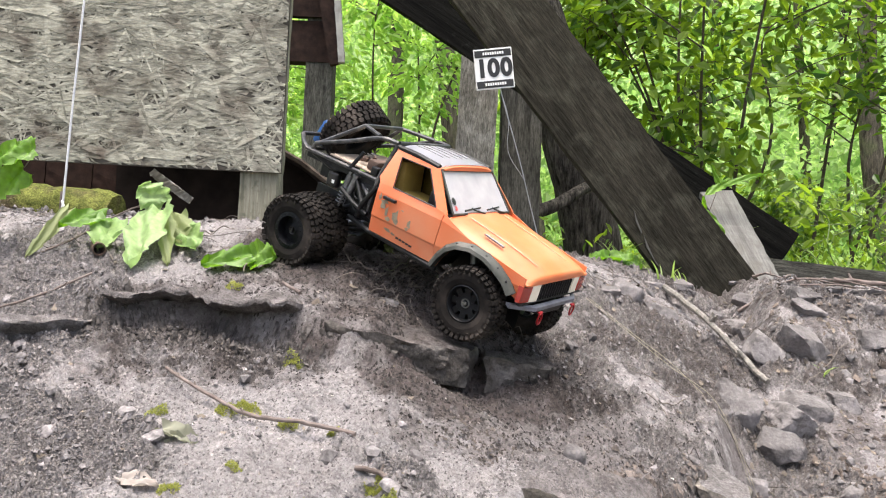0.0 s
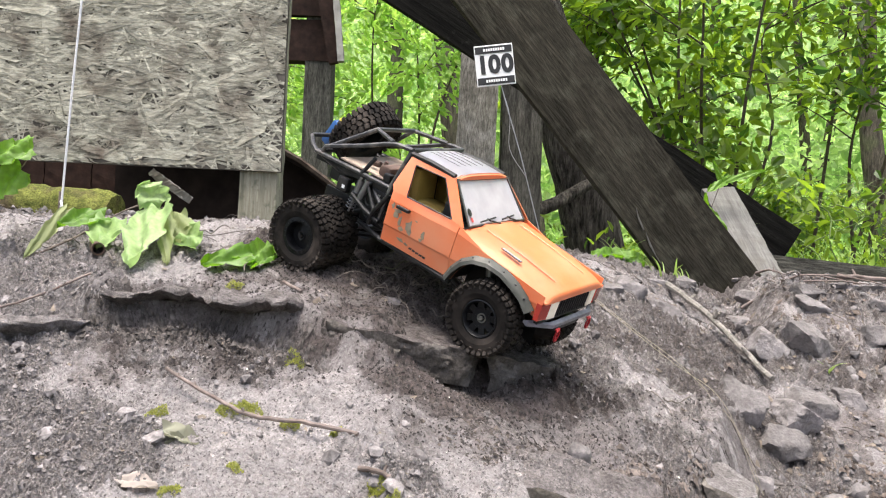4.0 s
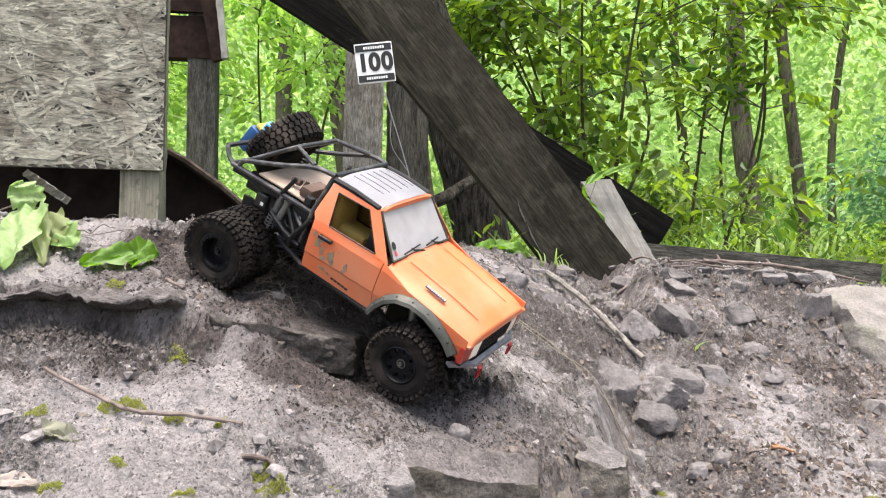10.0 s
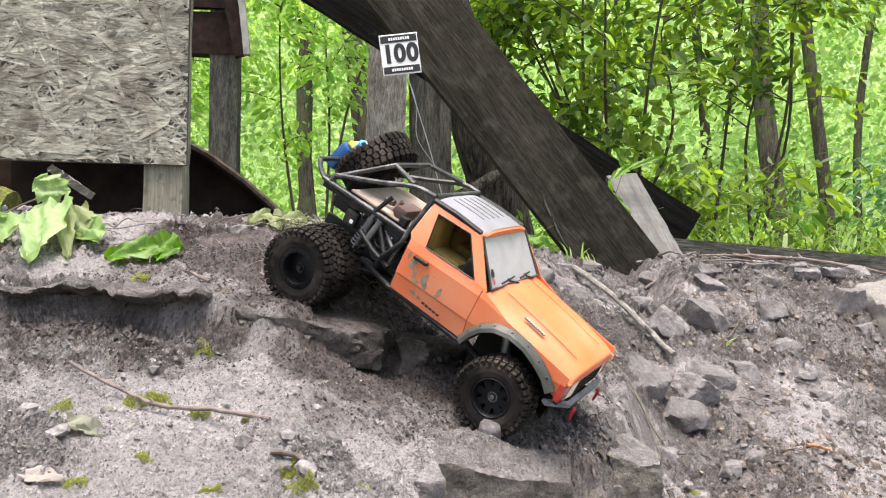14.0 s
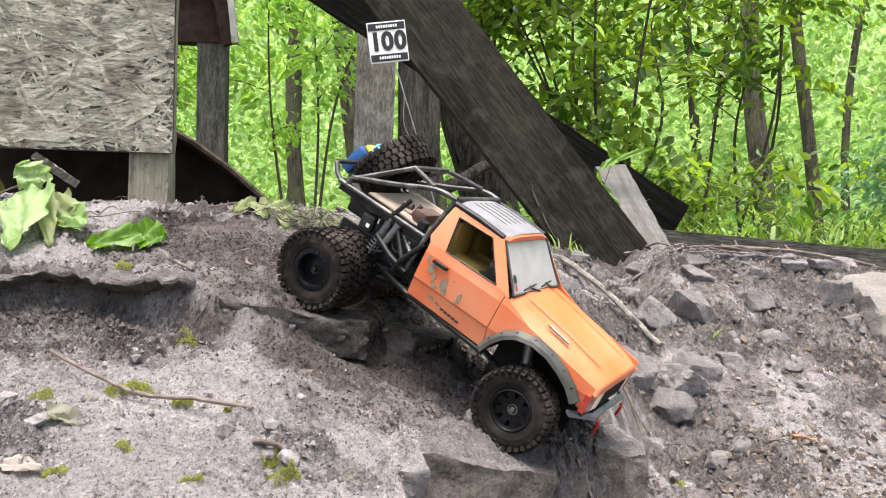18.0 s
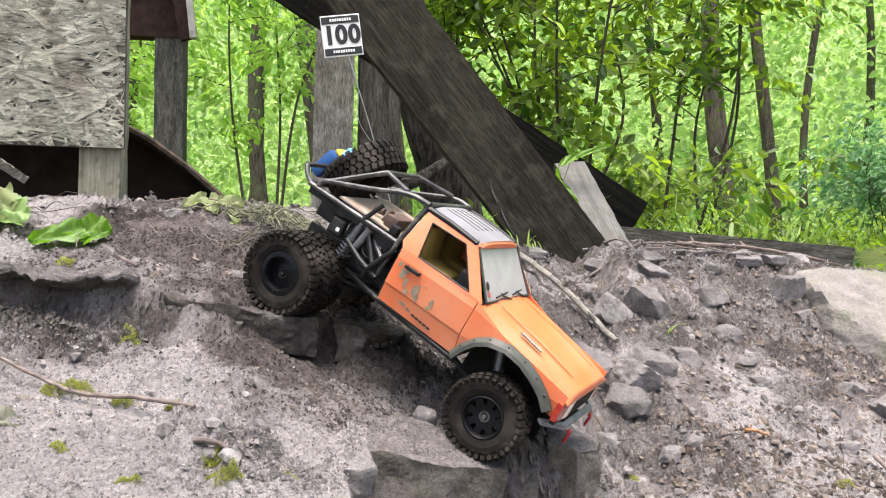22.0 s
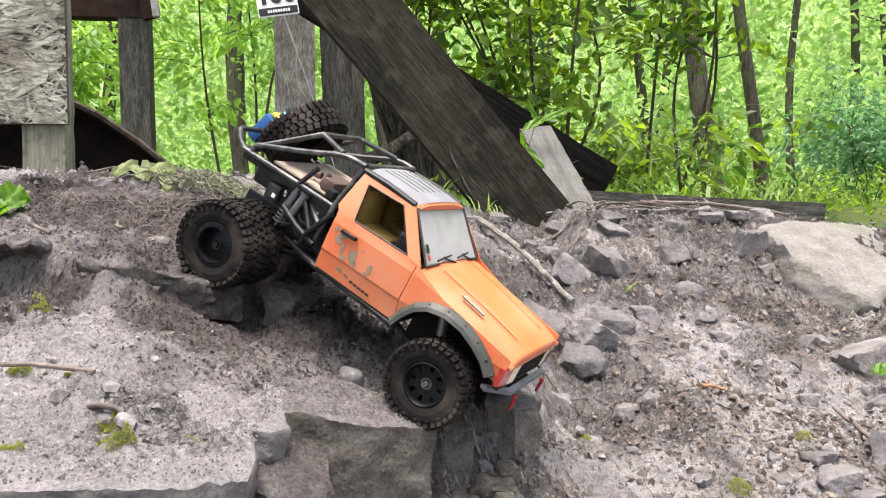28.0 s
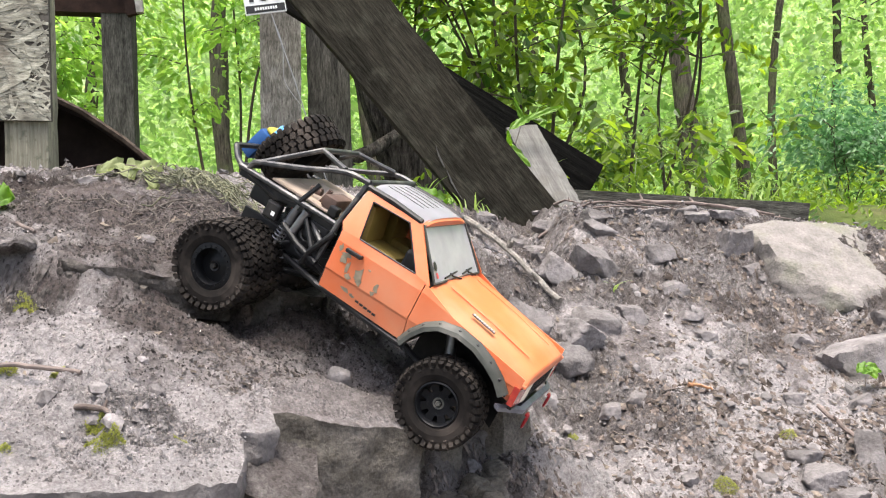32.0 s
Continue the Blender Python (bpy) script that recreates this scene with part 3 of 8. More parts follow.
def dusty_sheen_glass():
    m = bpy.data.materials.new("dusty_sheen_glass")
    m.use_nodes = True
    nd, ln = m.node_tree.nodes, m.node_tree.links
    b = nd["Principled BSDF"]
    # Pale base holds both the dust film and a painted sky reflection.
    b.inputs["Base Color"].default_value = (0.46, 0.445, 0.48, 1)
    b.inputs["Roughness"].default_value = 0.12
    tr = nd.new("ShaderNodeBsdfTransparent")
    n = nd.new("ShaderNodeTexNoise")
    n.inputs["Scale"].default_value, n.inputs["Detail"].default_value = 40, 7
    tc = nd.new("ShaderNodeTexCoord")
    ln.new(tc.outputs["Object"], n.inputs["Vector"])
    mr = nd.new("ShaderNodeMapRange")
    mr.inputs[1].default_value, mr.inputs[2].default_value, mr.inputs[3].default_value, mr.inputs[4].default_value = 0.3, 0.7, 0.76, 0.93
    ln.new(n.outputs[0], mr.inputs[0])
    ms = nd.new("ShaderNodeMixShader")
    ln.new(mr.outputs[0], ms.inputs[0])
    ln.new(tr.outputs[0], ms.inputs[1])
    ln.new(b.outputs[0], ms.inputs[2])
    ln.new(ms.outputs[0], nd["Material Output"].inputs[0])
    return m


def lamp_lens():
    m = mat("headlight_lens", (0.68, 0.58, 0.44), (0.78, 0.7, 0.58), 0.15, scale=90, coat=0.5)
    b = m.node_tree.nodes["Principled BSDF"]
    b.inputs["Emission Color"].default_value = (1, 0.93, 0.85, 1)
    b.inputs["Emission Strength"].default_value = 0.06
    return m


M_GLASS, M_LENS = dusty_sheen_glass(), lamp_lens()

truck = empty("model_truck", "orange radio-controlled pickup truck with black tube bed on dusty knobbly tyres", "toy truck")
R_TYRE, W_TYRE = 0.0525, 0.038
BELT = 0.108


def half(z):
    """Half the body's width at height z."""
    return float(np.interp(z, [0.038, 0.062, 0.066, 0.1, 0.112, 0.158, 0.17], [0.0895, 0.0925, 0.0948, 0.0948, 0.0915, 0.071, 0.066]))


def plate(bm, s, pts, t=0.0022, out=0.0):
    """A panel of the side s (1 left, -1 right) from points (x, z), cut into bands so that it follows the body's curve."""
    prism(bm, [(x, s * (half(z) + out), z) for x, z in pts], (0, -s * t, 0))


def skin(bm, s, rows, t=0.0022, n=6):
    """A curved panel lofted through rows of (x, z) at its two ends, bottom to top."""
    a, b = [], []
    for x0, z0, x1, z1 in rows:
        pts = [(x0 + (x1 - x0) * i / n, z0 + (z1 - z0) * i / n) for i in range(n + 1)]
        a.append([bm.verts.new((x, s * half(z), z)) for x, z in pts])
        b.append([bm.verts.new((x, s * (half(z) - t), z)) for x, z in pts])
    for g in (a, b):
        for p, q in zip(g[:-1], g[1:]):
            for i in range(n):
                bm.faces.new((p[i], p[i + 1], q[i + 1], q[i]))
    edge = lambda g: g[0] + [r[-1] for r in g[1:]] + g[-1][-2::-1] + [r[0] for r in g[-2:0:-1]]
    ea, eb = edge(a), edge(b)
    for i in range(len(ea)):
        k = (i + 1) % len(ea)
        bm.faces.new((ea[i], eb[i], eb[k], ea[k]))


ARCH = [(0.083, 0.037), (0.0905, 0.053), (0.101, 0.067), (0.1145, 0.0765), (0.135, 0.081), (0.157, 0.0785), (0.176, 0.071), (0.192, 0.061), (0.2034, 0.049)]
for s in (-1, 1):
    bm = bmesh.new()
    skin(bm, s, [(-0.038, 0.0415, 0.0785, 0.0385), (-0.038, 0.052, 0.0765, 0.0505), (-0.038, 0.0625, 0.0747, 0.0622), (-0.038, 0.0655, 0.0745, 0.0655), (-0.0383, 0.083, 0.0745, 0.083), (-0.0385, 0.1, 0.0745, 0.1), (-0.0395, BELT + 0.003, 0.074, BELT + 0.003)])
    door = part("door", bm, M_ORANGE, truck, "orange door with scraped paint")
    bm = bmesh.new()
    box(bm, (-0.0125, s * 0.0985, 0.0965), (0.021, 0.004, 0.0048), bev=0.0012)
    box(bm, (-0.0215, s * 0.096, 0.0965), (0.0035, 0.006, 0.0042), bev=0.001)
    box(bm, (-0.0035, s * 0.096, 0.0965), (0.0035, 0.006, 0.0042), bev=0.001)
    part("door_handle", bm, M_BLACK, door, "black door handle")
    if s < 0:
        rng = random.Random(4)
        for cx_, cz_, w_, h_ in ((-0.0195, 0.0905, 0.009, 0.005), (-0.021, 0.084, 0.006, 0.008), (-0.014, 0.0775, 0.003, 0.012), (-0.0085, 0.069, 0.005, 0.005), (0.002, 0.078, 0.008, 0.013), (0.006, 0.0705, 0.006, 0.006), (0.027, 0.075, 0.005, 0.008), (0.0255, 0.068, 0.003, 0.004), (-0.006, 0.0535, 0.008, 0.005), (0.004, 0.0515, 0.007, 0.003), (-0.03, 0.0945, 0.004, 0.006), (0.012, 0.0885, 0.003, 0.002)):
            bm = bmesh.new()
            k = 11
            ring = []
            for i in range(k):
                a = 2 * math.pi * i / k
                q = rng.uniform(0.45, 1.1)
                ring.append((cx_ + w_ * 0.88 * q * math.cos(a), cz_ + h_ * 0.8 * q * math.sin(a)))
            prism(bm, [(x, s * (half(z) + 0.0005), z) for x, z in ring], (0, 0.0004, 0))
            part("paint_scrape", bm, M_SCUFF, door, "bare patch of scraped paint")
        for i in range(5):
            bm = bmesh.new()
            x0 = 0.0135 + i * 0.006
            box(bm, (x0, s * 0.0925, 0.0495 - i * 0.0005), (0.0045, 0.001, 0.0024))
            part("lettering_bar", bm, M_INK, door, "black lettering on the sill")
    bm = bmesh.new()
    plate(bm, s, [(0.0755, 0.0655), (0.0795, 0.0385)] + ARCH[:3] + [(0.101, 0.0655 + 0.0015)])
    plate(bm, s, [(0.0755, 0.0655), (0.0985, 0.0655), (0.101, 0.067)] + ARCH[3:7] + [(0.185, 0.0655), (0.2185, 0.0655), (0.2185, 0.0785), (0.08, 0.1), (0.0755, 0.1)])
    plate(bm, s, [(0.185, 0.0655), (0.192, 0.061), (0.2034, 0.049), (0.2185, 0.0455), (0.2185, 0.0655)])
    plate(bm, s, [(0.0755, 0.1), (0.08, 0.1), (0.12, 0.0939), (0.08, 0.1075), (0.0755, 0.109)])
    part("front_wing", bm, M_ORANGE, truck)
    bm = bmesh.new()
    n = len(ARCH)
    outer = []
    for i, (x, z) in enumerate(ARCH):
        dx, dz = ARCH[min(i + 1, n - 1)][0] - ARCH[max(i - 1, 0)][0], ARCH[min(i + 1, n - 1)][1] - ARCH[max(i - 1, 0)][1]
        l = math.hypot(dx, dz)
        outer.append((x - dz / l * 0.0095, z + dx / l * 0.0095))
    rows_ = []
    for (x, z), (xo, zo) in zip(ARCH, outer):
        rows_.append([bm.verts.new((xo, s * (half(zo) - 0.001), zo)), bm.verts.new((xo, s * (half(zo) + 0.0035), zo)), bm.verts.new(((x + xo) / 2, s * (half(z) + 0.011), (z + zo) / 2)), bm.verts.new((x, s * (half(z) + 0.0125), z)), bm.verts.new((x, s * (half(z) - 0.001), z))])
    for a, b in zip(rows_[:-1], rows_[1:]):
        for j in range(4):
            bm.faces.new((a[j], a[j + 1], b[j + 1], b[j]))
        bm.faces.new((a[4], a[0], b[0], b[4]))
    bm.faces.new(rows_[0])
    bm.faces.new(rows_[-1][::-1])
    # Black liner added so that the wheel well stays dark.
    liner = bmesh.new()
    strip = [[liner.verts.new((x, s * y_, z + 0.001)) for y_ in (0.093, 0.045)] + [liner.verts.new((x, s * 0.045, -0.012 + 0.4 * max(0, z - 0.037)))] for x, z in ARCH]
    for a, b in zip(strip[:-1], strip[1:]):
        for j in range(2):
            liner.faces.new((a[j], a[j + 1], b[j + 1], b[j]))
    bmesh.ops.solidify(liner, geom=liner.faces[:], thickness=0.001)
    part("dark_arch_liner", liner, M_BLACK, truck)
    flare = part("wheel_arch_flare", bm, M_GREY, truck, "dusty grey riveted arch flare", smooth=True)
    rivet0 = None
    for i in range(n):
        (x, z), (xo, zo) = ARCH[i], outer[i]
        m = Matrix.Translation(((x + 2 * xo) / 3, s * (half(zo) + 0.0066), (z + 2 * zo) / 3))
        if rivet0 is None:
            bm = bmesh.new()
            bmesh.ops.create_icosphere(bm, subdivisions=1, radius=0.0021)
            rivet0 = part("rivet", bm, M_BLACK, flare, m=m)
        else:
            again(rivet0, flare, m)
    # cab above the belt
    W = [(-0.0165, 0.1125), (-0.0285, 0.1525), (0.0205, 0.1535), (0.0585, 0.1125)]
    O = [(-0.0395, BELT + 0.003), (-0.0455, 0.1185), (-0.0415, 0.16), (0.034, 0.1585), (0.0795, BELT + 0.001)]
    bm = bmesh.new()
    plate(bm, s, [O[0], O[1], O[2], W[1], W[0]])
    plate(bm, s, [O[2], O[3], W[2], W[1]])
    plate(bm, s, [O[3], O[4], W[3], W[2]])
    plate(bm, s, [O[0], W[0], W[3], O[4], (0.076, BELT), (-0.04, BELT)])
    part("window_frame", bm, M_ORANGE, truck)
    bm = bmesh.new()
    for i in range(4):
        a, b = W[i], W[(i + 1) % 4]
        tube(bm, [(a[0], s * half(a[1]), a[1]), (b[0], s * half(b[1]), b[1])], 0.0009, 6)
    part("window_trim", bm, M_BLACK, truck)
    bm = bmesh.new()
    tube(bm, [(-0.044, s * 0.0665, 0.1625), (-0.01, s * 0.0675, 0.163), (0.031, s * 0.0675, 0.1595)], 0.004, 8)
    part("roof_rail", bm, M_BLACK, truck, "black roof rail", smooth=True)
    bm = bmesh.new()
    tube(bm, [(-0.045, s * 0.084, 0.038), (0.083, s * 0.087, 0.033)], 0.0035, 8)
    tube(bm, [(0.0, s * 0.084, 0.0365), (0.0, s * 0.03, 0.03)], 0.003, 6)
    tube(bm, [(0.05, s * 0.084, 0.0345), (0.05, s * 0.03, 0.03)], 0.003, 6)
    part("rock_slider", bm, M_BLACK, truck, "black tube slider", smooth=True)
    # seats
    bm = bmesh.new()
    box(bm, (-0.004, s * 0.036, 0.098), (0.05, 0.042, 0.016), bev=0.005)
    box(bm, (-0.013, s * 0.037, 0.122), (0.02, 0.05, 0.056), pose(0, 0, 0, 0, -9, 0), bev=0.007)
    part("seat", bm, M_SEAT, truck, "mustard yellow seat", smooth=True)
    # front lamps
    bm = bmesh.new()
    prism(bm, [(0.2225, s * 0.051, 0.0445), (0.221, s * 0.0735, 0.0445), (0.221, s * 0.0735, 0.0675), (0.2225, s * 0.051, 0.0675)], (-0.006, 0, 0))
    part("headlight", bm, M_LENS, truck, "white rectangular headlight")
    bm = bmesh.new()
    prism(bm, [(0.2218, s * 0.074, 0.0455), (0.2195, s * 0.0955, 0.0455), (0.2135, s * 0.0965, 0.0455), (0.2125, s * 0.0965, 0.067), (0.2195, s * 0.0955, 0.067), (0.2218, s * 0.074, 0.067)], (-0.0012, -s * 0.004, 0))
    part("marker_light", bm, M_LENS_RED, truck, "red corner marker light")

# bonnet
bm = bmesh.new()
NX, NY = 20, 24
grid = []
for i in range(NX + 1):
    u = i / NX
    x = 0.0785 + (0.2178 - 0.0785) * u
    row = []
    for j in range(NY + 1):
        v = -1 + 2 * j / NY
        w = 0.0945 - 0.003 * max(0.0, (u - 0.75) / 0.25) ** 2
        y = v * w
        z = 0.1085 + (0.0815 - 0.1085) * u + 0.0018 * math.sin(math.pi * u)
        z += 0.0025 * float(sstep(0.5, 0.44, abs(y) / w) * sstep(1.0, 0.85, u)) - 0.0095 * abs(v) ** 7 - 0.002 * (max(0, u - 0.85) / 0.15) ** 2
        row.append(bm.verts.new((x, y, z)))
    grid.append(row)
lip = [v.co.copy() for v in grid[-1]]
for k in range(1, 6):
    a = k / 5 * math.pi / 2
    grid.append([bm.verts.new((q.x + 0.0052 * math.sin(a), q.y, max(0.0685, q.z - 0.0095 * (1 - math.cos(a))) if k < 5 else 0.0685)) for q in lip])
for a, b in zip(grid[:-1], grid[1:]):
    for j in range(NY):
        bm.faces.new((a[j], b[j], b[j + 1], a[j + 1]))
hood = part("bonnet", bm, M_ORANGE, truck, "orange bonnet with raised centre", smooth=True)
for y in (-0.047, 0.047):
    bm = bmesh.new()
    tube(bm, [(0.09, y, 0.1085), (0.15, y * 0.98, 0.0985), (0.205, y * 0.96, 0.0865)], 0.0007, 5)
    part("bonnet_crease", bm, M_ORANGE, hood)
bm = bmesh.new()
box(bm, (0, 0, 0), (0.032, 0.0055, 0.0008))
badge = part("bonnet_badge", bm, M_INK, truck, "dark badge strip", m=Matrix.Translation((0.147, -0.071, 0.0995)) @ pose(0, 0, 0, 0, 10.5, 3))
for i in range(9):
    bm = bmesh.new()
    box(bm, (-0.0135 + i * 0.0034, 0.0002, 0.0008), (0.0025, 0.0036, 0.0008))
    part("badge_bar", bm, M_ROOF, badge, "pale lettering bar")

# grille
bm = bmesh.new()
box(bm, (0.2155, 0, 0.0555), (0.006, 0.104, 0.025))
grille = part("grille", bm, M_BLACK, truck, "black slatted grille")
slat0 = None
for i in range(13):
    m = Matrix.Translation((0.2205, -0.0456 + i * 0.0076, 0.0555))
    if slat0 is None:
        bm = bmesh.new()
        box(bm, (0, 0, 0), (0.0035, 0.0024, 0.0215), bev=0.0006)
        slat0 = part("slat", bm, M_BLACK, grille, m=m)
    else:
        again(slat0, grille, m)
bm = bmesh.new()
box(bm, (0.219, 0, 0.0695), (0.007, 0.186, 0.0028), bev=0.001)
part("grille_top", bm, M_ORANGE, grille)
bm = bmesh.new()
box(bm, (0.2175, 0, 0.0422), (0.006, 0.186, 0.0032), bev=0.001)
part("grille_bottom", bm, M_BLACK, grille)

# bumper
M_BUMPER = mat("scuffed_bumper", (0.1, 0.1, 0.118), (0.24, 0.24, 0.275), 0.5, 0.0, scale=50, bump=0.15, bscale=200, c3=(0.1, 0.1, 0.1), s3=40, t3=(0.6, 0.8))
bm = bmesh.new()
PL = [(-0.096, 0.209), (-0.06, 0.2295), (0.06, 0.2295), (0.096, 0.209)]
for (ya, xa), (yb, xb) in zip(PL[:-1], PL[1:]):
    prism(bm, [(xa - 0.006, ya, 0.0365), (xa, ya, 0.0335), (xa, ya, 0.0385), (xa - 0.006, ya, 0.04)], Vector((xb - xa, yb - ya, 0)))
bumper = part("bumper", bm, M_BUMPER, truck, "scuffed steel-grey front bumper")
bm = bmesh.new()
box(bm, (0.212, 0, 0.028), (0.024, 0.07, 0.012), bev=0.002)
part("winch_plate", bm, M_BLACK, bumper)
for y in (-0.05, 0.05):
    bm = bmesh.new()
    ring = [(0.2345, y + 0.0052 * math.cos(a), 0.0245 + 0.0082 * math.sin(a)) for a in [2 * math.pi * i / 14 for i in range(14)]]
    tube(bm, ring, 0.0014, 7, closed=True)
    box(bm, (0.233, y, 0.0325), (0.003, 0.011, 0.003), bev=0.0008)
    part("shackle", bm, M_RED, bumper, "red tow shackle", smooth=True)

# windscreen, roof, cab
bm = bmesh.new()
prism(bm, [(0.0785, -0.0755, 0.1105), (0.0785, 0.0755, 0.1105), (0.0355, 0.0675, 0.1565), (0.0355, -0.0675, 0.1565)], (-0.0012, 0, -0.0012))
screen = part("windscreen", bm, M_GLASS, truck, "dusty windscreen with the pale sky's reflection in its colour")
screen.visible_shadow = False
bm = bmesh.new()
C = [(0.0795, -0.0775, 0.1095), (0.0795, 0.0775, 0.1095), (0.036, 0.069, 0.1575), (0.036, -0.069, 0.1575)]
for i in range(4):
    tube(bm, [C[i], C[(i + 1) % 4]], 0.0016, 6)
part("screen_seal", bm, M_GREY, screen, "dusty grey rubber seal")
for dx, dz, q, mm, lab in ((-0.006, 0.0, 0.0055, M_INK, "round dark sticker"), (0.008, 0, 0.0045, M_STICKER, "small red sticker")):
    bm = bmesh.new()
    k = 16 if q > 0.005 else 4
    cxs, cys = (0.0665, -0.0665) if q > 0.005 else (0.0738, -0.0665)
    zz = 0.1105 + (0.0785 - cxs) / 0.043 * 0.046
    pts = []
    for i in range(k):
        a = 2 * math.pi * i / k + math.pi / 4
        pts.append((cxs - 0.68 * q * math.sin(a) + 0.001, cys + q * 0.75 * math.cos(a), zz + 0.73 * q * math.sin(a) + 0.001))
    prism(bm, pts, (0.0003, 0, 0.0003))
    part("sticker", bm, mm, screen, lab)
for y0, y1 in ((-0.05, 0.002), (0.01, 0.055)):
    bm = bmesh.new()
    tube(bm, [(0.083, y1, 0.1105), (0.079, (y0 + y1) / 2, 0.1145), (0.0765, (y0 + y1) / 2 - 0.004, 0.1165)], 0.0011, 6)
    tube(bm, [(0.0795, y0, 0.1145), (0.0755, y1 - 0.006, 0.1165)], 0.0012, 6)
    part("wiper", bm, M_BLACK, truck, "black wiper")
bm = bmesh.new()
grid = []
for i in range(9):
    u = i / 8
    row = []
    for j in range(13):
        v = -1 + 2 * j / 12
        x = -0.0425 + 0.077 * u
        row.append(bm.verts.new((x, v * 0.0675, 0.1625 + 0.0075 * (1 - v ** 4) - 0.0045 * u ** 2 - 0.002 * (1 - u) ** 4)))
    grid.append(row)
for a, b in zip(grid[:-1], grid[1:]):
    for j in range(12):
        bm.faces.new((a[j], b[j], b[j + 1], a[j + 1]))
bmesh.ops.solidify(bm, geom=bm.faces[:], thickness=0.0016)
roof = part("roof", bm, M_ROOF, truck, "dusty grey roof panel with fine grooves, pale sky sheen in its colour", smooth=True)
for i in range(6):
    y = -0.04 + i * 0.016
    bm = bmesh.new()
    for a, b in ((-0.034, 0.016),):
        tube(bm, [(a, y, 0.1696), (-0.01, y, 0.1699), (b, y, 0.1685)], 0.00035, 5)
    part("roof_groove", bm, M_GREY, roof)
bm = bmesh.new()
rings = []
for i in range(13):
    y = -0.0685 + 0.137 * i / 12
    z = 0.157 + 0.006 * (1 - (y / 0.0685) ** 4)
    rings.append([bm.verts.new(p) for p in ((0.0325, y, z + 0.0022), (0.0372, y, z), (0.0378, y, 0.1572), (0.0335, y, 0.157))])
for a, b in zip(rings[:-1], rings[1:]):
    for j in range(4):
        bm.faces.new((a[j], a[(j + 1) % 4], b[(j + 1) % 4], b[j]))
bm.faces.new(rings[0])
bm.faces.new(rings[-1][::-1])
part("roof_header", bm, M_ORANGE, truck, "orange header above the windscreen")
bm = bmesh.new()
prism(bm, [(-0.041, -0.088, 0.044), (-0.041, 0.088, 0.044), (-0.044, 0.085, 0.11), (-0.047, 0.06, 0.112), (-0.047, -0.06, 0.112), (-0.044, -0.085, 0.11)], (0.002, 0, 0))
prism(bm, [(-0.03, -0.086, 0.084), (0.078, -0.086, 0.084), (0.078, 0.086, 0.084), (-0.03, 0.086, 0.084)], (0, 0, 0.003))
# Black panels added to keep light out: headliner, rear wall, far window.
prism(bm, [(-0.0415, -0.068, 0.159), (0.033, -0.068, 0.157), (0.033, 0.068, 0.157), (-0.0415, 0.068, 0.159)], (0, 0, -0.002))
prism(bm, [(-0.0445, -0.086, 0.11), (-0.0445, 0.086, 0.11), (-0.041, 0.067, 0.159), (-0.041, -0.067, 0.159)], (0.0015, 0, 0))
prism(bm, [(-0.0165, 0.0885, 0.1125), (-0.0285, 0.072, 0.1525), (0.0205, 0.0715, 0.1535), (0.0585, 0.0885, 0.1125)], (0, -0.001, 0))
part("cab_dark_lining", bm, M_BLACK, truck)
bm = bmesh.new()
prism(bm, [(0.062, -0.085, 0.0995), (0.078, -0.085, 0.106), (0.078, 0.085, 0.106), (0.062, 0.085, 0.0995)], (0, 0, -0.01))
box(bm, (0.064, 0, 0.092), (0.02, 0.16, 0.018), bev=0.004)
box(bm, (0.043, -0.05, 0.114), (0.022, 0.05, 0.028), bev=0.004)
part("dashboard", bm, M_BLACK, truck)
bm = bmesh.new()
tube(bm, [(0.044 - 0.006 * math.sin(a), -0.036 + 0.0135 * math.cos(a), 0.113 + 0.012 * math.sin(a)) for a in [2 * math.pi * i / 16 for i in range(16)]], 0.0016, 6, closed=True)
tube(bm, [(0.044, -0.036, 0.113), (0.062, -0.036, 0.104)], 0.0016, 6)
box(bm, (0.044, -0.036, 0.113), (0.003, 0.026, 0.003))
part("steering_wheel", bm, M_BLACK, truck)

# chassis
bm = bmesh.new()
for y in (-0.024, 0.024):
    box(bm, (0.0, y, 0.045), (0.4, 0.005, 0.016), bev=0.001)
box(bm, (0.0, 0, 0.025), (0.11, 0.06, 0.01), bev=0.003)
box(bm, (0.01, 0, 0.045), (0.1, 0.05, 0.03), bev=0.004)
box(bm, (0.15, 0, 0.06), (0.07, 0.05, 0.02), bev=0.004)
part("chassis", bm, M_BLACK, truck, "black chassis with gearbox")
bm = bmesh.new()
box(bm, (-0.12, 0, 0.075), (0.06, 0.05, 0.03), bev=0.004)
box(bm, (-0.185, 0, 0.078), (0.03, 0.06, 0.026), bev=0.003)
part("battery_tray", bm, M_BLACK, truck)
bm = bmesh.new()
box(bm, (-0.12, -0.056, 0.0905), (0.009, 0.008, 0.007), bev=0.002)
part("red_plug", bm, M_RED, truck, "red wire plug")

# tube bed
def bar(name, pts, r=0.0034, label="", m=M_BLACK):
    b_ = bmesh.new()
    tube(b_, pts, r, 8)
    return part(name, b_, m, truck, label, smooth=True)


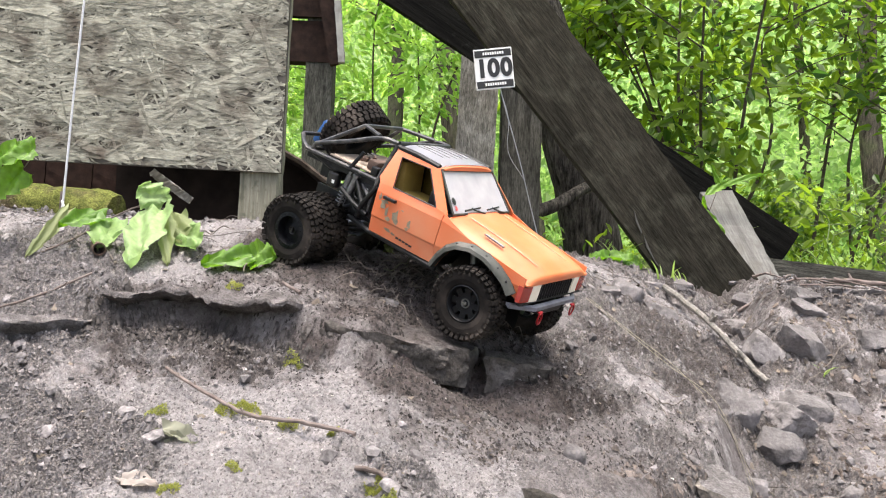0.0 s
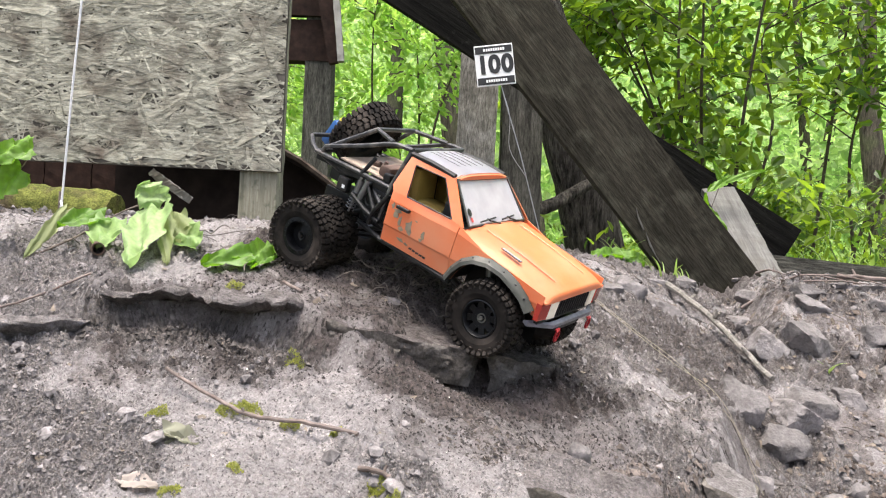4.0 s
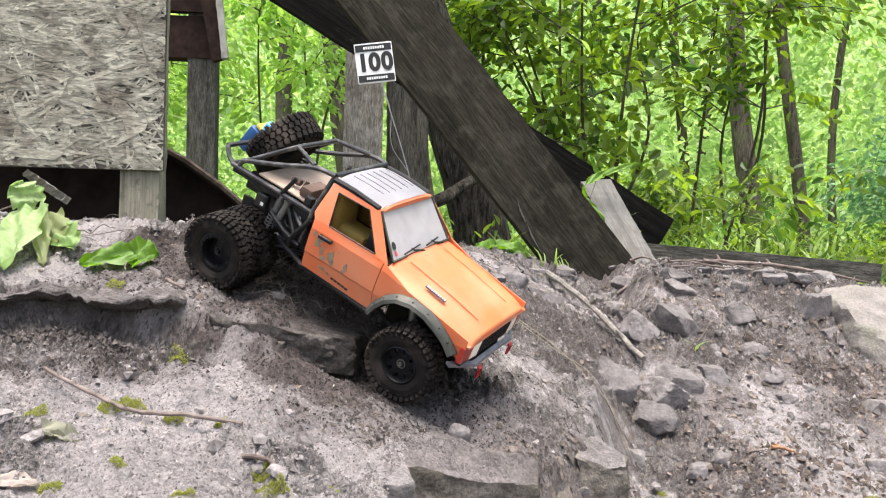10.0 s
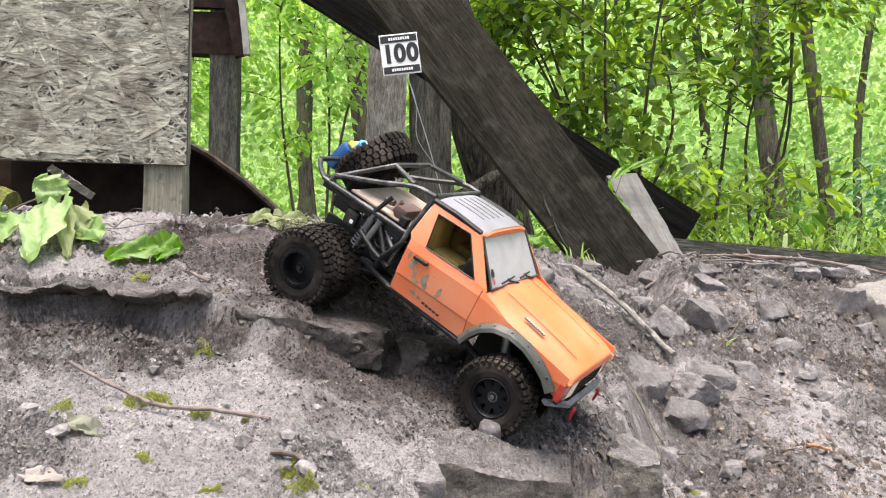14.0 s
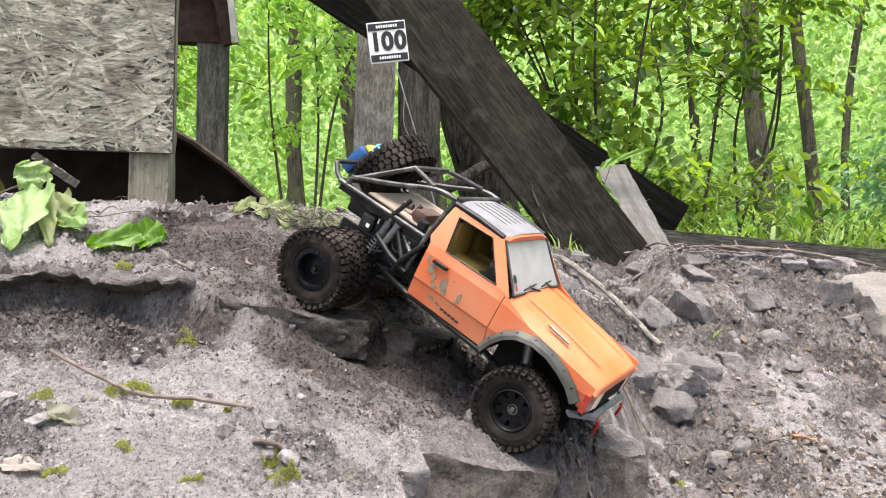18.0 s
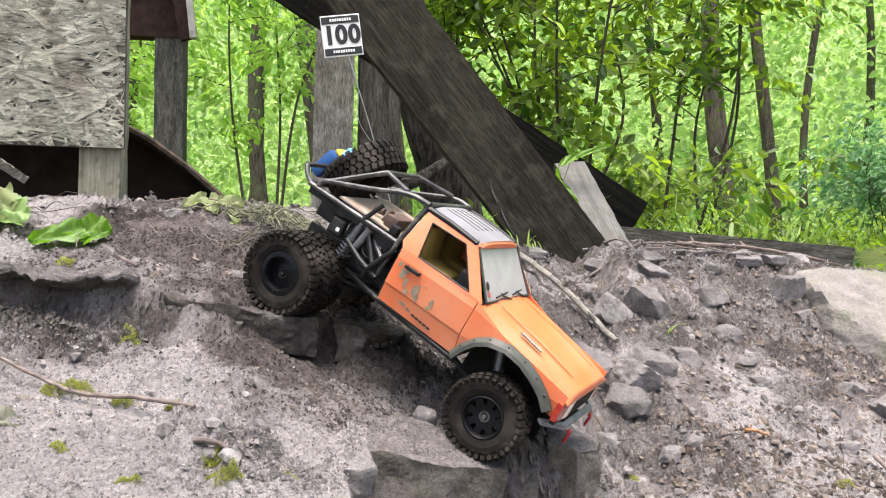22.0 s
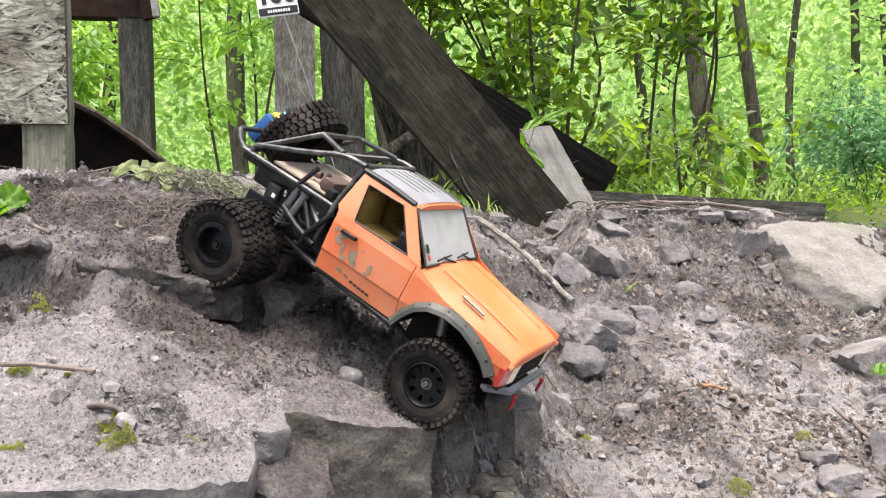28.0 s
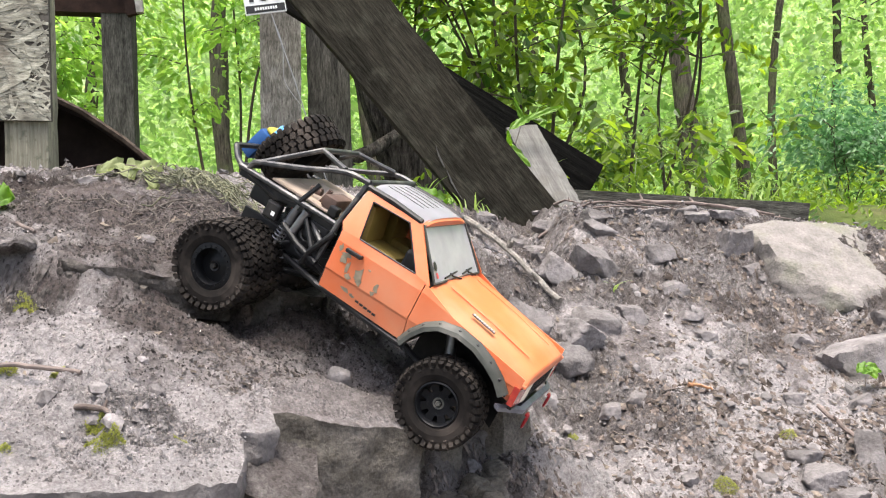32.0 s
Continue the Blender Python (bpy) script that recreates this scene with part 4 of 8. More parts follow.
M_TUBE = mat("worn_tube", (0.02, 0.02, 0.022), (0.075, 0.075, 0.08), 0.42, 0.3, scale=45, bump=0.15, bscale=250, c3=(0.17, 0.16, 0.15), s3=40, t3=(0.52, 0.72))
for s in (-1, 1):
    bar("bed_rail", [(-0.205, s * 0.068, 0.106), (-0.13, s * 0.07, 0.1065), (-0.058, s * 0.072, 0.107)], m=M_TUBE)
    bar("top_rail", smooth_path([(-0.192, s * 0.068, 0.108), (-0.188, s * 0.069, 0.118), (-0.176, s * 0.07, 0.1235), (-0.125, s * 0.07, 0.1435), (-0.076, s * 0.07, 0.1645), (-0.046, s * 0.066, 0.167)], 4), m=M_TUBE)
    bar("rear_upright", smooth_path([(-0.2, s * 0.068, 0.105), (-0.214, s * 0.066, 0.112), (-0.2255, s * 0.06, 0.1225)], 4), m=M_TUBE)
    bar("hoop_leg", [(-0.183, s * 0.068, 0.1205), (-0.1254, s * 0.045, 0.168), (-0.078, s * 0.069, 0.1665)], m=M_TUBE)
    bar("cab_hoop_leg", [(-0.047, s * 0.064, 0.167), (-0.054, s * 0.078, 0.112), (-0.061, s * 0.073, 0.055), (-0.05, s * 0.05, 0.04)], m=M_TUBE)
    bar("bed_brace", [(-0.19, s * 0.066, 0.104), (-0.15, s * 0.06, 0.092), (-0.115, s * 0.06, 0.101)], 0.0042, m=M_BLACK)
    bar("cage_brace", [(-0.06, s * 0.072, 0.075), (-0.115, s * 0.052, 0.1)], m=M_TUBE)
    bar("lower_link", [(-0.05, s * 0.03, 0.03), (-0.155, s * 0.018, -0.006)], 0.0036, m=M_BLACK)
    bar("lower_link", [(0.05, s * 0.04, 0.025), (0.145, s * 0.055, 0.0)], 0.0036, m=M_BLACK)
    bar("side_strut", [(-0.112, s * 0.072, 0.107), (-0.1, s * 0.066, 0.135)], 0.003, m=M_BLACK)
    # shocks
    for x0, x1, z0, z1 in ((-0.116, -0.127, 0.1, 0.042), (0.118, 0.142, 0.07, 0.014)):
        a, b = Vector((x0, s * 0.058, z0)), Vector((x1, s * (0.056 if x0 < 0 else 0.066), z1))
        b_ = bmesh.new()
        tube(b_, [a, a.lerp(b, 0.5)], 0.0062, 10)
        tube(b_, [a, b], 0.002, 8)
        shock = part("shock_absorber", b_, M_STEEL, truck, "grey shock absorber with coil spring", smooth=True)
        b_ = bmesh.new()
        d = (b - a).normalized()
        e1 = d.cross(Vector((0, 1, 0))).normalized()
        e2 = d.cross(e1)
        pts = []
        for i in range(73):
            u = i / 72
            an = 2 * math.pi * 6 * u
            pts.append(a.lerp(b, 0.42 + 0.5 * u) + (e1 * math.cos(an) + e2 * math.sin(an)) * 0.0068)
        tube(b_, pts, 0.0009, 5)
        part("coil_spring", b_, M_STEEL, shock, smooth=True)
bar("rear_bar", [(-0.2255, -0.06, 0.1225), (-0.2255, 0.06, 0.1225)], m=M_TUBE)
bar("rear_cross_bar", [(-0.204, -0.068, 0.106), (-0.204, 0.068, 0.106)], m=M_TUBE)
bar("hoop_bar", [(-0.1254, -0.045, 0.168), (-0.1254, 0.045, 0.168)], m=M_TUBE)
bar("cab_hoop_bar", [(-0.047, -0.064, 0.167), (-0.047, 0.064, 0.167)], m=M_TUBE)
bar("front_bed_bar", [(-0.06, -0.072, 0.108), (-0.06, 0.072, 0.108)], m=M_TUBE)
bm = bmesh.new()
box(bm, (-0.112, 0, 0.1115), (0.096, 0.13, 0.003), bev=0.0008)
bed = part("bed_floor", bm, M_TAN, truck, "tan wooden bed floor")
M_LOG = mat("brown_block", (0.07, 0.04, 0.03), (0.14, 0.09, 0.07), 0.8, scale=40, bump=0.4, bscale=150)
bm = bmesh.new()
box(bm, (-0.083, -0.04, 0.121), (0.02, 0.045, 0.016), pose(0, 0, 0), bev=0.004)
part("wood_block", bm, M_LOG, truck, "brown block behind the cab", smooth=True)
bm = bmesh.new()
tube(bm, [(-0.118, -0.045, 0.121), (-0.104, -0.045, 0.123)], 0.0045, 8)
tube(bm, [(-0.1, -0.045, 0.1125), (-0.094, -0.045, 0.131)], 0.003, 8)
part("tool_handle", bm, M_LOG, truck, "dark brown tool lying in the bed", smooth=True)
bm = bmesh.new()
box(bm, (-0.07, -0.066, 0.117), (0.012, 0.012, 0.012), bev=0.002)
part("light_bracket", bm, M_BLACK, truck)

# works under the bed
for s in (-1, 1):
    bm = bmesh.new()
    box(bm, (-0.132, s * 0.0615, 0.099), (0.145, 0.004, 0.011), bev=0.001)
    part("bed_frame_rail", bm, M_BLACK, truck)
    bar("upper_link", [(-0.055, s * 0.046, 0.072), (-0.1, s * 0.04, 0.056), (-0.15, s * 0.032, 0.026)], 0.0042)
    bar("side_tube", [(-0.052, s * 0.079, 0.1), (-0.07, s * 0.079, 0.066), (-0.078, s * 0.07, 0.045)], 0.0036)
    bar("cross_tube", [(-0.058, s * 0.077, 0.056), (-0.09, s * 0.073, 0.062), (-0.122, s * 0.066, 0.072)], 0.0036)
    bar("stay_tube", [(-0.07, s * 0.078, 0.068), (-0.104, s * 0.064, 0.098)], 0.0032)
    bar("foot_tube", [(-0.045, s * 0.08, 0.037), (-0.085, s * 0.06, 0.034), (-0.115, s * 0.04, 0.03)], 0.0036)
    bm = bmesh.new()
    tube(bm, [(-0.1, s * 0.066, 0.1), (-0.107, s * 0.066, 0.068)], 0.0052, 12)
    tube(bm, [(-0.1, s * 0.066, 0.101), (-0.101, s * 0.066, 0.097)], 0.006, 12)
    part("shock_reservoir", bm, M_STEEL, truck, "grey metal reservoir", smooth=True)
    bm = bmesh.new()
    box(bm, (-0.082, s * 0.05, 0.082), (0.032, 0.026, 0.026), bev=0.003)
    servo = part("servo_box", bm, M_BLACK, truck)
    bm = bmesh.new()
    box(bm, (-0.08, s * 0.0634, 0.086), (0.007, 0.0006, 0.0035))
    box(bm, (-0.077, s * 0.0634, 0.08), (0.004, 0.0006, 0.0025))
    part("servo_mark", bm, M_WHITE, servo, "small white marks")
    bm = bmesh.new()
    box(bm, (-0.143, s * 0.062, 0.078), (0.02, 0.012, 0.022), bev=0.003)
    mount = part("shock_mount", bm, M_BLACK, truck)
    bm = bmesh.new()
    box(bm, (-0.139, s * 0.0684, 0.076), (0.005, 0.0006, 0.005))
    part("mount_mark", bm, M_WHITE, mount, "small white mark")
    for k in range(3):
        bm = bmesh.new()
        rg = random.Random(50 + k)
        tube(bm, smooth_path([(-0.06, s * 0.05, 0.06 + k * 0.012), (-0.085, s * (0.066 + 0.004 * k), 0.05 + k * 0.01), (-0.11, s * 0.055, 0.062 + k * 0.01), (-0.135, s * 0.05, 0.085)], 4), 0.0011, 5)
        part("wire", bm, M_BLACK, truck)
bm = bmesh.new()
tube(bm, [(-0.05, 0.0, 0.04), (-0.15, 0.006, 0.004)], 0.0045, 10)
part("drive_shaft", bm, M_STEEL, truck, "dull metal drive shaft", smooth=True)
bm = bmesh.new()
box(bm, (-0.085, 0, 0.058), (0.07, 0.085, 0.05), bev=0.006)
part("gearbox", bm, M_BLACK, truck)

# jerrycan
m_can = Matrix.Translation((-0.234, 0.01, 0.126)) @ pose(0, 0, 0, 0, 22, 0)
bm = bmesh.new()
box(bm, (0, 0, -0.004), (0.018, 0.036, 0.042), bev=0.004)
can = part("fuel_can", bm, M_BLUE, truck, "blue fuel can with yellow collar", smooth=True, m=m_can)
bm = bmesh.new()
box(bm, (0.002, 0, 0.0205), (0.014, 0.026, 0.007), bev=0.003)
part("can_collar", bm, M_YELLOW, can)
bm = bmesh.new()
box(bm, (0.011, -0.006, 0.03), (0.012, 0.016, 0.018), bev=0.004)
part("can_spout", bm, M_PALEBLUE, can, "pale blue spout")

# ---- wheels ----
def tyre_mesh():
    b_ = bmesh.new()
    h = W_TYRE / 2
    prof = [(0.0255, -h * 0.66), (0.029, -h * 0.86), (0.036, -h * 0.97), (0.043, -h * 0.95), (0.0478, -h * 0.84), (0.0494, -h * 0.6), (0.05, 0), (0.0494, h * 0.6), (0.0478, h * 0.84), (0.043, h * 0.95), (0.036, h * 0.97), (0.029, h * 0.86), (0.0255, h * 0.66)]
    lathe(b_, prof, 56)
    skin_ = [v for v in b_.verts]
    n = 34

    def lug(m):
        """One tread block, rooted in the carcass."""
        vs = bmesh.ops.create_cube(b_, size=1.0, matrix=m)["verts"]
        low = sorted(vs, key=lambda v: v.co.x ** 2 + v.co.z ** 2)[:2]
        mid_ = (low[0].co + low[1].co) / 2
        b_.faces.new((low[0], low[1], min(skin_, key=lambda v: (v.co - mid_).length_squared)))

    for k in range(n):
        for side in (-1, 1):
            a = 2 * math.pi * (k + (0.5 if side > 0 else 0)) / n
            for y0, w, l, sk, rr in ((0.0043, 0.0078, 0.0066, 0.35, 0.0), (0.013, 0.0078, 0.0068, -0.25, 0.0), (0.0178, 0.0048, 0.0056, 0.0, -0.0024)):
                aa = a + (0.045 if y0 > 0.01 else 0)
                m = Matrix.Rotation(aa, 4, "Y") @ Matrix.Translation((0, side * y0, 0.0506 + rr + 0.0008)) @ Matrix.Rotation(sk * side, 4, "Z") @ (Matrix.Rotation(-side * 0.55, 4, "X") if rr else Matrix())
                lug(m @ Matrix.Diagonal((l, w, 0.0052, 1)))
            if k % 2 == 0:
                m = Matrix.Rotation(a, 4, "Y") @ Matrix.Translation((0, side * h * 0.93, 0.0455)) @ Matrix.Rotation(-side * 1.2, 4, "X")
                lug(m @ Matrix.Diagonal((0.004, 0.008, 0.002, 1)))
    return finish("tyre", b_, M_RUBBER)


def rim_front():
    b_ = bmesh.new()
    lathe(b_, [(0.0262, -0.0135), (0.0272, -0.0155), (0.0255, -0.0165), (0.0235, -0.014), (0.0225, -0.004), (0.0228, 0.012), (0.0262, 0.0135)], 40)
    n = 8
    for k in range(n):
        m = Matrix.Rotation(2 * math.pi * k / n, 4, "Y")
        prism(b_, [m @ Vector(p) for p in ((-0.0036, -0.0085, 0.006), (0.0036, -0.0085, 0.006), (0.0052, -0.0095, 0.0232), (-0.0052, -0.0095, 0.0232))], m.to_3x3() @ Vector((0, 0.003, 0)))
    lathe(b_, [(0.0, -0.0088), (0.0085, -0.0088), (0.0095, -0.0078), (0.0145, -0.0092), (0.0153, -0.0085), (0.0153, -0.004), (0.0, -0.004)], 32)
    return finish("rim", b_, M_RIM, True)


def rim_rear():
    b_ = bmesh.new()
    lathe(b_, [(0.0262, -0.0135), (0.0278, -0.0158), (0.0215, -0.0168), (0.0205, -0.014), (0.0195, -0.003), (0.0228, 0.012), (0.0262, 0.0135)], 40)
    lathe(b_, [(0.0, -0.006), (0.007, -0.0065), (0.0125, -0.004), (0.0196, -0.0035), (0.0196, -0.001), (0.0, -0.001)], 32)
    n = 20
    for k in range(n):
        m = Matrix.Rotation(2 * math.pi * k / n, 4, "Y") @ Matrix.Translation((0, -0.0172, 0.0238))
        bmesh.ops.create_cone(b_, cap_ends=True, segments=6, radius1=0.0011, radius2=0.0009, depth=0.0016, matrix=m @ Matrix.Rotation(math.pi / 2, 4, "X"))
    return finish("rim", b_, M_RIM, True)


M_RIM = mat("black_rim", (0.004, 0.0042, 0.005), (0.01, 0.0105, 0.0125), 0.42, 0.0, spec=0.2, scale=60, bump=0.1, bscale=250, c3=(0.03, 0.027, 0.025), s3=40, t3=(0.62, 0.85))
TYRE, RIM_F, RIM_R = tyre_mesh(), rim_front(), rim_rear()
bm = bmesh.new()
lathe(bm, [(0.0, -0.0125), (0.0028, -0.0125), (0.0034, -0.0115), (0.0034, -0.008)], 6)
lathe(bm, [(0.0048, -0.0088), (0.0066, -0.0095), (0.0072, -0.0088)], 20)
NUT = finish("hub_nut", bm, M_GREY)
TYRE_F = TYRE.copy()
for mesh_ in (TYRE_F, RIM_F, NUT):
    mesh_.transform(Matrix.Scale(0.92, 4))
NUT_DARK = NUT.copy()
NUT_DARK.materials[0] = M_BLACK


def wheel(name, rim, parent, label):
    w = new(name, TYRE_F if rim is RIM_F else TYRE)
    w.parent = parent
    w["label"] = label
    r_ = new("rim", rim)
    r_.parent = w
    r_["label"] = "black steel rim"
    n_ = new("hub_nut", NUT if rim is RIM_F else NUT_DARK)
    n_.parent = w
    return w


XR, XF, YW = -0.1605, 0.1515, 0.0945
WHEELS = {}
for key, x, s, rim_ in (("rr", XR, -1, RIM_R), ("rl", XR, 1, RIM_R), ("fr", XF, -1, RIM_F), ("fl", XF, 1, RIM_F)):
    WHEELS[key] = wheel("wheel", rim_, truck, "dusty knobbly black tyre on a black rim")
for key in ("rR", "rL"):
    WHEELS[key] = wheel("wheel", RIM_R, truck, "inner tyre of a rear pair")
spare = wheel("spare_wheel", RIM_R, truck, "dusty spare tyre leaning on the bed hoop")
ax = Vector((-0.86, 0, 0.5)).normalized()
spare.matrix_basis = Matrix.Translation((-0.176, 0.0, 0.143)) @ Vector((0, -1, 0)).rotation_difference(ax).to_matrix().to_4x4()
AXLES = {}
for key, x in (("r", XR), ("f", XF)):
    bm = bmesh.new()
    tube(bm, [(0, -0.075, 0), (0, 0.075, 0)], 0.006, 10)
    bmesh.ops.create_icosphere(bm, subdivisions=2, radius=0.016, matrix=Matrix.Translation((0, 0.012, 0)))
    for s in (-1, 1):
        box(bm, (0, s * 0.066, 0), (0.016, 0.016, 0.022), bev=0.003)
    AXLES[key] = part("axle", bm, M_BLACK, truck, "black axle housing", smooth=True)

# ---- timber structure behind the bank ----
def board(name, a, b, width, thick, face, material, label, category="timber", group="", inset=0.004, wear=0.0015, seg=24):
    """A worn board from a to b; width lies across it in the plane square to face, thick along face."""
    a, b, face = Vector(a), Vector(b), Vector(face).normalized()
    d = (b - a)
    L = d.length
    d.normalize()
    face = (face - d * face.dot(d)).normalized()
    w = d.cross(face)
    m = Matrix((( *d, 0), (*w, 0), (*face, 0), (0, 0, 0, 1))).transposed()
    m.translation = a
    b_ = bmesh.new()
    rng = random.Random(len(label))
    rings = []
    for i in range(seg + 1):
        x = L * i / seg
        j = [(-width / 2, -thick / 2), (-width / 4, -thick / 2), (width / 4, -thick / 2), (width / 2, -thick / 2), (width / 2, thick / 2), (width / 4, thick / 2), (-width / 4, thick / 2), (-width / 2, thick / 2)]
        rings.append([b_.verts.new((x + (rng.uniform(-1, 1) * wear * 2 if i in (0, seg) else 0), u + rng.uniform(-wear, wear), v + rng.uniform(-wear, wear) * 0.6)) for u, v in j])
    for p, q in zip(rings[:-1], rings[1:]):
        for k in range(8):
            b_.faces.new((p[k], p[(k + 1) % 8], q[(k + 1) % 8], q[k]))
    b_.faces.new(rings[0][::-1])
    b_.faces.new(rings[-1])
    ed = [e for e in b_.edges if len(e.link_faces) == 2 and e.calc_face_angle() > 1.0]
    bmesh.ops.bevel(b_, geom=ed, offset=inset, segments=2, affect="EDGES", profile=0.6)
    ob = thing(name, b_, material, label, category, group)
    ob.matrix_world = m
    return ob


def stretched(name, **kw):
    """Timber whose grain runs along its own x axis."""
    kw.setdefault("stretch", (0.07, 1, 1))
    return mat(name, **kw)


M_BEAM = stretched("weathered_beam", stretch=(0.12, 1, 1), c1=(0.014, 0.0125, 0.0092), c2=(0.046, 0.0415, 0.031), rough=0.9, scale=26, detail=12, bump=1.0, bscale=120, dist=0.003, c3=(0.06, 0.058, 0.043), s3=22, t3=(0.5, 0.8), spec=0.1, fine=0.5, fs=200)
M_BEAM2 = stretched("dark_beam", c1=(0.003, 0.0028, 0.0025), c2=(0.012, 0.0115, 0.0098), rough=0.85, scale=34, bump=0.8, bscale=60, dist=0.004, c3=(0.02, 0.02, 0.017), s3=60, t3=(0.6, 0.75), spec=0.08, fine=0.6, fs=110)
M_POST = stretched("grey_post", stretch=(0.2, 1, 1), c1=(0.11, 0.105, 0.09), c2=(0.32, 0.308, 0.27), rough=0.9, scale=60, detail=12, bump=1.0, bscale=130, dist=0.004, c3=(0.36, 0.353, 0.322), s3=18, t3=(0.5, 0.75), spec=0.08, fine=0.6, fs=260)
M_POST_DARK = stretched("dark_post", stretch=(0.16, 1, 1), c1=(0.034, 0.033, 0.028), c2=(0.115, 0.112, 0.096), rough=0.9, scale=50, detail=12, bump=1.0, bscale=120, dist=0.004, c3=(0.1, 0.1, 0.085), s3=22, t3=(0.55, 0.8), spec=0.08, fine=0.6, fs=240)
M_GREENPOST = stretched("greenish_post", c1=(0.12, 0.116, 0.08), c2=(0.29, 0.275, 0.21), rough=0.85, scale=46, detail=9, bump=1.0, bscale=90, dist=0.003, c3=(0.09, 0.092, 0.06), s3=60, t3=(0.55, 0.75), fine=0.3, fs=160)
M_PLANK = stretched("pale_plank", c1=(0.085, 0.082, 0.076), c2=(0.15, 0.145, 0.136), rough=0.85, scale=34, detail=9, bump=0.5, bscale=60, c3=(0.11, 0.105, 0.095), s3=22, spec=0.15, fine=0.3, fs=200)

FACE = (0, -1, 0)
beam_front = board("beam", (-0.24, 2.2, 1.65), (0.79, 2.18, 0.4228), 0.19, 0.042, FACE, M_BEAM, "broad weathered timber beam leaning down to the bank", "beam", "leaning beams")
for pts in ([(0.474, 0.72), (0.481, 0.7), (0.496, 0.668), (0.494, 0.665), (0.479, 0.695)], [(0.5, 0.662), (0.508, 0.645), (0.531, 0.6), (0.543, 0.585), (0.537, 0.589), (0.51, 0.63)]):
    bm = bmesh.new()
    prism(bm, [(x, 2.158, z) for x, z in pts], (0, 0.004, 0))
    chip = part("split", bm, M_PLANK, beam_front, "pale splintered crack")
    chip.matrix_parent_inverse = beam_front.matrix_world.inverted()
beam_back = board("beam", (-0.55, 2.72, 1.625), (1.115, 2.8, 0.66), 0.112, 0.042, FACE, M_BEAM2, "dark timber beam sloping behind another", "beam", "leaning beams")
plank = board("plank", (0.872, 2.33, 0.545), (0.812, 2.6, 0.81), 0.1, 0.02, (0, -1, 0.9), M_PLANK, "pale grey plank leaning against a dark beam", "plank")
post_a = board("post", (0.085, 2.98, 0.35), (0.095, 2.98, 1.3), 0.131, 0.131, FACE, M_POST, "weathered grey square post with a cut top", "post", "posts behind the bank")
post_b = board("post", (0.265, 3.05, 0.35), (0.235, 3.05, 1.75), 0.138, 0.138, FACE, M_POST_DARK, "dark weathered square post", "post", "posts behind the bank")
rail = board("ground_timber", (0.9, 2.66, 0.6), (1.635, 2.4, 0.545), 0.08, 0.06, (0, 0, 1), M_POST_DARK, "squared timber lying on the ground at the crest", "timber")

# sheet of strand board on its post
P_BR = Vector((-0.396, 2.06, 0.76))
bm = bmesh.new()
box(bm, (P_BR.x - 0.61, P_BR.y + 0.006, P_BR.z + 0.45), (1.22, 0.012, 0.9), bev=0.0015)
osb = thing("strand_board", bm, M_OSB, "weathered grey strand board sheet fixed to a post", "board")
board("post", (-0.452, 2.115, 0.5), (-0.452, 2.115, 1.4), 0.088, 0.088, FACE, M_GREENPOST, "greenish four by four post under a strand board sheet", "post")
board("post", (-0.64, 4.26, 0.3), (-0.652, 4.26, 1.9), 0.131, 0.131, FACE, M_POST_DARK, "dark square post of a timber shelter", "post")
board("lintel", (-2.2, 4.24, 1.575), (-0.585, 4.24, 1.575), 0.2, 0.1, FACE, M_WOOD_BROWN, "red-brown lintel of a timber shelter", "beam")
board("lintel", (-2.2, 4.2, 1.79), (-0.63, 4.2, 1.79), 0.2, 0.05, FACE, M_WOOD_BROWN, "red-brown upper board of a timber shelter", "beam")
board("barge_board", (-0.69, 4.1, 2.1), (-0.548, 4.1, 1.45), 0.07, 0.03, FACE, M_WOOD_BROWN, "brown barge board of a timber shelter", "board")
board("barge_board", (-0.60, 4.06, 2.1), (-0.522, 4.06, 1.45), 0.03, 0.025, FACE, M_WOOD_PALE, "pale edge board of a timber shelter", "board")
# dark sheets and boards under the strand board
prof = [(-0.95, 0.985), (-0.75, 0.945), (-0.6, 0.91), (-0.5, 0.875), (-0.4, 0.825), (-0.3, 0.755), (-0.2, 0.67), (-0.1, 0.565)]
bm = bmesh.new()
rows_ = []
for x, z in prof:
    y = 2.36 - 0.09 * (x + 0.3)
    rows_.append([bm.verts.new(q) for q in ((x, y, z), (x - 0.04, y + 0.5, z - 0.06), (x - 0.04, y + 0.5, z - 0.078), (x, y + 0.002, z - 0.018))])
for a, b in zip(rows_[:-1], rows_[1:]):
    for k in range(4):
        bm.faces.new((a[k], a[(k + 1) % 4], b[(k + 1) % 4], b[k]))
bm.faces.new(rows_[0])
bm.faces.new(rows_[-1][::-1])
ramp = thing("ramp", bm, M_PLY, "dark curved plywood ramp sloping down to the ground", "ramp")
# Near-black panel stands in for the shade under the ramp.
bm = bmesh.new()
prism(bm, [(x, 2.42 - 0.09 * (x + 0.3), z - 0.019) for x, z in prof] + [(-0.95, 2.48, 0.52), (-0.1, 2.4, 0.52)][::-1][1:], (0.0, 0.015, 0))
part("shade_panel", bm, M_PLY, ramp)
bm = bmesh.new()
tube(bm, [(x, 2.357 - 0.09 * (x + 0.3), z - 0.008) for x, z in prof], 0.0085, 6)
part("ply_edge", bm, mat("ply_edge", (0.035, 0.027, 0.021), (0.1, 0.08, 0.064), 0.9, scale=60, spec=0.1), ramp, "frayed brown plywood edge", smooth=True)
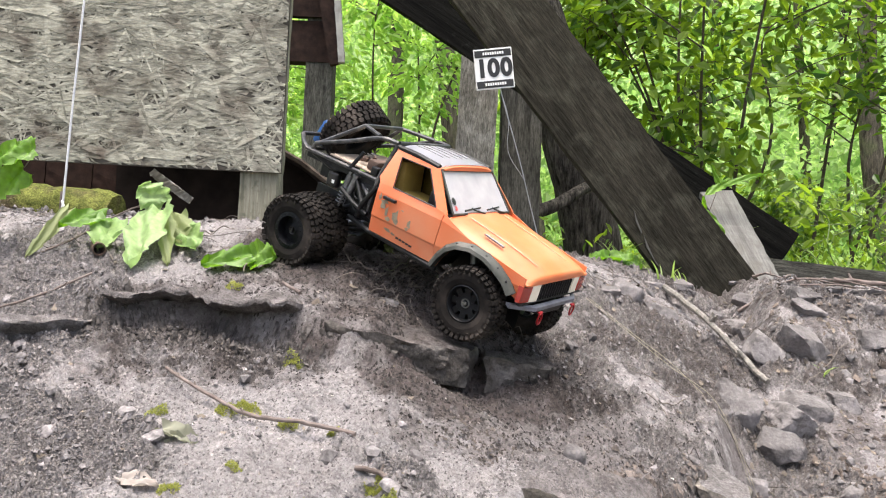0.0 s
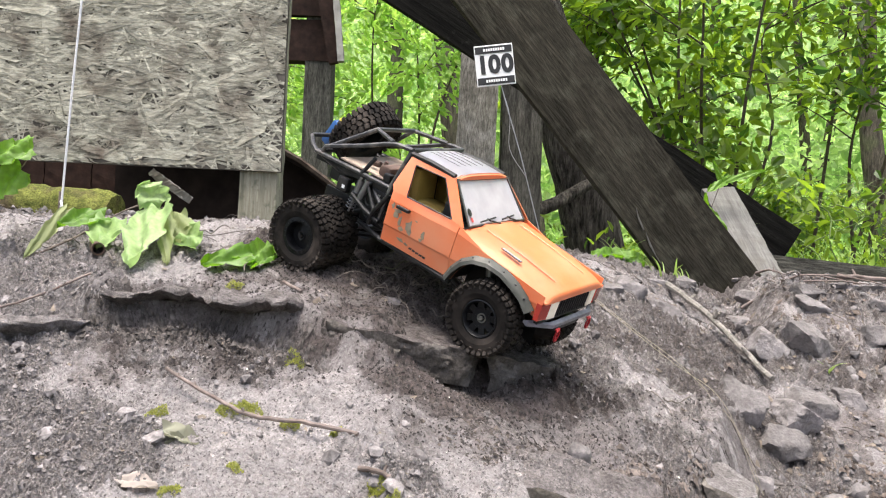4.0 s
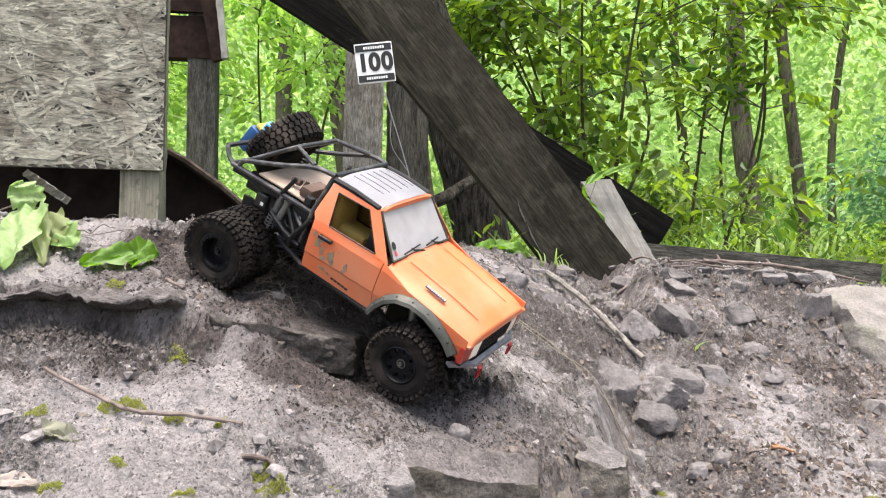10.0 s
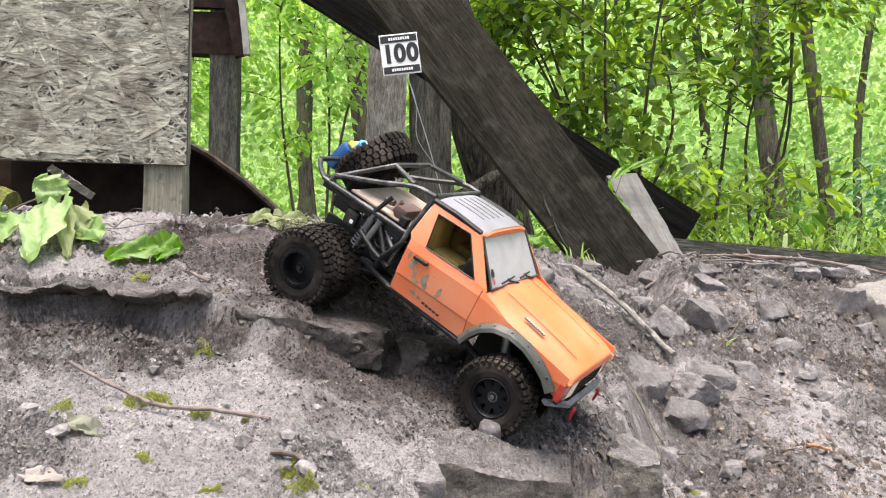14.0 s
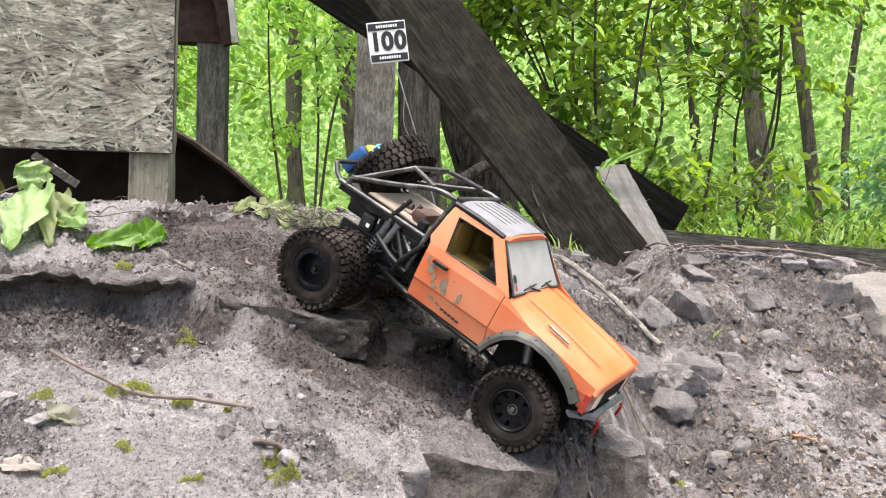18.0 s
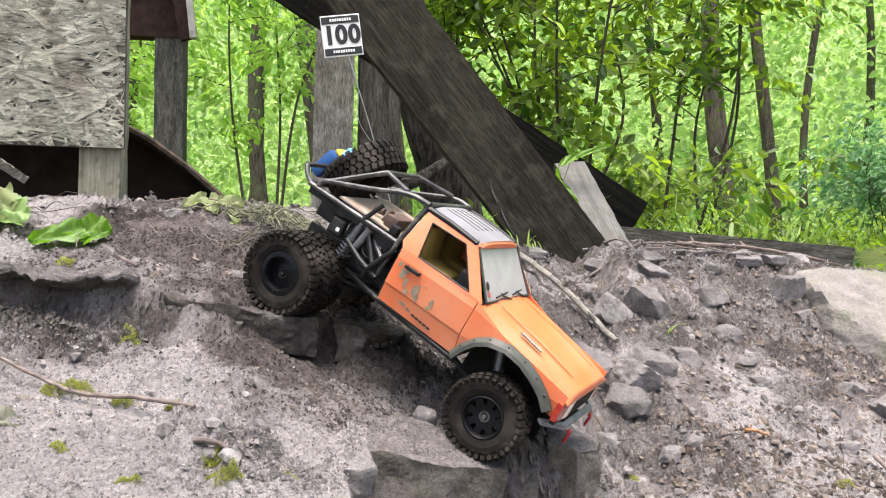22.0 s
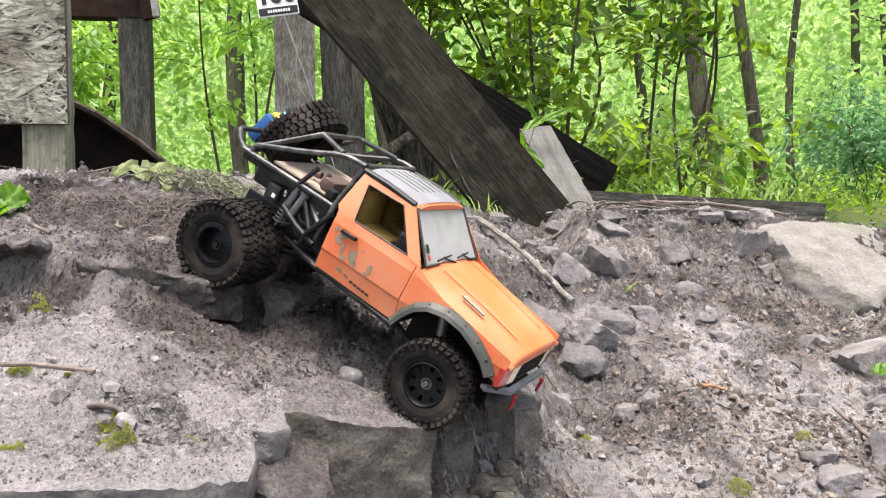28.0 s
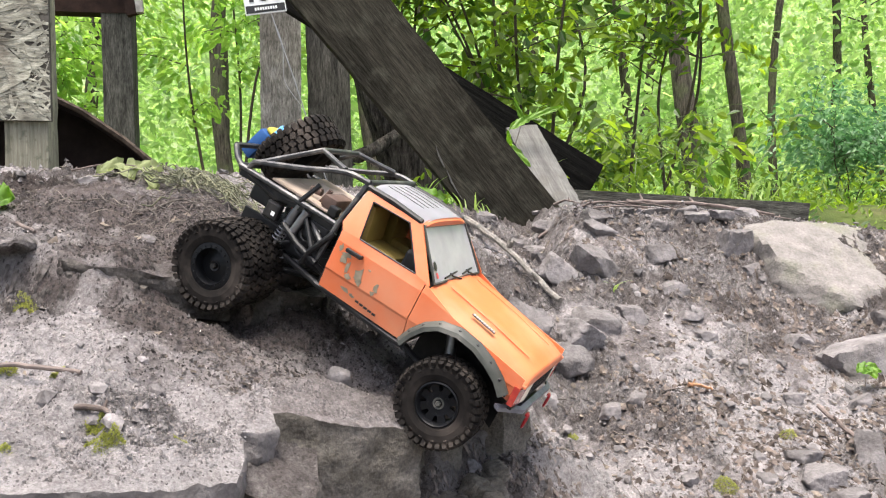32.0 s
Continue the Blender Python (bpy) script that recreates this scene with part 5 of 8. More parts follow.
for i in range(8):
    board("skirting_board", (-1.8 + i * 0.15, 2.75, 0.5), (-1.8 + i * 0.15, 2.75, 1.0), 0.146, 0.02, FACE, M_WOOD_BROWN, "dark brown upright skirting board", "board", "skirting boards")
board("splinter", (-0.77, 2.25, 0.762), (-0.665, 2.25, 0.692), 0.02, 0.006, FACE, M_WOOD_PALE, "pale split end of a board under the sheet", "board")

# strands of the board
rng = random.Random(8)
V, F = [], []
x0, x1, z0, z1 = P_BR.x - 0.8, P_BR.x, P_BR.z, P_BR.z + 0.72
for i in range(4600):
    l, w = (rng.uniform(0.02, 0.11), rng.uniform(0.0015, 0.0105)) if i > 260 else (rng.uniform(0.1, 0.2), rng.uniform(0.012, 0.026))
    x, z, a = rng.uniform(x0 + 0.01, x1 - 0.01), rng.uniform(z0 + 0.008, z1), (rng.gauss(0.0, 0.45) if rng.random() < 0.6 else rng.uniform(-1.5, 1.5))
    ca, sa = math.cos(a), math.sin(a)
    y = P_BR.y - rng.uniform(0.0005, 0.0026)
    tilt, roll_ = rng.gauss(0, 0.012), rng.gauss(0, 0.06)
    pts = []
    k = len(V)
    prof_ = [(-0.5, rng.uniform(-0.4, 0)), (-0.42, 0.45), (-0.1, 0.5), (0.3, 0.46), (0.5, rng.uniform(0, 0.4)), (0.42, -0.45), (0.05, -0.5), (-0.36, -0.42)]
    ok = True
    for u, v in prof_:
        u, v = u * l, v * w * rng.uniform(0.75, 1.1)
        px_, pz_ = x + u * ca - v * sa, z + u * sa + v * ca
        px_ = min(px_, x1 - 0.001)
        pz_ = max(pz_, z0 + 0.001)
        pts.append((px_, min(y + u * tilt + v * roll_, P_BR.y - 0.0002), pz_))
    V.extend(pts)
    F.append(tuple(range(k, k + 8)))
me = bpy.data.meshes.new("strand")
me.from_pydata(V, [], F)
me.materials.append(mat("wood_strand", (0.2, 0.193, 0.154), (0.42, 0.405, 0.332), 0.85, scale=90, stretch=(0.25, 1, 1), bump=0.8, bscale=180, dist=0.0015, island=0.36, spec=0.1, fine=0.4, fs=220, c3=(0.12, 0.1, 0.08), s3=12, t3=(0.5, 0.7)))
st = tagged(new("strand", me), "grey and tan wood strands", kind="stuff")
st.parent = osb
bm = bmesh.new()
prism(bm, [(-0.665, 2.0565, 1.235), (-0.60, 2.0565, 1.245), (-0.612, 2.0565, 1.262), (-0.655, 2.0565, 1.258)], (0, 0.002, 0))
part("bare_strand", bm, mat("fresh_strand", (0.42, 0.24, 0.1), (0.5, 0.31, 0.15), 0.8, scale=40), osb, "fresh orange-brown strand")

# ---- woods ----
def leaf_block(n, place, size, rng, droop=0.6, shape=(0.5, 1.0), curl=0.12):
    """n folded leaves as arrays; place(i) gives a point and a way that the leaf hangs."""
    V, F = [], []
    for i in range(n):
        p, d = place(i)
        s = size * rng.uniform(0.6, 1.25)
        d = (d + Vector((rng.gauss(0, 0.5), rng.gauss(0, 0.5), rng.gauss(0, 0.4) - droop))).normalized()
        a = d.cross(Vector((rng.gauss(0, 1), rng.gauss(0, 1), rng.gauss(0.9, 1)))).normalized()
        nrm = a.cross(d)
        w = s * shape[0] / 2
        l = s * shape[1]
        k = len(V)
        V.extend([p, p + d * l * 0.35 + a * w + nrm * w * curl * 3, p + d * l * 0.72 + a * w * 0.72 + nrm * w * curl, p + d * l - nrm * l * curl, p + d * l * 0.72 - a * w * 0.72 + nrm * w * curl, p + d * l * 0.35 - a * w + nrm * w * curl * 3])
        F.extend([(k, k + 1, k + 2, k + 3), (k, k + 3, k + 4, k + 5)])
    return V, F


def leaf_mesh(name, blocks, material):
    V, F = [], []
    for v, f in blocks:
        k = len(V)
        V.extend(v)
        F.extend([tuple(q + k for q in g) for g in f])
    me_ = bpy.data.meshes.new(name)
    me_.from_pydata([tuple(v) for v in V], [], F)
    me_.materials.append(material)
    return me_


def trunk(bm_, base, height, r0, r1, lean=(0, 0), wob=0.03, rng=random, n=26, k=40):
    pts = []
    ph = rng.uniform(0, 6)
    for i in range(k + 1):
        u = i / k
        pts.append(Vector(base) + Vector((lean[0] * u * height + wob * height * 0.1 * math.sin(3.1 * u * 2 + ph), lean[1] * u * height + wob * height * 0.1 * math.cos(2.3 * u * 2 + ph), height * u)))
    tube(bm_, pts, r0, n, taper=r1)
    for v in bm_.verts:
        v.co += Vector((v.co.x - base[0] - lean[0] * v.co.z, v.co.y - base[1] - lean[1] * v.co.z, 0)).normalized() * r0 * 0.16 * noise.fractal(Vector((v.co.x * 0.9 / r0, v.co.y * 0.9 / r0, v.co.z * 2.2)), 0.8, 2.0, 3)
    return pts


def tree(x, y, height, r, lean, label, leaves=900, crown=(2.2, 5.0), spread=1.6, leaf=0.13, seed=1, material=None, zbase=None, bark=None):
    rng = random.Random(seed)
    z = float(ground_z(x, y)) - 0.05 if zbase is None else zbase
    t = empty("tree", label, "tree", "trees of the wood", Matrix.Translation((x, y, z)))
    b_ = bmesh.new()
    pts = trunk(b_, (0, 0, 0), height, r, r * 0.45, lean, 0.25, rng)
    part("trunk", b_, bark or M_BARK_PALE, t, "ridged grey-brown bark", smooth=True)
    tips = []
    for i in range(9):
        u = rng.uniform(0.35, 0.95)
        p = pts[int(u * (len(pts) - 1))]
        a = rng.uniform(0, 2 * math.pi)
        e = p + Vector((math.cos(a) * spread * rng.uniform(0.5, 1), math.sin(a) * spread * rng.uniform(0.5, 1), rng.uniform(0.0, 0.7)))
        b_ = bmesh.new()
        path = smooth_path([p, p.lerp(e, 0.5) + Vector((0, 0, 0.12)), e], 4)
        tube(b_, path, r * 0.22, 6, taper=r * 0.05)
        part("limb", b_, bark or M_BARK_PALE, t, smooth=True)
        tips.append(path)

    def place(i):
        path = tips[rng.randrange(len(tips))]
        q = path[rng.randrange(2, len(path))]
        return q + Vector((rng.gauss(0, 0.35), rng.gauss(0, 0.35), rng.gauss(0, 0.3))), Vector((rng.gauss(0, 1), rng.gauss(0, 1), 0))

    c = new("crown", leaf_mesh("crown", [leaf_block(leaves, place, leaf, rng)], material or M_LEAF_BRIGHT))
    c.parent = t
    return t


def shrub(name, x, y, stems, height, spread, n, leaf, material, label, seed, zlow=0.15, lean=(0, 0), category="bush"):
    rng = random.Random(seed)
    z = float(ground_z(x, y)) - 0.02
    t = empty(name, label, category, "", Matrix.Translation((x, y, z)))
    spots = []
    for i in range(stems):
        a = rng.uniform(0, 2 * math.pi)
        h = height * rng.uniform(0.6, 1.0)
        e = Vector((math.cos(a) * spread * rng.uniform(0.15, 0.55) + lean[0] * h, math.sin(a) * spread * rng.uniform(0.15, 0.5) + lean[1] * h, h))
        b0 = Vector((rng.gauss(0, 0.07), rng.gauss(0, 0.07), 0))
        path = smooth_path([b0, b0.lerp(e, 0.35) + Vector((rng.gauss(0, 0.06), rng.gauss(0, 0.06), 0.08 * height)), b0.lerp(e, 0.7) + Vector((rng.gauss(0, 0.1), rng.gauss(0, 0.1), 0.1 * height)), e], 5)
        b_ = bmesh.new()
        tube(b_, path, 0.0105 * height / 2, 6, taper=0.003)
        part("stem", b_, M_GREENSTEM if height < 0.6 else M_TWIGD, t, smooth=True)
        for j in range(7):
            p = path[rng.randrange(min(4 + int(zlow * 6), len(path) - 4), len(path))]
            a2 = rng.uniform(0, 2 * math.pi)
            q = p + Vector((math.cos(a2), math.sin(a2), rng.uniform(-0.1, 0.5))) * spread * rng.uniform(0.25, 0.6)
            tw = smooth_path([p, p.lerp(q, 0.5) + Vector((0, 0, 0.05)), q], 4)
            b_ = bmesh.new()
            tube(b_, tw, 0.005 * min(1, height / 2), 5, taper=0.0012)
            part("branch", b_, M_GREENSTEM if height < 0.6 else M_TWIGD, t, smooth=True)
            spots.append(tw)

    def place(i):
        tw = spots[rng.randrange(len(spots))]
        u = rng.random()
        k = min(int(u * (len(tw) - 1)), len(tw) - 2)
        p = tw[k].lerp(tw[k + 1], rng.random()) + Vector((rng.gauss(0, 0.09), rng.gauss(0, 0.09), rng.gauss(0, 0.07))) * spread * 0.8
        low = zlow * height * rng.uniform(0.8, 1.25)
        if p.z < low:
            p.z = low + (low - p.z) * rng.uniform(0.3, 1.2)
        return p, (tw[-1] - tw[0]).normalized()

    c = new("leaves", leaf_mesh("leaves", [leaf_block(n, place, leaf, rng, droop=0.75)], material))
    c.parent = t
    return t


M_GREENSTEM = mat("green_stem", (0.07, 0.11, 0.03), (0.13, 0.18, 0.05), 0.7, scale=40)
M_TWIGD = mat("dark_stem", (0.035, 0.027, 0.018), (0.08, 0.06, 0.04), 0.9, scale=40, bump=0.4, bscale=150)
# Paler and less saturated than the near leaves.
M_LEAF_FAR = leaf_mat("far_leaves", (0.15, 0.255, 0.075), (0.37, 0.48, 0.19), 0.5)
M_LEAF_SHRUB = leaf_mat("shrub_leaves", (0.05, 0.13, 0.05), (0.15, 0.27, 0.12), 0.4)

shrub("bush", 1.5, 4.9, 7, 2.3, 1.6, 2600, 0.092, M_LEAF, "tall green bush with drooping oval leaves and bare lower stems", 11, zlow=0.16, lean=(0.02, 0))
shrub("bush", 2.5, 5.3, 4, 2.35, 1.3, 1100, 0.08, M_LEAF, "tall green bush arching over the wood's edge", 19, zlow=0.4, lean=(0.06, 0))
shrub("bush", 0.9, 5.4, 3, 2.4, 1.1, 1100, 0.085, M_LEAF, "green bush with oval leaves behind the beams", 12, zlow=0.3)
shrub("bush", -0.25, 6.2, 3, 2.2, 1.2, 2200, 0.078, M_LEAF_BRIGHT, "bright green leafy saplings behind the posts", 13)
shrub("bush", -1.5, 6.0, 4, 1.8, 1.2, 2200, 0.078, M_LEAF_BRIGHT, "bright green leafy saplings beside the shelter", 14)
shrub("bush", 4.7, 6.6, 7, 0.95, 1.4, 3000, 0.066, M_LEAF_SHRUB, "low blue-green shrub at the edge of the wood", 15, zlow=0.05)
shrub("bush", 2.9, 7.0, 4, 0.9, 0.9, 1200, 0.09, M_LEAF, "low green undergrowth at the wood's edge", 16)

shrub("herb", 1.62, 3.5, 4, 0.42, 0.5, 90, 0.075, M_LEAF, "broad-leaved herb hanging over the ground timber", 17, zlow=0.3, category="plant")
shrub("herb", 2.15, 3.9, 4, 0.5, 0.5, 170, 0.06, M_LEAF, "small-leaved green herb at the wood's edge", 18, zlow=0.2, category="plant")

for i, (x, y, h, r, ln, sp) in enumerate(((4.45, 9.0, 7.5, 0.12, (0.0, 0), 1.6), (5.6, 10.2, 9, 0.085, (-0.01, 0), 1.2), (7.1, 11.5, 9, 0.06, (0.05, 0), 1.0), (8.9, 13, 10, 0.075, (-0.03, 0), 1.2), (9.8, 13.2, 9, 0.06, (0, 0), 1.0), (5.2, 13.0, 9, 0.08, (0.02, 0), 1.4), (3.6, 12.5, 9, 0.09, (0, 0), 1.4), (0.0, 8.6, 8, 0.11, (0.01, 0), 1.4), (-0.45, 9.6, 8, 0.085, (0.02, 0), 1.3), (-0.85, 11, 9, 0.07, (-0.02, 0), 1.3), (1.2, 11, 9, 0.08, (0, 0), 1.4), (2.3, 14, 10, 0.1, (0, 0), 1.5), (-2.6, 12, 10, 0.1, (0, 0), 1.6), (11.5, 14, 10, 0.09, (0, 0), 1.5), (7.0, 16, 11, 0.1, (0, 0), 1.6))):
    tree(x, y, h, r, ln, "slim forest tree with grey-brown bark" if r < 0.1 else "forest tree with ridged grey-brown bark", 700, spread=sp, seed=40 + i)
tr = tree(0.6, 3.7, 3.4, 0.135, (-0.24, 0.0), "thick dark tree trunk behind the leaning beams", 300, seed=90, spread=1.2, leaf=0.1, bark=M_BARK)

rng = random.Random(5)


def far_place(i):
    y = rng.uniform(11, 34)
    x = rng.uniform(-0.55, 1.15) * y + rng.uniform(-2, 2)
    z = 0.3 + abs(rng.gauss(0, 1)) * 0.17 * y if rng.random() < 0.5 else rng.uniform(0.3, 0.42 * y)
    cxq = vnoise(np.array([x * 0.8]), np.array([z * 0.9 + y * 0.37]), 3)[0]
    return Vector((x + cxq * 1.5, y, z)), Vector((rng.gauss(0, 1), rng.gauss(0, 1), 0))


wood = tagged(new("far_wood", leaf_mesh("far_wood", [leaf_block(112000, far_place, 0.165, rng, shape=(0.62, 1.0))], M_LEAF_FAR)), "bright pale leaves of the distant wood", "foliage", kind="stuff")

rng = random.Random(15)


def low_place(i):
    x, y = rng.uniform(1.2, 5.5), rng.uniform(2.55, 8.0)
    if y < 3.1:
        x = rng.uniform(1.62, 2.6)
    if x > 0.75 * y + 0.5:
        x = 0.75 * y * rng.random() + 0.3
    return Vector((x, y, float(ground_z(x, y, False)) + 0.2 * rng.random() ** 2)), Vector((rng.gauss(0, 0.6), rng.gauss(0, 0.6), 0.9))


tagged(new("undergrowth", leaf_mesh("undergrowth", [leaf_block(3800, low_place, 0.045, rng, droop=0.2, shape=(0.42, 1.0))], M_LEAF)), "low green undergrowth at the foot of the wood", "plants", kind="stuff")
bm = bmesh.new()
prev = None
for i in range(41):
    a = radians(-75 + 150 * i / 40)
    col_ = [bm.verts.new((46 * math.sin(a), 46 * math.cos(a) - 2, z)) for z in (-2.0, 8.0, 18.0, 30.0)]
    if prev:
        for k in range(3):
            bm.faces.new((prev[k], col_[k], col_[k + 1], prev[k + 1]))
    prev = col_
M_BACKDROP_GLOW = mat("glowing_backdrop", (0.16, 0.28, 0.08), (0.52, 0.62, 0.32), 0.9, scale=0.9, detail=9, c3=(0.06, 0.12, 0.03), s3=0.5, t3=(0.52, 0.7), spec=0.05)
hz = M_BACKDROP_GLOW.node_tree
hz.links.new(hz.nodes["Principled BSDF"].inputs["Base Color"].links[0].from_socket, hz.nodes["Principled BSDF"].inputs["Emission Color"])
# The sheet glows of itself to brighten the gaps between leaves.
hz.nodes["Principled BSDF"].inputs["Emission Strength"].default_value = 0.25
thing("backdrop", bm, M_BACKDROP_GLOW, "glowing green backdrop for the depth of the wood", "backdrop", kind="structure")

# ---- stones ----
def stone_mesh(size, seed, planes=9, sub=3, box_=0.25, rough=0.05, material=None):
    """An angular stone of that size: a ball cut by jittered planes, with a pitted skin."""
    rng_ = random.Random(seed)
    b_ = bmesh.new()
    bmesh.ops.create_icosphere(b_, subdivisions=sub, radius=1.0)
    pl = []
    for a in ((1, 0, 0), (-1, 0, 0), (0, 1, 0), (0, -1, 0), (0, 0, 1), (0, 0, -1)):
        n_ = (Vector(a) + Vector((rng_.gauss(0, box_), rng_.gauss(0, box_), rng_.gauss(0, box_)))).normalized()
        pl.append((n_, rng_.uniform(0.68, 0.86)))
    for i in range(planes):
        n_ = Vector((rng_.gauss(0, 1), rng_.gauss(0, 1), rng_.gauss(0, 1))).normalized()
        pl.append((n_, rng_.uniform(0.86, 1.08)))
    off = Vector((seed * 1.37, seed * 0.71, seed * 0.31))
    for v in b_.verts:
        d = v.co.normalized()
        r = 1.5
        for n_, h in pl:
            c = d.dot(n_)
            if c > 0.05:
                r = min(r, h / c)
        r *= 1 + rough * noise.fractal(d * 2.0 + off, 0.7, 2.0, 3) + 0.032 * noise.fractal(d * 5 + off, 0.6, 2.0, 5)
        v.co = d * r
    for k in range(3):
        lo, hi = min(v.co[k] for v in b_.verts), max(v.co[k] for v in b_.verts)
        for v in b_.verts:
            v.co[k] = ((v.co[k] - lo) / (hi - lo) - 0.5) * size[k]
    me_ = finish("stone", b_, material or M_ROCK, True)
    me_.set_sharp_from_angle(angle=radians(38))
    return me_


def stone(x, y, w, h, seed, label="dusty grey sandstone lying in the dirt", d=None, sink=0.4, rz=0.0, rx=0.0, ry=0.0, z=None, group="loose stones", name="stone", planes=9, sub=3, box_=0.25, material=None):
    if z is None:
        w, h = w * 0.88, h * 0.85
        sink += 0.1
    sub = max(sub, 4) if w > 0.035 else sub
    ob = tagged(new(name, stone_mesh((w, d or w * 0.8, h), seed, planes, sub, box_, 0.05, material)), label, name, group)
    zz = float(ground_z(x, y)) + h * (0.42 - sink) if z is None else z
    ob.matrix_world = pose(x, y, zz, rx, ry, rz)
    return ob


stone(1.25, 1.72, 0.4, 0.22, 101, "big pale flat-faced boulder set in the bank", 0.33, rz=8, rx=40, ry=8, z=0.365, name="boulder", sub=5, planes=5, box_=0.1, material=M_PALE)
stone(1.5, 1.8, 0.2, 0.15, 102, "big pale boulder beside another", 0.18, rz=-10, rx=15, ry=5, z=0.43, name="boulder", sub=5, planes=9, material=M_PALE)
stone(0.86, 1.71, 0.08, 0.062, 103, rz=10)
stone(1.03, 1.72, 0.085, 0.115, 104, ry=25)
stone(1.05, 1.675, 0.055, 0.045, 105)
stone(0.71, 1.68, 0.125, 0.07, 106, "long angular grey stone on the slope", 0.07, 0.3, -20, 15, 35)
stone(0.86, 1.65, 0.075, 0.055, 107, sink=0.5)
stone(0.62, 1.5, 0.085, 0.068, 108, "angular stone with a mossy green top", 0.07, 0.25, 15, 10, 18)
stone(0.565, 1.43, 0.1, 0.085, 109, "angular flat-faced grey stone", 0.06, 0.35, 5, 40, 12)
stone(0.665, 1.56, 0.11, 0.085, 110, "half-buried grey stone on the slope", 0.09, 0.5, 0, 30, 20)
stone(0.75, 1.58, 0.07, 0.045, 111)
stone(0.64, 1.69, 0.085, 0.07, 112, sink=0.5, ry=30)
stone(0.655, 1.9, 0.085, 0.055, 113, "dark grey stone on the crest", rz=20)
stone(0.76, 1.79, 0.095, 0.055, 114, ry=30, rz=-10)
stone(0.865, 1.58, 0.055, 0.03, 115)
stone(0.87, 1.515, 0.05, 0.032, 116)
stone(0.68, 1.38, 0.1, 0.075, 117, "pale stone buried in the slope", 0.08, 0.62, 0, 20, 20)
stone(1.04, 1.5, 0.07, 0.065, 118, sink=0.5)
stone(1.12, 1.42, 0.18, 0.13, 119, "large brown-grey stone in the hollow", 0.12, 0.45, 0, 10, -15, sub=4)
stone(1.27, 1.52, 0.14, 0.11, 120, "large grey stone in the hollow", 0.1, 0.5)
stone(1.04, 1.32, 0.045, 0.05, 121)
stone(0.85, 1.19, 0.075, 0.05, 122, rz=20)
stone(0.845, 1.13, 0.075, 0.05, 123, rz=-15)
stone(0.96, 1.18, 0.055, 0.11, 124, "pale upright slab of stone", 0.03, 0.3, -30, -25, 0)
stone(0.86, 1.09, 0.06, 0.035, 125)
stone(0.77, 1.14, 0.036, 0.03, 126)
stone(0.655, 1.15, 0.034, 0.024, 127)
stone(0.6, 1.31, 0.042, 0.03, 128, "small pale stone on the slope")
for k, (x, y, w) in enumerate(((1.02, 1.1, 0.05), (1.08, 1.16, 0.06), (0.98, 1.06, 0.042), (1.12, 1.06, 0.055), (0.92, 1.12, 0.034), (1.05, 1.23, 0.045), (1.16, 1.24, 0.06), (0.9, 1.05, 0.04), (1.2, 1.14, 0.05))):
    stone(x, y, w, w * 0.7, 180 + k, "grey stone half sunk in the litter of the hollow", sink=0.35, rz=37 * k, ry=12)
stone(0.99, 1.81, 0.08, 0.035, 129, "flat stone on the crest")
stone(0.965, 1.93, 0.12, 0.04, 130, "flat pale stone on the crest", 0.07)
stone(0.93, 1.34, 0.04, 0.03, 131)
stone(0.785, 1.19, 0.028, 0.024, 132)
stone(0.505, 1.36, 0.06, 0.055, 133, sink=0.5)
stone(0.995, 1.24, 0.034, 0.028, 134)
stone(1.31, 1.78, 0.05, 0.03, 135)
stone(0.62, 1.95, 0.05, 0.06, 136, "grey stone on the crest", sink=0.5)
stone(0.47, 2.0, 0.11, 0.055, 137, "flat mossy stone on the crest", 0.07)
stone(0.385, 1.83, 0.085, 0.08, 138, "weathered stone at the crest", 0.07, 0.4, 0, 0, 25)
stone(0.455, 1.8, 0.085, 0.06, 139, "greenish stone below the crest", 0.06, 0.4, 0, 10, 15)
stone(0.5, 1.45, 0.1, 0.11, 140, "grey stone set in the slope", 0.08, 0.55, 10, 25, 20)
stone(0.345, 1.78, 0.06, 0.05, 141, sink=0.5)
stone(0.35, 1.075, 0.05, 0.05, 143, sink=0.6)
stone(0.285, 1.03, 0.06, 0.09, 171, "dark rock in the broken edge of the bank", 0.05, rz=20, ry=12, z=0.262, material=M_LEDGE)
stone(0.31, 1.02, 0.045, 0.05, 172, "dark rock in the broken edge of the bank", 0.04, rz=50, ry=-12, z=0.21, material=M_LEDGE)
stone(0.27, 0.99, 0.05, 0.06, 173, "dark rock in the broken edge of the bank", 0.04, rz=-20, ry=20, z=0.205, material=M_LEDGE)
rng = random.Random(33)
for i in range(16):
    x = rng.uniform(0.27, 0.35)
    w = rng.uniform(0.025, 0.055)
    stone(x, float(rim(x)) - rng.uniform(0.0, 0.07), w, w * rng.uniform(0.6, 1.0), 180 + i, "dark earthy lump in the broken edge", w * 0.8, 0.15, rng.uniform(0, 180), rng.uniform(-20, 20), rng.uniform(-20, 20), material=M_LEDGE)
stone(0.43, 1.17, 0.05, 0.045, 174, "pale stone beside an upright rock", 0.04, rz=15, sink=0.5)
stone(0.166, 1.008, 0.034, 0.04, 144, "small pale round pebble on the bank", 0.03, 0.0, planes=26, box_=0.6, material=M_ROCK)
stone(0.19, 0.995, 0.012, 0.01, 145, "tiny pebble on the bank", planes=5, sub=2)
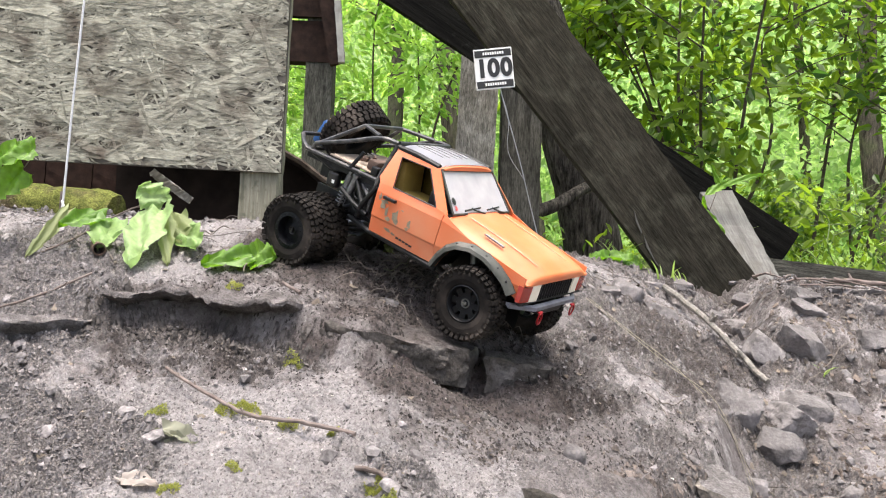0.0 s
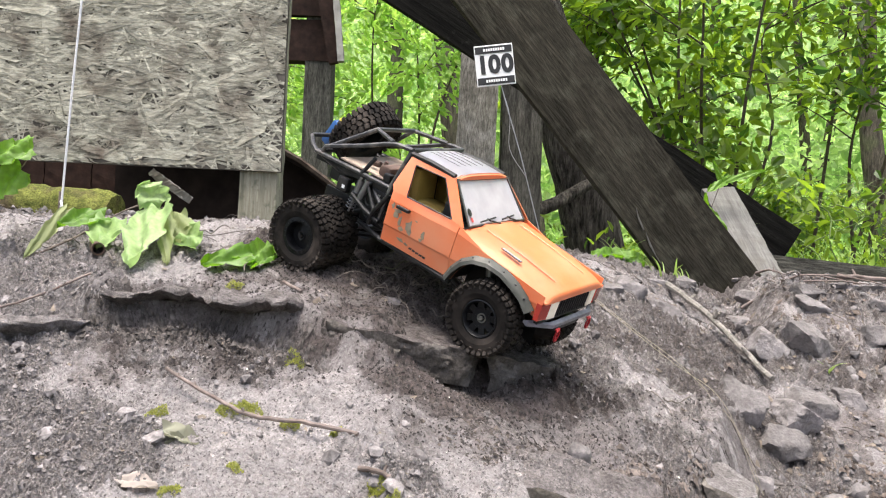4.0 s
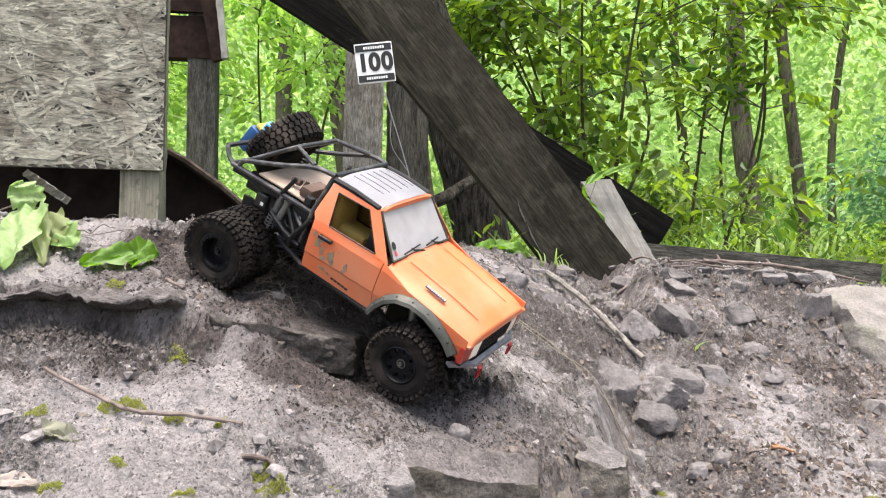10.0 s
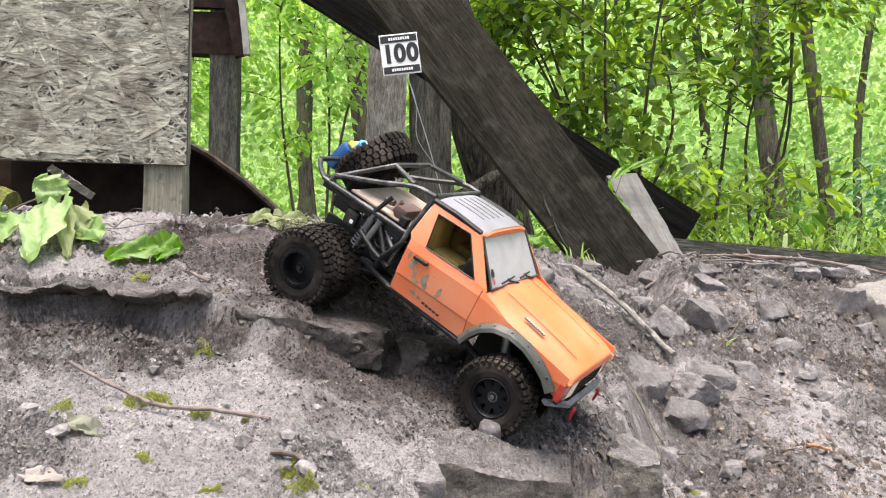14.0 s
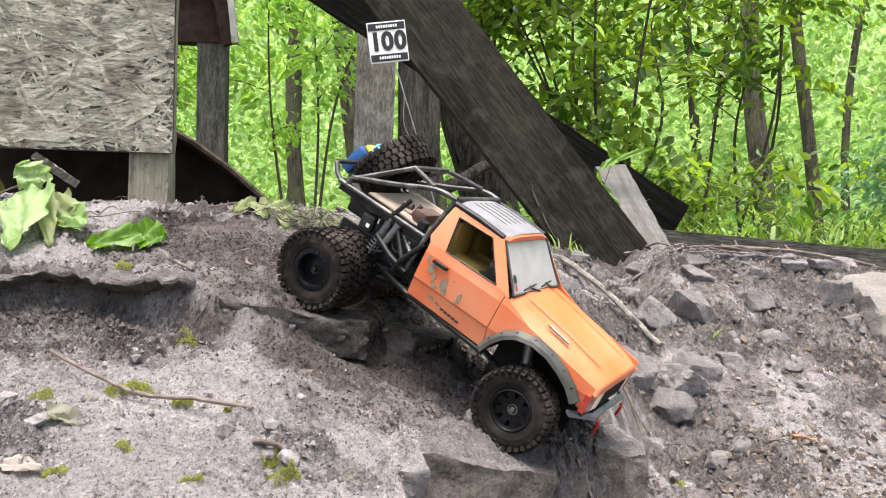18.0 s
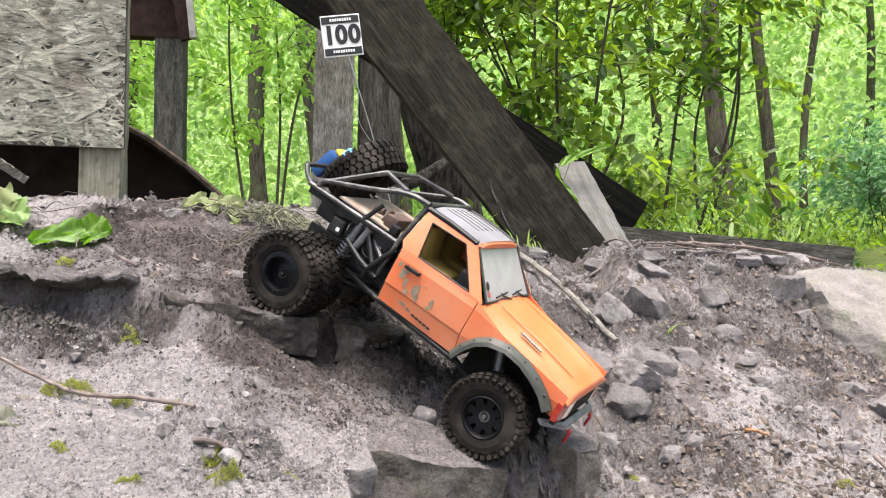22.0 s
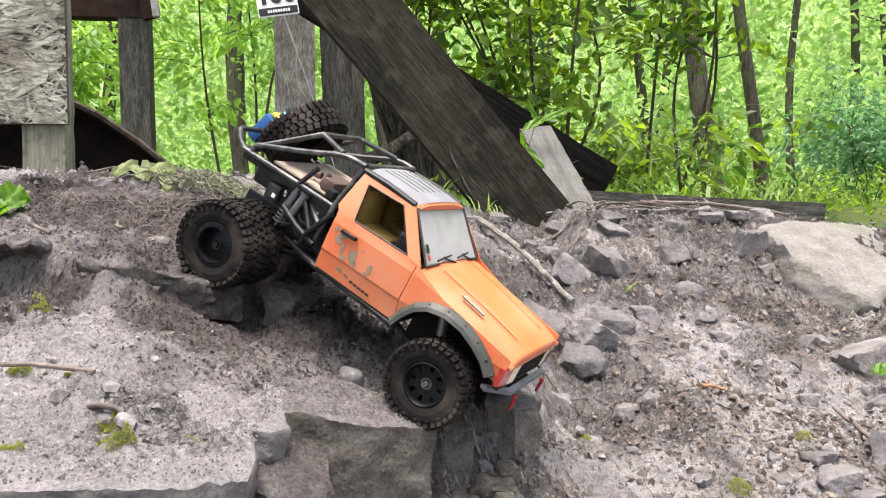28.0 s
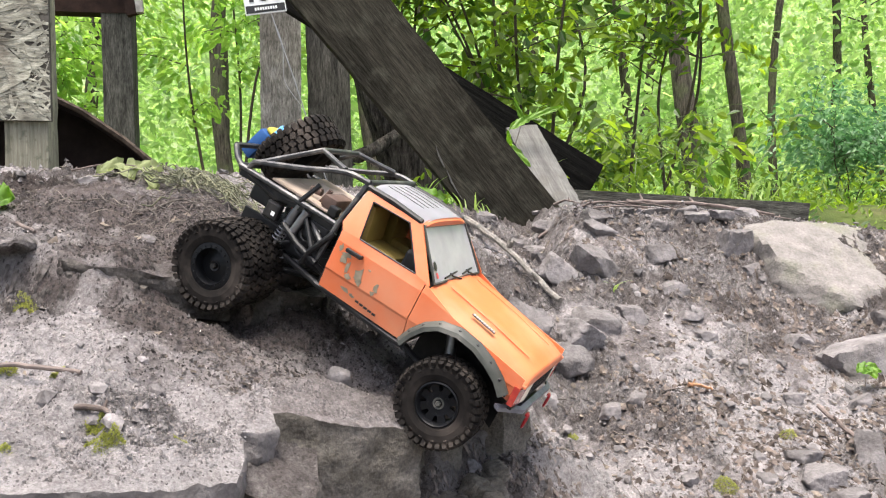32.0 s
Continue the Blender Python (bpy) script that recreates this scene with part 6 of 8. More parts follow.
# slabs of the rim and the steps
def chipped(p, f, seed):
    """Broken relief: flat terraces with a rough skin."""
    n = noise.fractal(p * f + Vector((seed * 3.1, seed * 1.7, 0)), 0.8, 2.0, 4)
    return 0.6 * math.floor(n * 3.5) / 3.5 + 0.4 * n


def crag(name, outline, top, depth, label, seed, material, under=0.12, amp=0.006, group="ledges", back=0.004, category="rock ledge", step=0.005, damp=0.0, loose=0.7, chips=0):
    """A broken slab: the outline in plan, its upper face at height top(x, y), its sides falling by depth and drawing in by under."""
    pts = []
    for a, b in zip(outline, outline[1:] + outline[:1]):
        a, b = Vector((*a, 0)), Vector((*b, 0))
        k = max(2, int((b - a).length / step))
        for i in range(k):
            pts.append(a.lerp(b, i / k))
    c = sum(pts, Vector()) / len(pts)
    turn = 1 if sum(a.x * b.y - b.x * a.y for a, b in zip(pts, pts[1:] + pts[:1])) > 0 else -1
    outs = []
    for i in range(len(pts)):
        d = pts[(i + 3) % len(pts)] - pts[i - 3]
        outs.append(Vector((d.y, -d.x, 0)).normalized() * turn)
    b_ = bmesh.new()
    rings = []
    for q in (0.93, 0.8, 0.66, 0.52, 0.4, 0.3, 0.21, 0.14, 0.08, 0.035, 0.01):
        ring = []
        for p in pts:
            x, y = p.lerp(c, q).xy
            f = noise.fractal(Vector((x, y, seed)) * 30, 0.8, 2.0, 4)
            v = Vector((x, y, float(top(x, y)) + back * (f + 0.4 * chipped(Vector((x, y, 0)), 22, seed))))
            ring.append(b_.verts.new(v))
        rings.append(ring)
    nd_ = max(6, int(depth / 0.006))
    for k in range(nd_ + 1):
        u = k / nd_
        ring = []
        for p, out in zip(pts, outs):
            x, y = p.xy
            z = float(top(x, y)) - 0.004 - depth * u
            d = amp * chipped(Vector((x, y, z * 1.6)), 20, seed) + amp * 0.5 * noise.fractal(Vector((x, y, z)) * 75, 0.7, 2.0, 4)
            ring.append(b_.verts.new(p - out * (depth * under * u ** 1.3 - d) + Vector((0, 0, z + 0.3 * d))))
        rings.append(ring)
    for r_, (a, b) in enumerate(zip(rings[:-1], rings[1:])):
        for i in range(len(pts)):
            k = (i + 1) % len(pts)
            fc = b_.faces.new((a[i], a[k], b[k], b[i]))
            fc.material_index = int(r_ < 10)
    b_.faces.new(rings[0][::-1]).material_index = 1
    b_.faces.new(rings[-1])
    t_ = b_.copy()
    bmesh.ops.delete(b_, geom=[fc for fc in b_.faces if fc.material_index], context="FACES")
    bmesh.ops.delete(t_, geom=[fc for fc in t_.faces if not fc.material_index], context="FACES")
    for fc in t_.faces:
        fc.material_index = 0
    ob = thing(name, b_, material, label, category, group, smooth=True)
    crust = part("soil_crust", t_, M_DIRT, ob, "packed silt lying on the rock", smooth=True)
    # The crust takes on damp and painted shade like the soil around it.
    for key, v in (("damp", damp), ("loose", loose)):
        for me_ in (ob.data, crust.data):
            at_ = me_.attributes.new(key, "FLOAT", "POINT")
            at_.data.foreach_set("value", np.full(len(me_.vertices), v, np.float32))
    if chips:
        front = sorted(range(len(pts)), key=lambda i: pts[i].y)[:len(pts) // 3]
        rg = random.Random(seed)
        for k in range(chips):
            i = rg.choice(front)
            w = rg.uniform(0.008, 0.016)
            fr = part("fragment", bmesh.new(), material, ob)
            fr.data = stone_mesh((w, w * 0.8, w * 0.7), 300 + seed * 5 + k, 6, 3, 0.2, 0.05, material)
            u = rg.uniform(0.2, 0.8)
            fr.matrix_basis = Matrix.Translation(pts[i] - outs[i] * depth * under * u ** 1.3 + Vector((0, 0, float(top(*pts[i].xy)) - depth * u))) @ pose(0, 0, 0, rg.uniform(0, 90), rg.uniform(0, 90), rg.uniform(0, 90))
    return ob


def banktop(x, y):
    """The top of the bank, carried on past its rim and sinking under the soil behind it."""
    z = 0.468 + 0.30 * (y - 1.13) - 0.36 * np.logaddexp(0, (x + 0.03) / 0.05) * 0.05
    z = z + (0.016 * fbm(x, y, 14, 4, 51, 0.55) + crumbly(x, y)) * (0.25 + 0.65 * sstep(-0.02, 0.02, y - rim(x)))
    return z + 0.002 - 0.008 * sstep(0.03, 0.06, y - rim(x))


def liptop(x, y):
    """The top of the upper step, carried on past its edge."""
    yb = max(y, float(shelf(x)) + 0.05)
    return float(ground_z(x, yb)) - 0.12 * (yb - y) - 0.0006


def plane(z, sx, sy, x0, y0):
    return lambda x, y: z + sx * (x - x0) + sy * (y - y0)


crag("rock_ledge", [(0.092, 0.898), (0.107, 0.906), (0.121, 0.908), (0.141, 0.907), (0.175, 0.919), (0.201, 0.937), (0.221, 0.946), (0.255, 0.962), (0.266, 1.01), (0.235, 1.03), (0.15, 1.02), (0.09, 0.99)], banktop, 0.08, "thick block of cracked brown sandstone under the bank", 4, M_LEDGE, 0.1, 0.004, back=0.0008, damp=0.55, loose=0.3)
crag("rock_ledge", [(-0.22, 0.69), (-0.107, 0.722), (-0.05, 0.728), (0.01, 0.744), (0.052, 0.766), (0.068, 0.778), (0.073, 0.81), (0.07, 0.845), (0.058, 0.87), (0.04, 0.91), (-0.03, 0.87), (-0.1, 0.83), (-0.22, 0.78)], banktop, 0.055, "pale overhanging sandstone slab at the rim of the bank", 9, M_ROCK, 0.12, 0.004, back=0.0008, loose=0.05)
crag("rock_ledge", [(0.056, 0.856), (0.081, 0.858), (0.099, 0.876), (0.095, 0.9), (0.1, 0.955), (0.06, 0.955), (0.03, 0.9)], banktop, 0.05, "pale cracked corner of the sandstone rim", 10, M_ROCK, 0.1, 0.006, back=0.0008, loose=0.1)
crag("rock_ledge", [(0.06, 0.812), (0.1, 0.808), (0.126, 0.82), (0.138, 0.85), (0.137, 0.92), (0.06, 0.92)], plane(0.31, -0.5, 0.4, 0.1, 0.86), 0.1, "broken sandstone block under the ledge", 14, M_LEDGE, 0.03, 0.008, loose=0.9, damp=0.6, back=0.006)
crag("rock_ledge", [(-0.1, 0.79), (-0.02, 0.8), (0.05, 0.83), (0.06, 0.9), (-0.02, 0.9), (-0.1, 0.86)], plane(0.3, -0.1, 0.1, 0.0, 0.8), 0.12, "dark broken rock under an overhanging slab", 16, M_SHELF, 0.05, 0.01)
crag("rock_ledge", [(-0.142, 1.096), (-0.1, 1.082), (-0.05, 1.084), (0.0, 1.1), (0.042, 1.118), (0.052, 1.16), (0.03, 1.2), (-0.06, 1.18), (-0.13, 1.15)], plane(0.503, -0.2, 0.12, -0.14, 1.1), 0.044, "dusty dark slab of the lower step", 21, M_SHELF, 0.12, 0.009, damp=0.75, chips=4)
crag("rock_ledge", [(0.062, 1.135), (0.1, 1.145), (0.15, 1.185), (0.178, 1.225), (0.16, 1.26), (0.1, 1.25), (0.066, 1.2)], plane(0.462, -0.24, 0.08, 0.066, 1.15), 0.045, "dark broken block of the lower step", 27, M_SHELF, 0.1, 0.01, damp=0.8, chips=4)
crag("rock_ledge", [(0.335, 1.07), (0.365, 1.052), (0.398, 1.068), (0.412, 1.12), (0.385, 1.16), (0.345, 1.14)], plane(0.318, -0.2, 0.15, 0.37, 1.08), 0.085, "upright rock below the rim of the bank", 33, M_LEDGE, -0.08, 0.006, chips=3)
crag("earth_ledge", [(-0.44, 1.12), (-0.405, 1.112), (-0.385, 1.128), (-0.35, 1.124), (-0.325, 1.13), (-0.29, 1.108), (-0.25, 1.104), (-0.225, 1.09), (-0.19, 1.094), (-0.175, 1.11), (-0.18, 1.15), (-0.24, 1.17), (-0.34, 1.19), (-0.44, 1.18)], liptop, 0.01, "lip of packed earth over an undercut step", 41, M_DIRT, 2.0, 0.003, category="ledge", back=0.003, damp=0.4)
crag("earth_ledge", [(-0.8, 1.04), (-0.66, 1.062), (-0.56, 1.07), (-0.5, 1.082), (-0.452, 1.1), (-0.446, 1.125), (-0.48, 1.15), (-0.6, 1.16), (-0.8, 1.16)], plane(0.486, 0.0, 0.12, -0.5, 1.1), 0.022, "broad flat slab of packed silt below the step", 43, M_DIRT, 1.2, 0.004, category="ledge", back=0.005, damp=0.15)
stone(-0.19, 1.45, 0.05, 0.04, 160, "small grey stone on the crest")

# ---- crumbs and litter ----
M_CRUMB = mat("crumbs", (0.085, 0.077, 0.075), (0.25, 0.23, 0.228), 0.95, scale=160, island=0.38, spec=0.15)
M_GRIT = mat("grit", (0.075, 0.067, 0.064), (0.24, 0.219, 0.214), 0.95, scale=160, island=0.4, spec=0.15)
M_CHIP = mat("litter", (0.07, 0.056, 0.045), (0.2, 0.168, 0.135), 0.9, scale=120, island=0.6, spec=0.2)


def scatter(name, n, seed, smin, smax, field, flat, material, label, power=2.2, zone=(-0.85, 1.5, 0.7, 2.1), steepest=1.9, surface=None):
    r_ = np.random.RandomState(seed)
    V, F = [], []
    got = 0
    base = np.array([(1, 0, -0.45), (0, 1, -0.45), (-1, 0, -0.45), (0, -1, -0.45), (0.3, 0.2, 0.8)], float)
    tri = [(0, 1, 4), (1, 2, 4), (2, 3, 4), (3, 0, 4)]
    if smax > 0.025:
        b_ = bmesh.new()
        bmesh.ops.create_icosphere(b_, subdivisions=1, radius=1.0)
        b_.verts.ensure_lookup_table()
        base = np.array([v.co[:] for v in b_.verts])
        tri = [tuple(v.index for v in fc.verts) for fc in b_.faces]
        b_.free()
    while got < n:
        x, y = r_.uniform(zone[0], zone[1], 4000), r_.uniform(zone[2], zone[3], 4000)
        steep = np.hypot(ground_z(x + 0.006, y, False) - ground_z(x - 0.006, y, False), ground_z(x, y + 0.006, False) - ground_z(x, y - 0.006, False)) / 0.012
        keep = (r_.uniform(0, 1, 4000) < field(x, y)) & (steep < steepest)
        x, y = x[keep], y[keep]
        z = (surface or ground_z)(x, y)
        sx = (ground_z(x + 0.006, y, False) - ground_z(x - 0.006, y, False)) / 0.012 if surface is None else np.full(len(x), -0.2)
        sy = (ground_z(x, y + 0.006, False) - ground_z(x, y - 0.006, False)) / 0.012 if surface is None else np.full(len(x), 0.3)
        for px_, py_, pz_, sx_, sy_ in zip(x, y, z, np.clip(sx, -1.5, 1.5), np.clip(sy, -1.5, 1.5)):
            s_ = smin + (smax - smin) * r_.uniform() ** (power * 2)
            q = base * (1 + r_.uniform(-0.35, 0.35, (len(base), 1))) * s_ * np.array([1, r_.uniform(0.5, 1), flat * r_.uniform(0.6, 1.2)]) * 0.5
            a, tl = r_.uniform(0, 6.283), r_.normal(0, 0.35)
            ca, sa = math.cos(a), math.sin(a)
            q = q @ np.array([[ca, sa, 0], [-sa, ca, 0], [0, 0, 1]]) @ np.array([[1, 0, 0], [0, math.cos(tl), math.sin(tl)], [0, -math.sin(tl), math.cos(tl)]])
            q[:, 2] += sx_ * q[:, 0] + sy_ * q[:, 1]
            k = len(V)
            V.extend((q + np.array([px_, py_, pz_ + s_ * flat * 0.2])).tolist())
            F.extend([(a_ + k, b_ + k, c_ + k) for a_, b_, c_ in tri])
            got += 1
            if got >= n:
                break
    me_ = bpy.data.meshes.new(name)
    me_.from_pydata(V, [], F)
    me_.materials.append(material)
    return tagged(new(name, me_), label, "debris", kind="stuff")


def f_crumb(x, y):
    return np.clip(0.1 + 0.9 * looseness(x, y), 0.03, 1) * np.clip(1 - 0.85 * damp_and_shade(x, y), 0.08, 1)


def f_right(x, y):
    return np.clip(0.01 + 0.9 * sstep(0.4, 0.6, x) + 0.35 * sstep(1.35, 1.5, y), 0.01, 1) * np.clip(0.6 + 1.2 * fbm(x, y, 6, 3, 93), 0.05, 1)


def f_litter(x, y):
    return np.clip(f_right(x, y) + 0.07 + 0.3 * sstep(1.22, 1.3, y), 0.02, 1)


scatter("crumbs", 52000, 3, 0.0018, 0.0095, f_crumb, 0.9, M_CRUMB, "fine crumbs of dry earth and grit", 1.4)
scatter("gravel", 1500, 4, 0.005, 0.026, f_right, 0.6, mat("gravel", (0.09, 0.082, 0.079), (0.19, 0.175, 0.172), 0.9, scale=90, island=0.4, bump=0.5, bscale=300, dist=0.001), "small stones and clods in the hollow", 1.6)
scatter("grit", 60000, 13, 0.0011, 0.0038, lambda x, y: np.clip(0.14 + 0.8 * looseness(x, y), 0, 1) * np.clip(1 - 1.3 * damp_and_shade(x, y), 0.02, 1), 0.9, M_GRIT, "dense grit and crumbs on the packed silt", 1.0, (-0.58, 0.32, 0.72, 1.22))
scatter("slab_grit", 5000, 19, 0.0011, 0.0045, lambda x, y: (0.25 + 0.75 * (fbm(x, y, 22, 3, 95) > 0.02)) * (y > np.interp(x, [-0.22, -0.107, 0.01, 0.055, 0.07, 0.071, 0.095, 0.141, 0.175, 0.221], [0.7, 0.73, 0.752, 0.776, 0.79, 0.87, 0.915, 0.918, 0.93, 0.955])) * (y < rim(x) + 0.03), 0.9, M_GRIT, "grit and crumbs on the slabs of the rim", 1.0, (-0.2, 0.22, 0.7, 0.99), 50.0, banktop)
scatter("bark_chips", 700, 24, 0.0025, 0.008, lambda x, y: sstep(0.06, 0.0, from_line(x, y, (0.04, 0.975), (0.12, 0.985)) + 0.03 * fbm(x, y, 30, 3, 99)), 0.25, mat("bark_chips", (0.035, 0.029, 0.025), (0.12, 0.1, 0.088), 0.9, scale=80, island=0.4, spec=0.1), "dark chips of bark strewn on the silt", 1.2, (-0.05, 0.25, 0.9, 1.08))
scatter("pale_flakes", 60, 25, 0.003, 0.007, lambda x, y: 0.5 + 0 * x, 0.15, mat("pale_flakes", (0.5, 0.46, 0.4), (0.62, 0.58, 0.52), 0.9, scale=90, island=0.2, spec=0.1), "pale flakes of straw and leaf on the silt", 1.0, (-0.35, 0.3, 0.8, 1.08))
# Dark crumbs deepen both the damp patches and the painted shade.
scatter("damp_crumbs", 16000, 14, 0.0014, 0.006, lambda x, y: np.clip(damp_and_shade(x, y), 0, 1), 0.9, mat("damp_crumbs", (0.02, 0.0175, 0.016), (0.07, 0.062, 0.058), 0.95, scale=160, island=0.3, spec=0.15), "crumbs of damp earth, darkened for painted shade too", 1.2, (-0.4, 0.42, 0.86, 1.35), 3.0)
# Lumps coloured dark for the shade of the undercut.
scatter("undercut_clods", 2600, 23, 0.002, 0.012, lambda x, y: sstep(0.03, 0.012, np.abs(y - shelf(x) + 0.012)), 0.9, mat("undercut_earth", (0.03, 0.026, 0.024), (0.12, 0.108, 0.102), 0.95, scale=120, island=0.4, spec=0.1), "ragged lumps of earth under the step, shade in their colour", 1.6, (-0.46, -0.16, 1.05, 1.18), 20.0)
scatter("clods", 1500, 12, 0.005, 0.0255, lambda x, y: f_crumb(x, y) * sstep(0.5, 0.3, x), 0.75, M_CRUMB, "clods of dry earth on the bank", 3.2)
scatter("brown_clods", 5200, 26, 0.003, 0.017, lambda x, y: np.clip(sstep(0.5, 0.7, x) * sstep(0.0, 0.16, fbm(x, y, 4.5, 4, 119, 0.6) + 0.08 * sstep(1.45, 1.15, y)), 0, 1), 0.75, mat("brown_clods", (0.05, 0.039, 0.033), (0.2, 0.165, 0.145), 0.95, scale=120, island=0.45, spec=0.1), "brown clods and crumbs strewn through the hollow", 1.3, (0.45, 1.45, 0.95, 1.8))
scatter("fan_clods", 1600, 27, 0.003, 0.014, lambda x, y: sstep(0.13, 0.03, from_line(x, y, (0.26, 0.98), (0.4, 1.08)) + 0.08 * fbm(x, y, 12, 3, 123)), 0.8, mat("fan_clods", (0.06, 0.049, 0.043), (0.2, 0.168, 0.15), 0.95, scale=120, island=0.4, spec=0.1), "lumps of brown earth fallen from the broken edge", 1.6, (0.2, 0.48, 0.84, 1.14), 6.0)
scatter("leaf_litter", 12000, 6, 0.003, 0.017, f_litter, 0.12, M_CHIP, "chips of bark and dead leaf")

scatter("hollow_litter", 9000, 16, 0.005, 0.022, lambda x, y: np.clip(sstep(0.6, 0.85, x) * (0.25 + 0.75 * sstep(1.55, 1.25, y)) * (0.5 + 1.3 * fbm(x, y, 5, 4, 97)), 0, 1), 0.14, mat("dead_leaf_litter", (0.028, 0.021, 0.018), (0.15, 0.122, 0.103), 0.9, scale=70, island=0.6, spec=0.1), "dead leaves and bark chips in the hollow", 1.3)


def strand(x, y, length, ang, r, rng_, bend=0.4, lift=0.004):
    pts = []
    a = ang
    for i in range(7):
        pts.append(Vector((x, y, float(ground_z(x, y)) + lift + rng_.uniform(0, lift))))
        a += rng_.gauss(0, bend * 0.5)
        x += math.cos(a) * length / 6
        y += math.sin(a) * length / 6
    return smooth_path(pts, 3)


rng = random.Random(21)
bm = bmesh.new()
for i in range(300):
    x, y = rng.uniform(0.3, 1.45), rng.uniform(1.1, 2.0)
    if rng.random() < 0.3:
        x, y = rng.uniform(-0.75, 0.1), rng.uniform(1.28, 1.75)
    tube(bm, strand(x, y, rng.uniform(0.03, 0.13), rng.uniform(0, 6.28), 0.001, rng, 0.22), rng.uniform(0.0004, 0.001), 4)
for i in range(60):
    x, y = rng.gauss(-0.02, 0.06), rng.gauss(1.27, 0.04)
    tube(bm, strand(x, y, rng.uniform(0.03, 0.09), rng.uniform(0, 6.28), 0.001, rng, 0.9, 0.01), rng.uniform(0.0004, 0.0009), 4)
thing("rootlets", bm, mat("rootlets", (0.06, 0.05, 0.043), (0.17, 0.145, 0.124), 0.9, scale=60, island=0.5), "thin dry roots and twigs on the slope", "debris", kind="stuff")


def stick(name, pts, r, label, taper=None, category="stick", lift=0.004, material=None, knots=2, seed=1):
    rng_ = random.Random(seed)
    b_ = bmesh.new()
    path = smooth_path([Vector((x, y, float(ground_z(x, y, False)) + lift + h + 0.006)) for x, y, h in pts], 6)
    for p in path:
        p += Vector((rng_.gauss(0, r * 0.22), rng_.gauss(0, r * 0.22), rng_.gauss(0, r * 0.15)))
    tube(b_, path, r, 8, taper=taper)
    t = thing(name, b_, material or M_TWIG, label, category, smooth=True)
    for k in range(knots):
        i = rng_.randrange(2, len(path) - 2)
        p = path[i]
        b_ = bmesh.new()
        q = p + Vector((rng_.gauss(0, 1), rng_.gauss(0, 1), 1.4)).normalized() * r * 3.2
        tube(b_, [p, q], r * 0.7, 6, taper=r * 0.35)
        part("knot", b_, material or M_TWIG, t, smooth=True)
    return t


stick("stick", [(-0.316, 1.006, 0.004), (-0.246, 0.949, 0.002), (-0.194, 0.916, 0.0), (-0.14, 0.908, 0.001), (-0.08, 0.892, 0.003)], 0.0021, "thin brown stick lying on the silt", 0.0025, seed=2, knots=4)
stick("stick", [(-0.074, 0.836, 0.0), (-0.056, 0.8345, 0.0015), (-0.035, 0.827, 0.001)], 0.0026, "short broken brown stick", seed=3, knots=1)
stick("branch", [(0.5, 1.93, 0.012), (0.555, 1.77, 0.016), (0.605, 1.58, 0.006)], 0.0072, "grey dead branch lying down the slope", 0.006, seed=4, knots=5, lift=0.006, material=mat("grey_branch", (0.1, 0.09, 0.078), (0.24, 0.22, 0.195), 0.9, scale=50, bump=0.8, bscale=160, dist=0.002, fine=0.4))
stick("branch", [(0.9, 1.98, 0.01), (1.0, 1.93, 0.012), (1.12, 1.9, 0.01), (1.2, 1.84, 0.004)], 0.006, "dead twig lying on the crest", 0.003, seed=5)
stick("twig", [(0.95, 1.3, 0.006), (0.965, 1.22, 0.003)], 0.004, "broken twig in the hollow", seed=6, knots=1)
stick("twig", [(-0.62, 1.08, 0.003), (-0.53, 1.12, 0.004), (-0.47, 1.16, 0.006)], 0.0016, "thin bent twig on a stone step", seed=7, knots=1)
stick("twig", [(-0.215, 1.17, 0.003), (-0.185, 1.14, 0.002)], 0.0024, "short twig beside wheel marks", seed=8, knots=0)
for k, (dx, dy) in enumerate(((0, 0), (0.008, 0.005))):
    stick("dry_stalk", [(0.27 + dx, 1.6 + dy, 0.012), (0.33 + dx, 1.5 + dy, 0.012), (0.385 + dx * 1.5, 1.42 + dy, 0.01), (0.45 + dx * 2, 1.37 - dy, 0.006), (0.49 + dx, 1.32 - dy * 2, 0.003)], 0.0006, "long dry stalk trailing down the slope", 0.0004, seed=30 + k, knots=0, material=mat("dry_stalk", (0.2, 0.18, 0.13), (0.3, 0.27, 0.2), 0.8, scale=50))
stick("wood_chip", [(0.762, 1.372, 0.0), (0.778, 1.368, 0.003), (0.798, 1.36, 0.001)], 0.0036, "orange-brown splinter of wood", 0.002, "chip", seed=9, knots=1, material=mat("orange_chip", (0.17, 0.085, 0.045), (0.42, 0.22, 0.11), 0.85, scale=110, bump=0.5, bscale=200))

# ---- moss, leaves, plants ----
M_MOSS = leaf_mat("moss", (0.15, 0.165, 0.035), (0.34, 0.35, 0.1), 0.3, 0.8)


def moss(x, y, r, n, seed):
    rng_ = random.Random(seed)

    def place(i):
        a, q = rng_.uniform(0, 6.28), r * math.sqrt(rng_.random())
        return on_ground(x + q * math.cos(a), y + q * math.sin(a) * 0.8, rng_.uniform(0, 1) ** 0.5 * r * 0.55 * (1 - (q / r) ** 2) + 0.001), Vector((math.cos(a) * q / r + rng_.gauss(0, 0.6), math.sin(a) * q / r + rng_.gauss(0, 0.6), 1.2))

    ob = new("moss_tuft", leaf_mesh("moss_tuft", [leaf_block(n * 12, place, 0.0024, rng_, droop=0, shape=(0.4, 1))], M_MOSS))
    return tagged(ob, "small yellow-green tuft of moss on the silt", "moss", "moss tufts")


